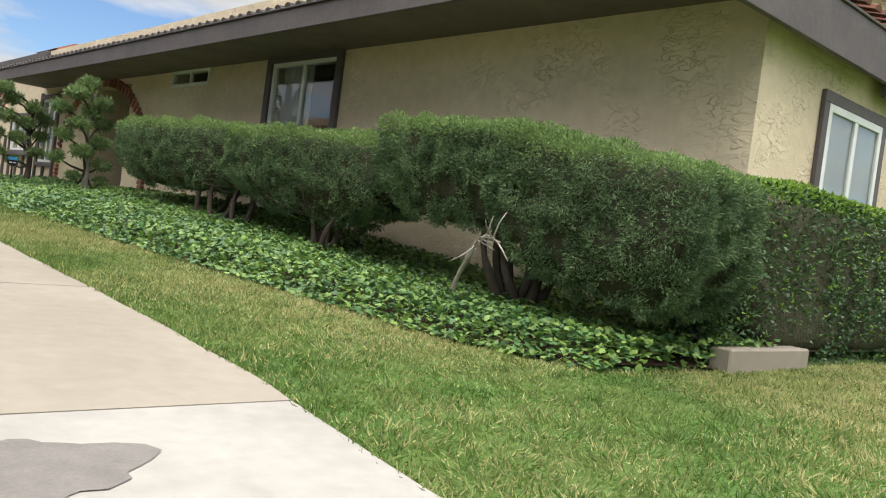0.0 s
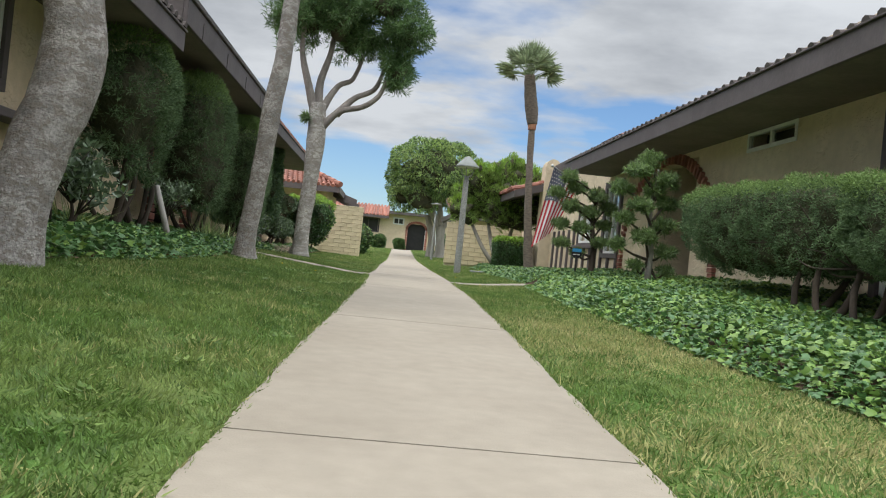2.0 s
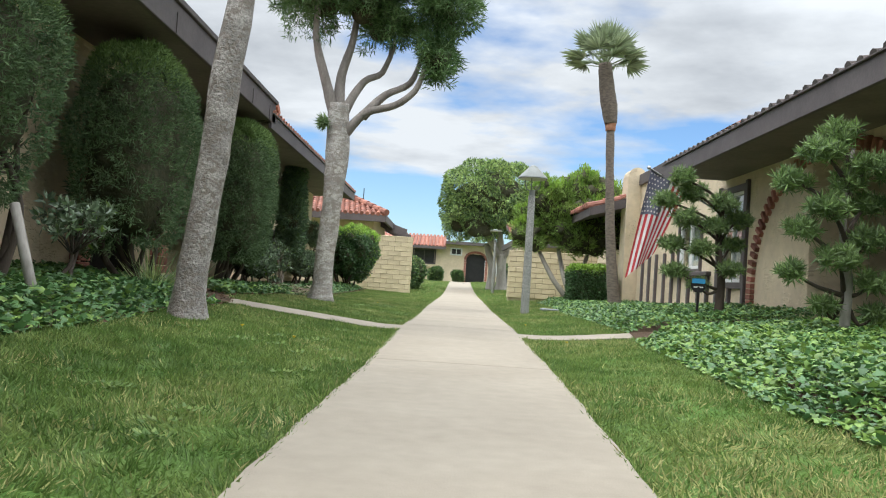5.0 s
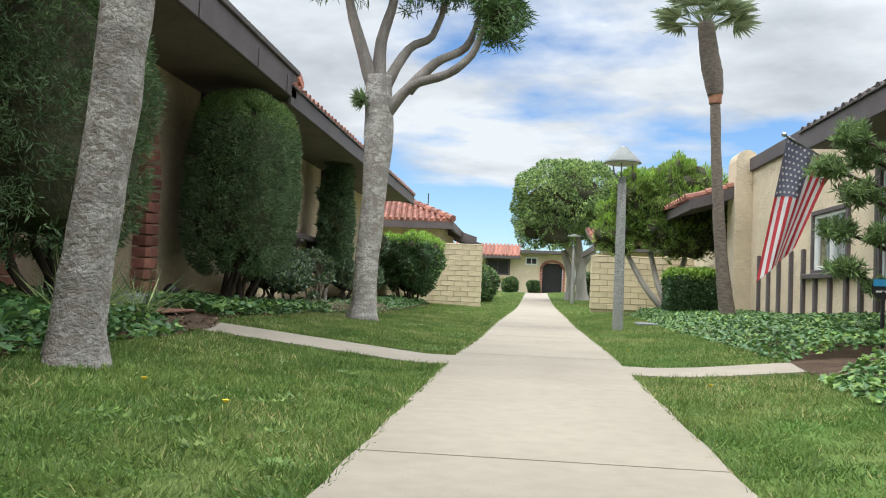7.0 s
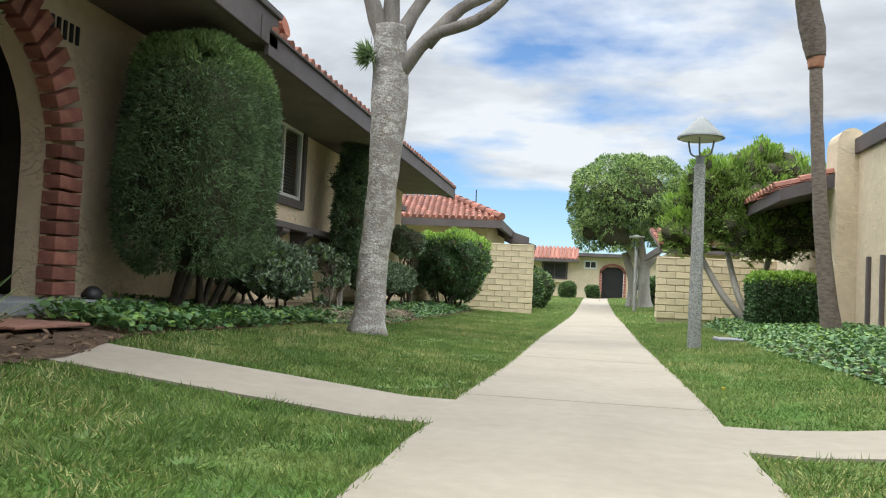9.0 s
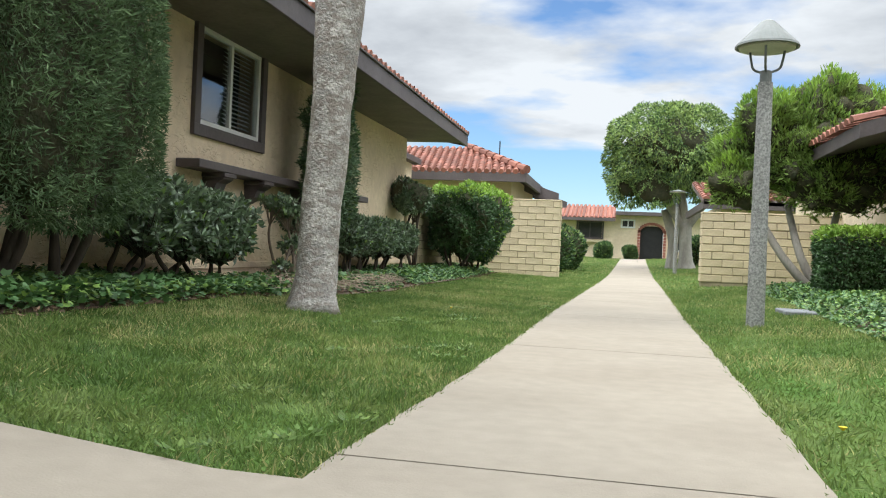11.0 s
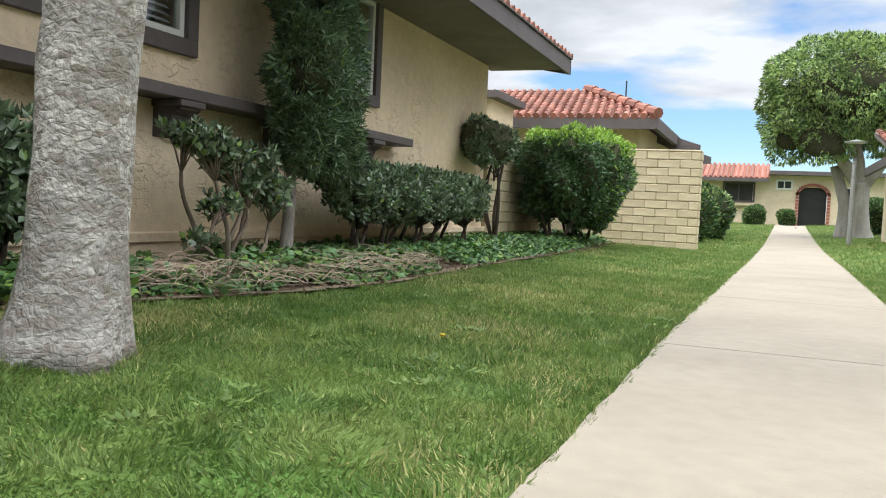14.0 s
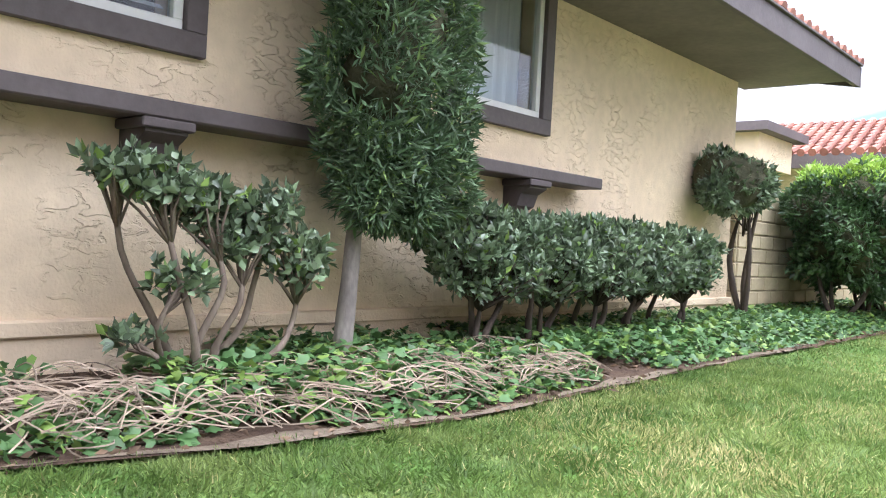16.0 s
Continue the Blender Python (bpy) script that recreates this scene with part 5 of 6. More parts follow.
# leaning trunk close to the walk, its crown above the view
t1 = tree("tree", "leaning tree trunk with pale scaly bark on the lawn", -0.55, 6.35)
trunk_mesh("trunk", [(-0.70, 6.3, 0.05), (-0.62, 6.4, 0.7), (-0.50, 6.55, 1.33), (-0.57, 6.6, 2.0), (-0.6, 6.8, 3.4)], [0.2, 0.18, 0.19, 0.17, 0.13], BARK, t1, 1, flare=0.35)
foliage("crown", (-0.3, 6.8, 4.3), (1.5, 1.5, 0.9), 2.2, 15000, 0.16, 0.05, [MELA, PINE], t1, 81, amp=0.4, freq=1.2, core=False, depth=0.6)
settle(t1)
t2 = tree("tree", "slightly leaning tree with pale flaking grey bark", -0.14, 11.4)
trunk_mesh("trunk", [(-0.16, 11.4, 0.05), (-0.13, 11.42, 0.6), (-0.06, 11.42, 1.3), (-0.01, 11.42, 1.9), (0.08, 11.45, 2.9), (0.1, 11.5, 4.3)], [0.128, 0.108, 0.108, 0.112, 0.10, 0.08], BARK, t2, 2, flare=0.5)
foliage("crown", (-0.1, 12.3, 5.0), (1.3, 1.3, 0.8), 2.2, 9000, 0.16, 0.05, [MELA, PINE], t2, 82, amp=0.4, freq=1.2, core=False, depth=0.6)
settle(t2)
t3 = tree("tree", "tall tree with forked grey trunk, bare curving limbs and dark crown", -0.08, 18.2)
trunk_mesh("trunk", [(-0.19, 18.20, 0.04), (-0.17, 18.25, 0.70), (-0.12, 18.25, 1.56), (-0.09, 18.25, 2.42), (-0.12, 18.25, 3.19)], [0.165, 0.15, 0.152, 0.185, 0.165], BARK3, t3, 3, flare=0.55)
BOUGHS = [[(-0.16, 18.25, 3.00), (-0.36, 18.15, 3.58), (-0.52, 18.05, 4.20), (-0.50, 17.95, 4.82)], [(-0.12, 18.25, 3.00), (-0.12, 18.30, 3.67), (0.02, 18.35, 4.25), (0.07, 18.45, 4.92)],
         [(-0.04, 18.25, 2.66), (0.31, 18.15, 3.05), (0.79, 18.05, 3.19), (1.08, 18.00, 3.43), (1.22, 17.95, 3.77)], [(0.27, 18.17, 3.00), (0.60, 18.25, 3.38), (0.98, 18.35, 3.62), (1.13, 18.45, 4.06)],
         [(-0.02, 18.27, 3.10), (0.22, 18.45, 3.62), (0.51, 18.55, 3.82), (0.67, 18.65, 4.34)]]
# limbs darker than the trunk: the crown's shade put into the bark colour
for k, L in enumerate(BOUGHS):
    trunk_mesh("limb", L, [0.11, 0.075, 0.055, 0.045] if k < 2 else [0.085, 0.06, 0.05, 0.035], LIMB, t3, 10 + k, steps=4, sides=9)
for k, (c, h, n) in enumerate((((-0.68, 18.1, 4.8), (0.55, 0.7, 0.42), 11000), ((-0.35, 18.3, 5.5), (0.8, 0.8, 0.5), 11000), ((0.15, 18.4, 4.95), (0.7, 0.8, 0.42), 11000), ((1.05, 18.1, 5.3), (0.75, 0.7, 0.4), 10000),
                               ((1.5, 18.05, 4.75), (0.55, 0.6, 0.32), 8000), ((1.42, 18.05, 4.1), (0.36, 0.4, 0.42), 7000), ((0.62, 18.5, 4.55), (0.5, 0.55, 0.3), 7000), ((0.5, 18.3, 6.1), (0.9, 0.8, 0.5), 9000), ((1.35, 18.1, 3.7), (0.2, 0.25, 0.2), 1800))):
    foliage("crown", c, h, 2.1, n, 0.12, 0.017, [MELA, PINE], t3, 83 + k, amp=0.40, freq=3.0, spread=1.2, depth=0.35, core=True, shrink=0.42, mix2=0.15, hole=(0.1, 0.3), hole_freq=3.5)
rng = np.random.default_rng(7)
m = 160
leaf_mesh("sprout", np.array([-0.28, 18.1, 2.86]) + rnd_dirs(m, rng) * 0.05, rnd_dirs(m, rng) + np.array([-0.7, -0.2, 0.1]), rnd_dirs(m, rng), 0.16, 0.02, [PINE], t3)
settle(t3)

# fan palm
pt = tree("palm_tree", "slender fan palm with shaggy upper trunk and grey-green fronds", 5.1, 21.5)
trunk_mesh("trunk", [(5.12, 21.5, 0.1), (4.98, 21.5, 1.2), (4.88, 21.5, 2.5), (4.82, 21.5, 3.75)], [0.14, 0.10, 0.085, 0.08], PALMB, pt, 5, flare=0.3, sides=14)
trunk_mesh("peeled_band", [(4.82, 21.5, 3.68), (4.815, 21.5, 3.84)], [0.098, 0.12], PALMC, pt, 6, sides=14)
trunk_mesh("shaggy_trunk", [(4.815, 21.5, 3.82), (4.76, 21.5, 4.2), (4.68, 21.5, 4.65), (4.64, 21.5, 5.02)], [0.125, 0.165, 0.145, 0.13], PALMB, pt, 7, sides=14)
rng = random.Random(9)
hub = Vector((4.64, 21.5, 4.95))
for k in range(34):
    el = mix(4, 88, ((k + 0.5) / 34) ** 0.8) + rng.uniform(-6, 5)
    az = 137.5 * k + rng.uniform(-10, 10)
    d = Vector((math.cos(radians(az)) * math.cos(radians(el)), math.sin(radians(az)) * math.cos(radians(el)), math.sin(radians(el))))
    stem = rng.uniform(0.42, 0.52)
    tipc = hub + d * stem
    side = d.cross(Vector((0, 0, 1))).normalized()
    side = (side + side.cross(d) * rng.uniform(-0.5, 0.5)).normalized()
    upv = side.cross(d)
    pieces = [tube([hub, tipc], [0.012, 0.007], 5)]
    sag = 0.02 + 0.05 * max(0.0, math.cos(radians(el)))
    for q in range(25):
        a = radians(-78 + 156 * q / 24)
        dd = (d * math.cos(a) + side * math.sin(a)).normalized()
        ln = rng.uniform(0.46, 0.56) * (1 - 0.22 * abs(math.sin(a)))
        nn = dd.cross(upv).normalized()
        b1 = tipc + dd * ln * 0.55 + upv * (0.012 if q % 2 else -0.012)
        b2 = tipc + dd * ln - Vector((0, 0, sag * rng.uniform(0.5, 1.4))) + nn * rng.uniform(-0.02, 0.02)
        pieces.append(([tipc, b1 + nn * 0.017, b2, b1 - nn * 0.017], [(0, 1, 2), (0, 2, 3)]))
    v, f = joined(pieces)
    make("frond", v, f, FROND, pt)
settle(pt)

# round-headed shade tree far along the walk
ft = tree("shade_tree", "round-headed shade tree with pale forked trunk", 4.35, 44.2)
trunk_mesh("trunk", [(4.45, 44.2, 0.15), (4.4, 44.2, 1.0), (4.35, 44.2, 1.9)], [0.32, 0.22, 0.25], BARK2, ft, 8, flare=0.4)
trunk_mesh("trunk", [(3.9, 44.4, 0.15), (3.95, 44.4, 1.2), (3.6, 44.3, 2.4)], [0.22, 0.18, 0.14], BARK2, ft, 9)
for k, L in enumerate(([(4.35, 44.2, 1.7), (3.7, 44.0, 2.6), (2.9, 43.8, 3.5)], [(4.35, 44.2, 1.7), (4.9, 44.0, 2.5), (5.4, 43.8, 3.4)], [(4.35, 44.2, 1.8), (4.2, 44.0, 2.8), (4.0, 44.0, 4.0)], [(4.0, 44.1, 2.3), (3.4, 43.5, 3.0), (3.2, 43.2, 3.8)])):
    trunk_mesh("limb", L, [0.19, 0.14, 0.09], BARK2, ft, 20 + k, steps=4, sides=9)
for k, (c, h, n) in enumerate((((3.7, 44.2, 4.6), (2.4, 2.4, 1.7), 46000), ((2.4, 44.0, 3.5), (1.0, 1.5, 1.0), 9000), ((5.2, 44.0, 3.7), (1.0, 1.5, 1.0), 9000), ((3.2, 43.2, 3.1), (0.9, 0.8, 0.8), 5000))):
    foliage("crown", c, h, 2.1, n, 0.14, 0.05, [FICUS, BOX], ft, 90 + k, amp=0.42, freq=1.3, spread=0.9, depth=0.4, droop=0.8, shrink=0.62, mix2=0.3, hole=(-0.12, 0.32), hole_freq=1.6)
settle(ft)

# shaggy conifer behind the right wall
ct = tree("conifer_tree", "shaggy green conifer with leaning grey stems", 4.95, 26.3)
for k, (a, b) in enumerate((((5.0, 26.0, 0.1), (4.1, 26.2, 1.4)), ((5.1, 26.1, 0.1), (4.6, 26.4, 1.5)), ((5.15, 26.3, 0.1), (5.4, 26.5, 1.6)))):
    trunk_mesh("trunk", [a, ((a[0] + b[0]) / 2 - 0.08, a[1], 0.7), b], [0.085, 0.062, 0.05], BARK2, ct, 30 + k, steps=4, sides=9)
rng = random.Random(12)
blobs = [(3.85, 26.2, 1.85, 0.36), (4.05, 26.4, 2.25, 0.45), (4.5, 26.4, 2.5, 0.55), (5.0, 26.5, 2.7, 0.6), (5.5, 26.6, 2.75, 0.6), (6.0, 26.6, 2.6, 0.6), (4.65, 26.3, 2.2, 0.5), (5.2, 26.2, 2.2, 0.6), (5.8, 26.3, 2.1, 0.6), (4.2, 26.0, 2.85, 0.3), (5.2, 26.3, 3.1, 0.35), (5.1, 26.1, 1.8, 0.42), (6.3, 26.4, 2.2, 0.5)]
for k, (x, y, z, r) in enumerate(blobs):
    foliage("crown", (x, y, z), (r * 1.25, r * 1.15, r * 1.1), 2.2, 7000, 0.10, 0.026, [CYPR, BOXY], ct, 120 + k, amp=0.34, freq=4.2, spread=0.8, depth=0.2, up=0.7, hole=(0.05, 0.4), hole_freq=3.5, top_pale=0.3 if x < 4.3 else 0.12, shrink=0.8)
settle(ct)
clipped_hedge("cube_hedge", "small clipped square green hedge with yellow new leaves", (4.95, 23.6, 0.62), (0.5, 0.45, 0.46), [(4.95, 23.6), (5.2, 23.5)], 9000, 75, power=5, stems=3, twigs=0, hole=None, length=0.06, width=0.034, mats=[BOX, BOXY], top_pale=0.25, amp=0.05)

# ---------------- lamps ----------------


def path_lamp(label, x, y, h=2.66, cone=0.225, stout=1.0):
    z = height(x, y)
    L = tagged(empty("path_lamp", x, y, z), label, "lamp")
    bm = bmesh.new()
    bmesh.ops.create_cone(bm, segments=16, radius1=0.078 * stout, radius2=0.062 * stout, depth=h - 0.52, cap_ends=True, matrix=pose(0, 0, (h - 0.52) / 2 - 0.03))
    part("post", bm, POST, L, smooth=False, label="exposed aggregate post")
    bm = bmesh.new()
    bmesh.ops.create_cone(bm, segments=16, radius1=0.05, radius2=0.05, depth=0.10, cap_ends=True, matrix=pose(0, 0, h - 0.50))
    part("collar", bm, LAMPG, L, smooth=False)
    for k in range(3):
        a = 2 * math.pi * (k + 0.15) / 3
        c, s = math.cos(a), math.sin(a)
        v, f = tube(smooth_path([(0.03 * c, 0.03 * s, h - 0.46), (0.12 * c, 0.12 * s, h - 0.42), (0.15 * c, 0.15 * s, h - 0.34), (0.17 * c, 0.17 * s, h - 0.22)], 4), [0.011] * 13, 7)
        make("bracket", v, f, LAMPG, L, smooth=True)
    bm = bmesh.new()
    prof = [(0.0, h), (0.03, h - 0.004), (0.06, h - 0.02), (0.262, h - cone), (0.268, h - cone - 0.02), (0.25, h - cone - 0.025), (0.05, h - 0.05)]
    rings = [[bm.verts.new((r * math.cos(2 * math.pi * k / 28), r * math.sin(2 * math.pi * k / 28), zz)) for k in range(28)] for r, zz in prof[1:]]
    top = bm.verts.new((0, 0, h))
    for k in range(28):
        bm.faces.new((top, rings[0][k], rings[0][(k + 1) % 28]))
        for r0, r1 in zip(rings, rings[1:]):
            bm.faces.new((r0[k], r1[k], r1[(k + 1) % 28], r0[(k + 1) % 28]))
    part("shade", bm, LAMPG, L, "grey-green conical metal shade", smooth=False)
    bm = bmesh.new()
    bmesh.ops.create_cone(bm, segments=24, radius1=0.23, radius2=0.24, depth=0.03, cap_ends=True, matrix=pose(0, 0, h - cone - 0.02))
    part("lens", bm, LAMPW, L, "frosted white lens")
    return L


path_lamp("path lamp with conical metal shade on aggregate post", 3.2, 20.0)
path_lamp("slim path lamp with a flat shade beside the walk", 3.75, 39.5, cone=0.06, stout=0.8)
tagged(part("utility_lid", boxes((3.7, 4.35, 21.35, 21.95, -0.02, 0.085), bevel=0.01), STONE), "grey concrete utility box lid set in grass", "lid")

# ---------------- flag ----------------
fx, fy, fz = 5.55, 17.4, 2.15
fl = tagged(empty("flag", fx, fy, fz), "striped red and white flag hanging from a wall pole", "flag")
ptip = Vector((4.54, 16.97, 2.31))
pbase = Vector((XR - 0.02, 17.6, 1.75))
v, f = tube([pbase, ptip], [0.014, 0.012], 8)
make("pole", v, f, METAL, fl)
bm = bmesh.new()
bmesh.ops.create_uvsphere(bm, u_segments=10, v_segments=8, radius=0.028, matrix=Matrix.Translation(ptip))
part("finial", bm, METAL, fl)
# the cloth hangs from the pole in folds; strips across the hoist
hd = (pbase - ptip).normalized()
hoist, fly = 0.70, 1.35
nu, nv = 13, 16


def cloth(u, v2):
    """u: along the hoist from the tip; v2: down the fly."""
    p = ptip + hd * (0.05 + u * hoist)
    fall = v2 * 1.58 * (1 - 0.40 * u)
    return p + Vector((-0.30 * v2 - 0.16 * u * v2, 0.06 * math.sin(9 * u + 2 * v2) * (0.3 + v2) - 0.1 * v2, -fall + 0.02 * math.sin(7 * u)))


for s in range(nu):
    a, b = s / nu, (s + 1) / nu
    verts, faces = [], []
    for k in range(nv + 1):
        for q in (a, (a + b) / 2, b):
            verts.append(cloth(q, k / nv))
    cut = nv
    for k in range(nv):
        for q in (0, 1):
            i = k * 3 + q
            faces.append((i, i + 1, i + 4, i + 3))
    stripe = make("stripe", verts, faces, REDF if s % 2 == 0 else WHITEF, fl, smooth=True)
canton = []
for k in range(8):
    for q in range(8):
        canton.append(cloth(q / 7 * 7 / 13, k / 7 * 0.42) + Vector((-0.004, -0.006, 0)))
make("canton", canton, [(r * 8 + c, r * 8 + c + 1, r * 8 + c + 9, r * 8 + c + 8) for r in range(7) for c in range(7)], BLUEF, fl, smooth=True, label="navy field of the flag")
pieces = []
for k in range(9):
    for q in range(5 + (k + 1) % 2):
        c = cloth((q + 0.6 + 0.5 * (k % 2)) / 6.4 * 7 / 13, (k + 0.7) / 9.4 * 0.42) + Vector((-0.012, -0.016, 0))
        pieces.append(([c + Vector((-0.014, 0, 0)), c + Vector((0, 0, -0.016)), c + Vector((0.014, 0, 0)), c + Vector((0, 0, 0.016))], [(0, 1, 2, 3)]))
v, f = joined(pieces)
make("stars", v, f, WHITEF, fl)["kind"] = "stuff"
settle(fl)

# yard sign by the tree
sg = tagged(empty("yard_sign", 4.65, 14.75, height(4.65, 14.75)), "small blue and black yard sign on a stake", "sign")
part("stake", boxes((-0.012, 0.012, -0.012, 0.012, -0.05, 0.45)), BLACK, sg)
bm = bmesh.new()
bmesh.ops.create_cone(bm, segments=8, radius1=0.09, radius2=0.09, depth=0.012, cap_ends=True, matrix=pose(0, 0, 0.47, 90, 22.5, 0))
part("panel", bm, BLACK, sg)
part("upper_band", boxes((-0.075, 0.075, -0.010, -0.0075, 0.49, 0.545)), SIGNB, sg)
part("text_bar", boxes((-0.055, 0.055, -0.010, -0.0075, 0.44, 0.455)), WHITE, sg)

# ---------------- distant houses ----------------
# red hipped roof behind the left garden wall
rh = tagged(empty("house", -3, 36, 0), "neighbouring house with red clay tile hip roof behind the wall", "house")
part("wall", boxes((-9, -0.9, 34.5, 40, 0, 2.6)), STUCCO, rh)
part("fascia", boxes((-9, -0.4, 33.6, 33.7, 2.38, 2.62), (-0.5, -0.4, 33.7, 41, 2.38, 2.62)), BROWN, rh)
part("back_gable", boxes((-4.4, -3.3, 31.5, 33, 2.2, 2.72)), STUCCO, rh)
part("back_fascia", boxes((-4.5, -3.1, 31.3, 33.2, 2.72, 2.86)), BROWN, rh)
verts = [(-9, 33.6, 2.62), (-0.4, 33.6, 2.62), (-2.4, 36.0, 3.5), (-9, 36.0, 3.5), (-0.4, 44, 2.62), (-2.4, 44, 3.5)]
make("roof_slope", verts, [(0, 1, 2, 3), (1, 4, 5, 2)], TILE_J, rh)
for j in range(9):
    yy, zz = 33.6 + 2.4 * j / 9, 2.64 + 0.88 * j / 9
    xr = -0.4 - 2.0 * j / 9
    n = int((xr + 9) / 0.19)
    pieces = []
    for i in range(n):
        x = xr - 0.1 - 0.19 * i
        if x < -6:
            break
        tv, tf = tube([(x, yy - 0.02, zz + 0.0), (x, yy + 0.31, zz + 0.105)], [0.072, 0.064], 8)
        pieces.append((tv, tf))
    v, f = joined(pieces)
    make("tile_course", v, f, TILE_J, rh)["kind"] = "stuff"
v, f = joined([tube([(-0.4 - 2.0 * k / 8, 33.6 + 2.4 * k / 8, 2.70 + 0.88 * k / 8), (-0.4 - 2.0 * (k + 1.15) / 8, 33.6 + 2.4 * (k + 1.15) / 8, 2.70 + 0.88 * (k + 1) / 8)], [0.12, 0.10], 8) for k in range(8)])
make("hip_tiles", v, f, TILE_J, rh)
for k, (y0, z0) in enumerate(((37.5, 2.35), (41.5, 2.3))):
    part("gable_board", prism([(-0.35, 2.2), (0.15, 1.95 + 0.25), (0.15, 2.1 + 0.3), (-1.6, 2.95), (-1.6, 2.75)], "y", y0, y0 + 0.1), BROWN, rh)
part("antenna", boxes((-1.5, -1.47, 36, 36.03, 3.0, 3.75)), BLACK, rh)
settle(rh)

# house across the end of the walk
fh = tagged(empty("house", 3, 62, 0.4), "tan stucco house with red tile roof across the walk's end", "house")
part("wall", boxes((-8, 3.1, 62, 62.3, 0.2, 3.0), (3.1, 4.5, 62, 62.3, 2.42, 3.0), (4.5, 14, 62, 62.3, 0.2, 3.0)), STUCCO, fh)
make("roof_slope", [(-6, 61.2, 2.75), (1.7, 61.2, 2.75), (1.7, 64, 3.6), (-6, 64, 3.6)], [(0, 1, 2, 3)], TILE, fh)
pieces = []
for i in range(30):
    x = 1.6 - 0.25 * i
    pieces.append(tube([(x, 61.15, 2.78), (x, 64.0, 3.64)], [0.09, 0.09], 7))
v, f = joined(pieces)
make("tile_course", v, f, TILE_J, fh)["kind"] = "stuff"
part("fascia", boxes((-6, 1.7, 61.1, 61.2, 2.6, 2.78)), BROWN, fh)
part("flat_roof", boxes((1.7, 14, 61.3, 66, 3.0, 3.2)), BROWN, fh)
part("door_leaf", boxes((3.15, 4.45, 62.2, 62.25, 0.4, 2.45)), DOORM, fh)
bm = bmesh.new()
for k in range(14):
    a = math.pi * (k + 0.5) / 14
    box(bm, -0.08, 0.08, -0.05, 0.05, -0.08, 0.08, m=pose(3.8 + 0.72 * math.cos(a), 61.97, 2.05 + 0.5 * math.sin(a)))
for k in range(10):
    box(bm, 3.0, 3.16, 61.92, 62.02, 0.45 + 0.17 * k, 0.60 + 0.17 * k)
    box(bm, 4.46, 4.62, 61.92, 62.02, 0.45 + 0.17 * k, 0.60 + 0.17 * k)
part("brick_surround", bm, BRICK, fh)


def far_window(x0, x1, z0, z1, nx=2):
    wdw = empty("window")
    wdw.parent = fh
    part("frame", boxes((x0, x1, 61.93, 61.99, z1 - 0.09, z1), (x0, x1, 61.93, 61.99, z0, z0 + 0.09), (x0, x0 + 0.09, 61.93, 61.99, z0 + 0.09, z1 - 0.09), (x1 - 0.09, x1, 61.93, 61.99, z0 + 0.09, z1 - 0.09),
                        *[(mix(x0, x1, k / nx) - 0.03, mix(x0, x1, k / nx) + 0.03, 61.93, 61.985, z0 + 0.09, z1 - 0.09) for k in range(1, nx)]), WHITE if z1 > 2.2 and x0 > 1.5 else BROWN, wdw)
    for k in range(nx):
        a, b = mix(x0 + 0.09, x1 - 0.09, k / nx), mix(x0 + 0.09, x1 - 0.09, (k + 1) / nx)
        # opaque pane, with the darkness of the room behind put into its colour
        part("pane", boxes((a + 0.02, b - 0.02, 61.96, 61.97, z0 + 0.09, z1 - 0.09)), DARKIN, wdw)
    return wdw


far_window(-0.55, 1.05, 1.55, 2.6)
far_window(2.02, 2.85, 2.26, 2.78)
far_window(5.2, 5.9, 1.0, 2.5, 1)
part("window_box", boxes((-0.7, 1.2, 61.7, 62, 1.38, 1.5)), STUCCO, fh)
settle(fh)
for c in fh.children:
    if c.name.startswith("window") and c.type == "EMPTY":
        c.matrix_parent_inverse = Matrix.Translation(-fh.location)

# low roof beyond the flag house
nh = tagged(empty("house", 6.2, 25, 0), "neighbouring stucco house with low tiled eave beyond the palm", "house")
part("wall", boxes((6.2, 9, 24.4, 34, 0, 2.6), (5.6, 6.2, 24.6, 26.6, 0, 1.2)), STUCCO_R, nh)
part("roof_deck", prism([(4.82, 2.14), (6.4, 2.60), (6.4, 2.83), (4.82, 2.32)], "y", 23.3, 26.5), BROWN, nh)
barrel_tiles("roof_tiles", nh, (4.77, 23.3, 2.32), (4.77, 26.5, 2.32), 1.6, (1, 0, 0.30))
settle(nh)
porch = tagged(empty("house", 6.5, 38, 0), "low stucco porch with red clay tiles behind the garden wall", "house")
part("wall", boxes((4.75, 9.5, 36.6, 42, 0, 2.15)), STUCCO_R, porch)
part("fascia", boxes((4.2, 9.5, 35.9, 36.0, 1.98, 2.2), (4.2, 4.3, 36.0, 42, 1.98, 2.2), bevel=0.01), BROWN, porch)
part("roof_deck", prism([(35.9, 2.2), (40.0, 3.0), (40.0, 2.9), (35.9, 2.1)], "x", 4.2, 9.5), SOFFIT, porch)
barrel_tiles("roof_tiles", porch, (4.15, 35.85, 2.22), (9.5, 35.85, 2.22), 3.8, (0, 1, 0.2))
settle(porch)
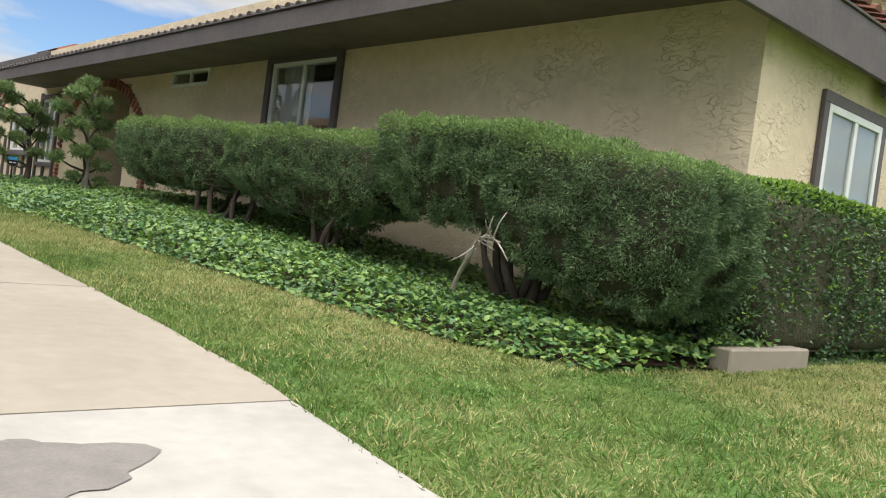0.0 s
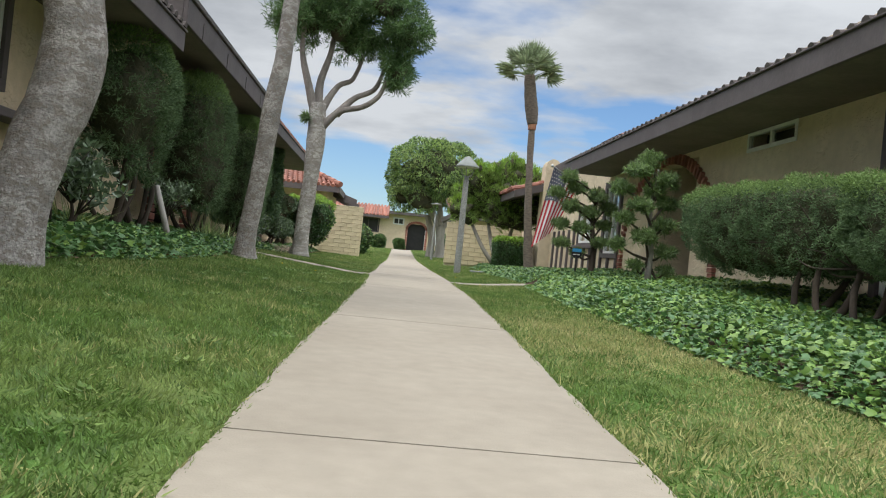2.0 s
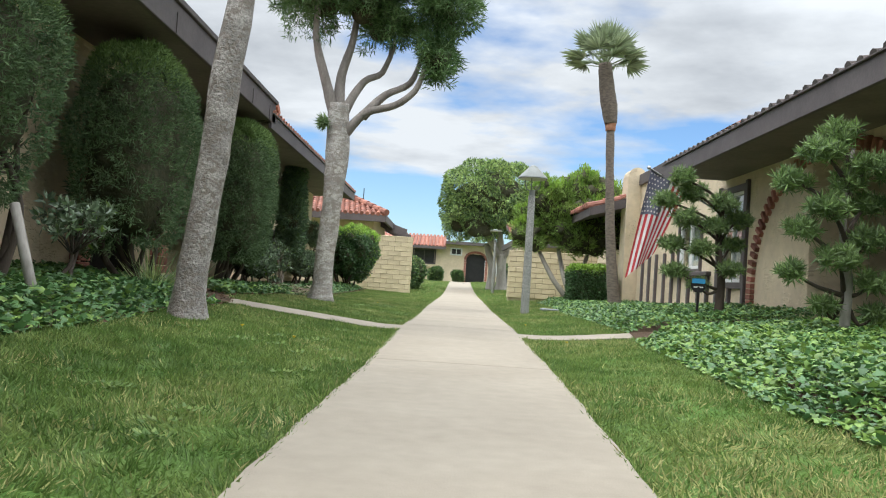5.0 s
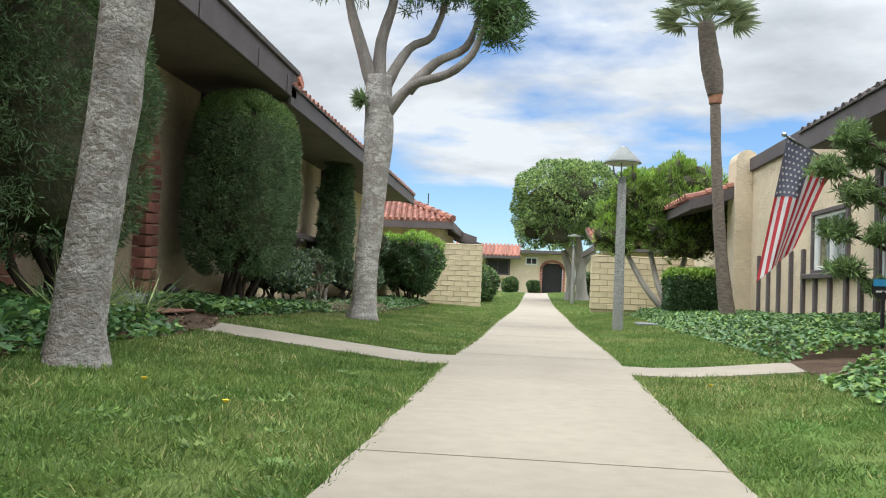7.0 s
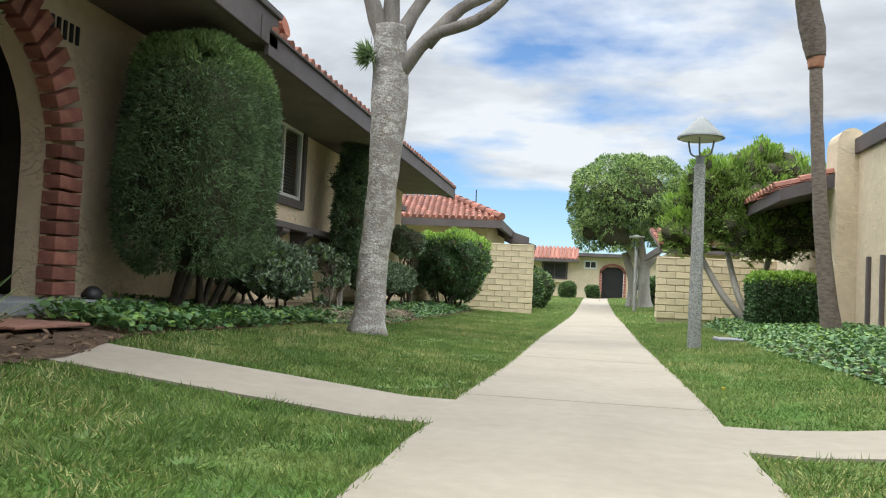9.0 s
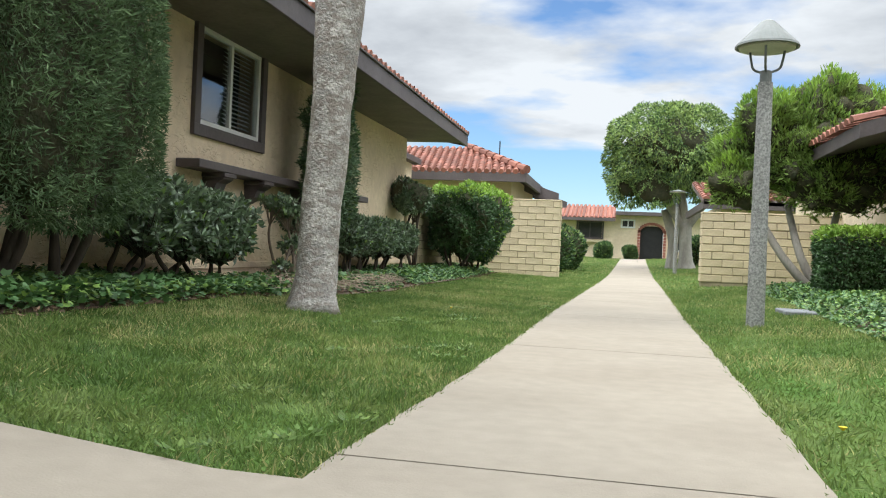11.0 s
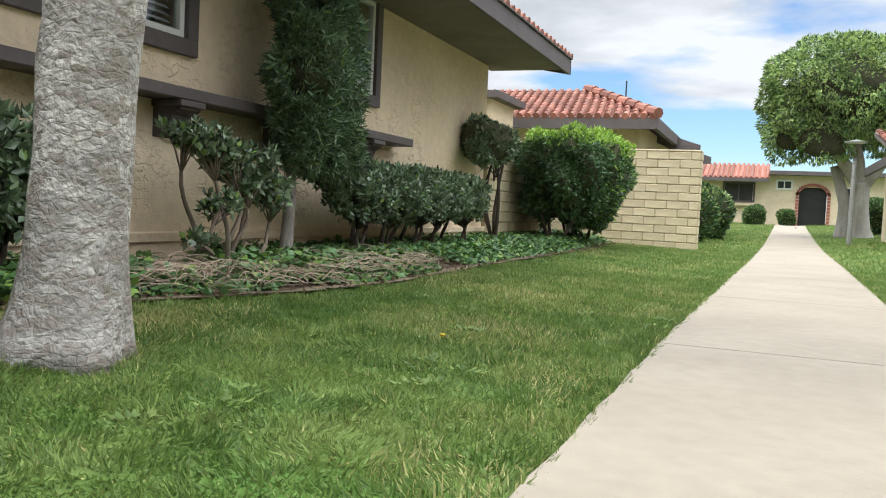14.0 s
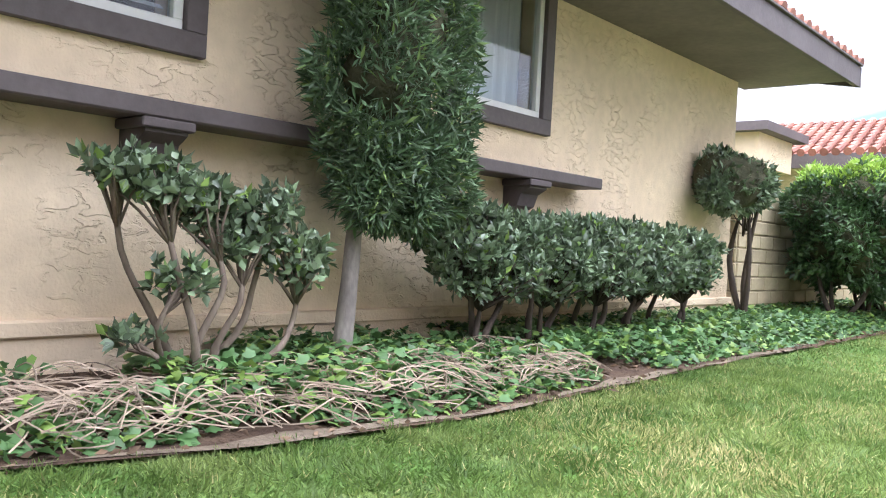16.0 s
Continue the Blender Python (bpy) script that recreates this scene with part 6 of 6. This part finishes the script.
# shrubs beside the far lawn
for k, (x, y, r) in enumerate(((-0.1, 36.5, 0.75), (0.1, 39.5, 0.8), (-0.3, 43, 0.8), (1.2, 58, 0.5), (2.6, 60.5, 0.45), (5.2, 47, 0.6), (5.6, 52, 0.7))):
    z = height(x, y)
    b = tagged(empty("bush", x, y, z), "rounded green bush beside the distant lawn", "bush")
    foliage("foliage", (x, y, z + r * 0.8), (r, r, r * 0.95), 2.4, 3500, 0.11, 0.06, [BOX, FICUS], b, 150 + k, amp=0.15, freq=2, mix2=0.2)
    v, f = tube([(x, y, z - 0.05), (x, y, z + r * 0.5)], [0.06, 0.05], 7)
    make("stem", v, f, WOOD, b)
    settle(b)

# small dark ornament on the porch step
bm = bmesh.new()
bmesh.ops.create_uvsphere(bm, u_segments=14, v_segments=10, radius=0.075, matrix=Matrix.Translation((-1.62, 15.72, 0.372)) @ Matrix.Diagonal((1, 1.1, 1.0, 1)))
for q in bm.verts:
    q.co += Vector((lump(q.co, 30, 0.012, 2), lump(q.co, 30, 0.012, 5), 0))
tagged(part("garden_ornament", bm, BLACK, smooth=True), "small dark rounded ornament on the porch step", "ornament")
# yellow dandelion heads and bits of leaf in the lawn
rng = random.Random(31)
for k, (x, y) in enumerate(((0.35, 11.0), (0.75, 10.8), (2.85, 12.6), (0.62, 19.4), (2.75, 15.3))):
    z = height(x, y)
    d = tagged(empty("dandelion", x, y, z), "single yellow dandelion flower in the grass", "flower")
    v, f = tube([(0, 0, -0.01), (0.004, 0, 0.035)], [0.0025, 0.002], 5)
    make("stem", v, f, GRASS, d)
    bm = bmesh.new()
    bmesh.ops.create_cone(bm, segments=10, radius1=0.004, radius2=0.014, depth=0.012, cap_ends=True, matrix=pose(0.004, 0, 0.041))
    part("flower_head", bm, DANDY, d)

# ---------------- ivy, litter and grass ----------------


def fast_scatter(n, y0, y1, lo, hi, rng):
    ys = np.linspace(y0, y1, 400)
    wd = np.array([max(0.0, hi(y) - lo(y)) for y in ys])
    cdf = np.cumsum(wd)
    cdf /= cdf[-1]
    y = np.interp(rng.random(n), cdf, ys)
    a = np.interp(y, ys, [lo(v) for v in ys])
    b = np.interp(y, ys, [hi(v) for v in ys])
    return a + (b - a) * rng.random(n), y


HX = np.linspace(-8, 14, 111)
HY = np.linspace(-8, 66, 371)
HG = np.array([[height(a, b) for a in HX] for b in HY])


def heights(x, y):
    u, v = (x + 8) / 0.2, (y + 8) / 0.2
    i, j = np.clip(u.astype(int), 0, 109), np.clip(v.astype(int), 0, 369)
    fu, fv = u - i, v - j
    return (HG[j, i] * (1 - fu) + HG[j, i + 1] * fu) * (1 - fv) + (HG[j + 1, i] * (1 - fu) + HG[j + 1, i + 1] * fu) * fv


def ivy_leaves(name, x, y, z, rng, size, parent, young):
    """Five-cornered ivy leaves, each tilted its own way."""
    n = len(x)
    out = np.array([(0, 0), (0.42, 0.12), (0.55, 0.55), (0.22, 0.62), (0, 1.0), (-0.22, 0.62), (-0.55, 0.55), (-0.42, 0.12)])
    ang = rng.uniform(0, 2 * np.pi, n)
    nor = rng.normal(size=(n, 3)) * 0.42 + np.array([0, 0, 1.0])
    nor /= np.linalg.norm(nor, axis=1, keepdims=True)
    ax = np.stack([np.cos(ang), np.sin(ang), np.zeros(n)], 1)
    ax -= nor * np.sum(ax * nor, 1, keepdims=True)
    ax /= np.linalg.norm(ax, axis=1, keepdims=True)
    sd = np.cross(nor, ax)
    s = size * rng.uniform(0.55, 1.3, n)
    v = np.stack([x, y, z], 1)[:, None, :] + (sd[:, None, :] * out[None, :, :1] + ax[:, None, :] * out[None, :, 1:]) * s[:, None, None]
    v -= nor[:, None, :] * (np.abs(out[None, :, :1]) * 0.25 * s[:, None, None])
    me = bpy.data.meshes.new(name)
    me.vertices.add(n * 8)
    me.vertices.foreach_set("co", v.astype(np.float32).ravel())
    tri = np.array([0, 1, 4, 1, 2, 3, 1, 3, 4, 0, 4, 7, 7, 4, 5, 7, 5, 6])
    me.loops.add(n * 18)
    me.loops.foreach_set("vertex_index", ((np.arange(n) * 8)[:, None] + tri).astype(np.int32).ravel())
    me.polygons.add(n * 6)
    me.polygons.foreach_set("loop_start", np.arange(n * 6, dtype=np.int32) * 3)
    me.materials.append(IVY)
    me.materials.append(IVYB)
    me.polygons.foreach_set("material_index", np.repeat((rng.random(n) < young).astype(np.int32), 6))
    me.update(calc_edges=True)
    ob = new(name, me)
    ob.parent = parent
    return ob


rng = np.random.default_rng(77)
# right bed: thick ivy
x, y = fast_scatter(62000, 1.5, 12.95, lambda v: along(v, BED_R) - 0.05, lambda v: 5.85, rng)
edge = np.array([along(v, BED_R) for v in y])
mound = np.clip((x - edge) / 0.25, 0, 1)
z = heights(x, y) + 0.015 + mound * (0.06 + 0.09 * rng.random(len(x)))
tagged(ivy_leaves("ivy", x, y, z, rng, 0.043, None, 0.48), "dense bright green ivy ground cover along the bed", "ivy", kind="stuff")
x, y = fast_scatter(29000, 14.08, 26.5, lambda v: along(v, BED_R) - 0.03, lambda v: 5.85, rng)
edge = np.array([along(v, BED_R) for v in y])
mound = np.clip((x - edge) / 0.25, 0, 1)
z = heights(x, y) + 0.015 + mound * (0.06 + 0.10 * rng.random(len(x)))
tagged(ivy_leaves("ivy", x, y, z, rng, 0.042, None, 0.3), "green ivy ground cover below the flag and palm", "ivy", kind="stuff")
# left bed
x, y = fast_scatter(20000, 5.5, 13.2, lambda v: -1.9, lambda v: along(v, BED_L) + 0.02, rng)
edge = np.array([along(v, BED_L) for v in y])
z = heights(x, y) + 0.015 + np.clip((edge - x) / 0.25, 0, 1) * (0.04 + 0.10 * rng.random(len(x)))
tagged(ivy_leaves("ivy", x, y, z, rng, 0.05, None, 0.25), "dark green ivy ground cover under the shrubs", "ivy", kind="stuff")
x, y = fast_scatter(6500, 14.75, 19.3, lambda v: -1.9 if v > 16.4 else -1.42, lambda v: along(v, BED_L) + 0.02, rng)
z = heights(x, y) + 0.02 + 0.12 * rng.random(len(x))
tagged(ivy_leaves("ivy", x, y, z, rng, 0.05, None, 0.25), "dark green ivy ground cover along the house", "ivy", kind="stuff")
x, y = fast_scatter(19000, 19.3, 31.5, lambda v: -1.9 if v > 21 else -1.5, lambda v: along(v, BED_L) - 0.08, rng)
keep_ = (np.array([noise.noise(Vector((a * 2.1, b * 1.6, 0.3))) for a, b in zip(x, y)]) > -0.30) | (y > 23.5)
x, y = x[keep_], y[keep_]
edge = np.array([along(v, BED_L) for v in y])
z = heights(x, y) + 0.015 + np.clip((edge - 0.08 - x) / 0.3, 0, 1) * (0.03 + 0.11 * rng.random(len(x)))
tagged(ivy_leaves("ivy", x, y, z, rng, 0.055, None, 0.25), "patchy ivy among dry stems below the windows", "ivy", kind="stuff")

# dry stems in the left bed
n = 850
x, y = fast_scatter(n, 19.3, 22.6, lambda v: along(v, BED_L) - 0.8, lambda v: along(v, BED_L) - 0.12, rng)
z = heights(x, y) + 0.01 + 0.10 * rng.random(n)
ang = rng.uniform(0, 2 * np.pi, n)
dirs = np.stack([np.cos(ang), np.sin(ang), np.zeros(n)], 1)
prp = np.stack([-np.sin(ang), np.cos(ang), np.zeros(n)], 1)
ln = rng.uniform(0.12, 0.42, n)[:, None]
bow, lift = rng.normal(0, 0.05, (n, 1)), rng.uniform(-0.01, 0.07, (n, 1))
rows = []
for q in np.linspace(0, 1, 6):
    c = np.stack([x, y, z], 1) + dirs * ln * (q - 0.5) + prp * bow * (4 * q * (1 - q)) + np.array([0, 0, 1.0]) * lift * (4 * q * (1 - q))
    rows.append(np.stack([c + prp * 0.003, c + np.array([0, 0, 0.004]), c - prp * 0.003], 1))
v = np.stack(rows, 1).reshape(-1, 3)
faces = []
for k in range(n):
    o = k * 18
    for q in range(5):
        a = o + q * 3
        faces += [(a, a + 1, a + 4, a + 3), (a + 1, a + 2, a + 5, a + 4)]
tagged(make("dry_stems", v.tolist(), faces, STRAW), "tangle of dry brown ivy stems on bare soil", "dead stems", kind="stuff")
n = 5000
x, y = fast_scatter(n, 5.5, 31.5, lambda v: -1.85, lambda v: along(v, BED_L) + 0.05, rng)
z = heights(x, y) + 0.012 + 0.01 * rng.random(n)
o = leaf_mesh("leaf_litter", np.stack([x, y, z], 1), rnd_dirs(n, rng) * np.array([1, 1, 0.2]), rnd_dirs(n, rng), 0.05 * rng.uniform(0.5, 1.4, n), 0.02, [LITTER], fold=0.2)
tagged(o, "brown fallen leaves on the soil", "leaf litter", kind="stuff")
# strappy plants near the entry
P, A = [], []
for cx, cy in ((-0.85, 12.6), (-0.75, 13.2), (-0.95, 13.0), (-1.3, 8.9), (4.2, 3.1)):
    k = 70
    P.append(np.repeat(np.array([[cx, cy, height(cx, cy) + 0.03]]), k, 0) + rng.normal(0, 0.05, (k, 3)) * np.array([1, 1, 0]))
    A.append(rnd_dirs(k, rng) * np.array([1, 1, 0.5]) + np.array([0, 0, 0.7]))
P, A = np.concatenate(P), np.concatenate(A)
o = leaf_mesh("strap_plants", P, A, rnd_dirs(len(P), rng), np.where(P[:, 0] > 0, 0.2, 0.46) * rng.uniform(0.5, 1.2, len(P)), np.where(P[:, 0] > 0, 0.008, 0.012), [PINE, STRAP], pick=(rng.random(len(P)) < 0.7).astype(int))
tagged(o, "tufts of long strappy green leaves in the bed", "plant", kind="stuff")


def lawn(name, label, n, y0, y1, lo, hi, length, width, rng, dry=0.12, parched=0.0):
    x, y = fast_scatter(n, y0, y1, lo, hi, rng)
    z = heights(x, y) - 0.012
    pat = np.array([noise.noise(Vector((a * 0.9, b * 0.9, 2.0))) + 0.5 * noise.noise(Vector((a * 3.1, b * 3.1, 5.0))) for a, b in zip(x, y)])
    ax = rnd_dirs(n, rng) * 0.8 + np.array([0, 0, 0.7])
    lean = np.stack([np.array([noise.noise(Vector((a * 5.5, b * 5.5, q))) for a, b in zip(x, y)]) for q in (11.0, 17.0)] + [np.zeros(n)], 1)
    ax += lean * 1.6
    near = parched * np.exp(-np.maximum(0, np.array([along(v, BED_R) for v in y]) - x) / 0.75) * np.clip((9.5 - y) / 4.0, 0.0, 1.0) if parched else 0.0
    pick = (rng.random(n) < np.clip(dry + near + pat * 0.55, 0.02, 0.8)).astype(int)
    lush = np.array([noise.noise(Vector((a * 2.3, b * 2.3, 31.0))) + 0.7 * noise.noise(Vector((a * 6.5, b * 6.5, 37.0))) for a, b in zip(x, y)])
    stripe = np.sin((x - 0.12 * y) * 2 * np.pi / 0.95) * 0.16
    pick[(rng.random(n) < np.clip(0.42 + lush * 1.3 + stripe, 0.03, 0.95)) & (pick == 0)] = 2
    hf = np.array([noise.noise(Vector((a * 7.0, b * 7.0, 9.0))) for a, b in zip(x, y)])
    ln = length * rng.uniform(0.5, 1.3, n) * (1 + 0.3 * pat + 0.7 * np.maximum(hf, -0.6))
    base = np.stack([x, y, z], 1)
    ax /= np.linalg.norm(ax, axis=1, keepdims=True)
    sd = np.cross(ax, rnd_dirs(n, rng))
    sd /= np.linalg.norm(sd, axis=1, keepdims=True) + 1e-9
    v = np.stack([base - sd * width * 0.5, base + sd * width * 0.5, base + ax * ln[:, None]], 1)
    me = bpy.data.meshes.new(name)
    me.vertices.add(n * 3)
    me.vertices.foreach_set("co", v.astype(np.float32).ravel())
    me.loops.add(n * 3)
    me.loops.foreach_set("vertex_index", np.arange(n * 3, dtype=np.int32))
    me.polygons.add(n)
    me.polygons.foreach_set("loop_start", np.arange(n, dtype=np.int32) * 3)
    me.materials.append(GRASS)
    me.materials.append(DRY)
    me.materials.append(LUSH)
    me.polygons.foreach_set("material_index", pick.astype(np.int32))
    me.update(calc_edges=True)
    o = new(name, me)
    return tagged(o, label, "grass", kind="stuff")


EL_ = lambda v: along(v, EDGE_L) + 0.015
ER_ = lambda v: along(v, EDGE_R) - 0.015
lawn("grass", "mown green grass with dry patches beside the walk", 250000, -0.5, 13.50, lambda v: along(v, BED_L) - 0.05, EL_, 0.034, 0.007, rng, 0.0)
lawn("grass", "mown green grass between walk and bed", 250000, 14.30, 24.5, lambda v: along(v, BED_L) - 0.04, EL_, 0.034, 0.007, rng, 0.09)
lawn("grass", "mown green grass stretching to the garden wall", 50000, 24.5, 34, lambda v: along(v, BED_L) - 0.04, EL_, 0.036, 0.008, rng, 0.04)
lawn("grass", "green grass with bleached tan patches beside the ivy", 170000, -0.5, 13.38, ER_, lambda v: along(v, BED_R) + 0.05 if v > 1.45 else 7.5, 0.032, 0.007, rng, 0.07, 0.9)
lawn("grass", "mown green grass round the path lamp", 70000, 14.05, 28, ER_, lambda v: along(v, BED_R) + 0.05, 0.036, 0.007, rng, 0.05)
lawn("grass", "distant mown green grass", 30000, 34, 61, lambda v: -1.5, EL_, 0.06, 0.016, rng, 0.05)
lawn("grass", "distant mown green grass beside the far lamp", 24000, 28, 61, ER_, lambda v: 6.0, 0.06, 0.016, rng, 0.05)

# broad-leaved weeds in the lawn
P, A = [], []
for k in range(170):
    cy = rng.uniform(2.0, 22.0)
    if 13.2 < cy < 14.3:
        continue
    cx = along(cy, EDGE_L) - 0.06 - abs(rng.normal(0, 0.8))
    if cx < along(cy, BED_L) + 0.1 or noise.noise(Vector((cx * 1.3, cy * 1.3, 4.0))) < -0.05:
        continue
    m = 16
    r = rng.uniform(0.01, 0.07, m)
    a = rng.uniform(0, 2 * np.pi, m)
    P.append(np.stack([cx + r * np.cos(a), cy + r * np.sin(a), np.full(m, height(cx, cy) + 0.012)], 1))
    A.append(np.stack([np.cos(a), np.sin(a), rng.uniform(0.2, 0.7, m)], 1))
P, A = np.concatenate(P), np.concatenate(A)
o = leaf_mesh("lawn_weeds", P, A, np.cross(A, np.array([0, 0, 1.0])), 0.03 * rng.uniform(0.6, 1.3, len(P)), 0.018, [LUSH, GRASS], pick=(rng.random(len(P)) < 0.4).astype(int))
tagged(o, "low broad-leaved weeds growing among the grass", "weeds", kind="stuff")

# clumps that the mower missed along the walk's edges
n = 6500
y = rng.uniform(-0.5, 30, n)
side = rng.random(n) < 0.5
x = np.where(side, [along(v, EDGE_L) for v in y], [along(v, EDGE_R) for v in y]) + np.where(side, -1, 1) * np.abs(rng.normal(0.0, 0.025, n))
gap = (y > 13.35) & (y < 14.32)
x, y, side = x[~gap], y[~gap], side[~gap]
n = len(x)
ax = rnd_dirs(n, rng) * 0.7 + np.array([0, 0, 0.6]) + np.stack([np.where(side, 0.35, -0.35), np.zeros(n), np.zeros(n)], 1)
o = leaf_mesh("edge_grass", np.stack([x, y, heights(x, y) - 0.01], 1), ax, rnd_dirs(n, rng), 0.045 * rng.uniform(0.4, 1.3, n), 0.006, [GRASS, DRY], pick=(rng.random(n) < 0.12).astype(int))
tagged(o, "longer grass blades leaning over the walk's edge", "grass", kind="stuff")
for o in scene.objects:
    if o.parent is None and o.name.startswith("juniper_hedge"):
        o["group"] = "clipped junipers beside the right house"
    elif o.parent is None and o.name.startswith("shrub"):
        o["group"] = "shrubs below the left windows"
    elif o.parent is None and o.name.startswith("path_lamp"):
        o["group"] = "path lamps"
    elif o.parent is None and o.name.startswith("dandelion"):
        o["group"] = "dandelions"
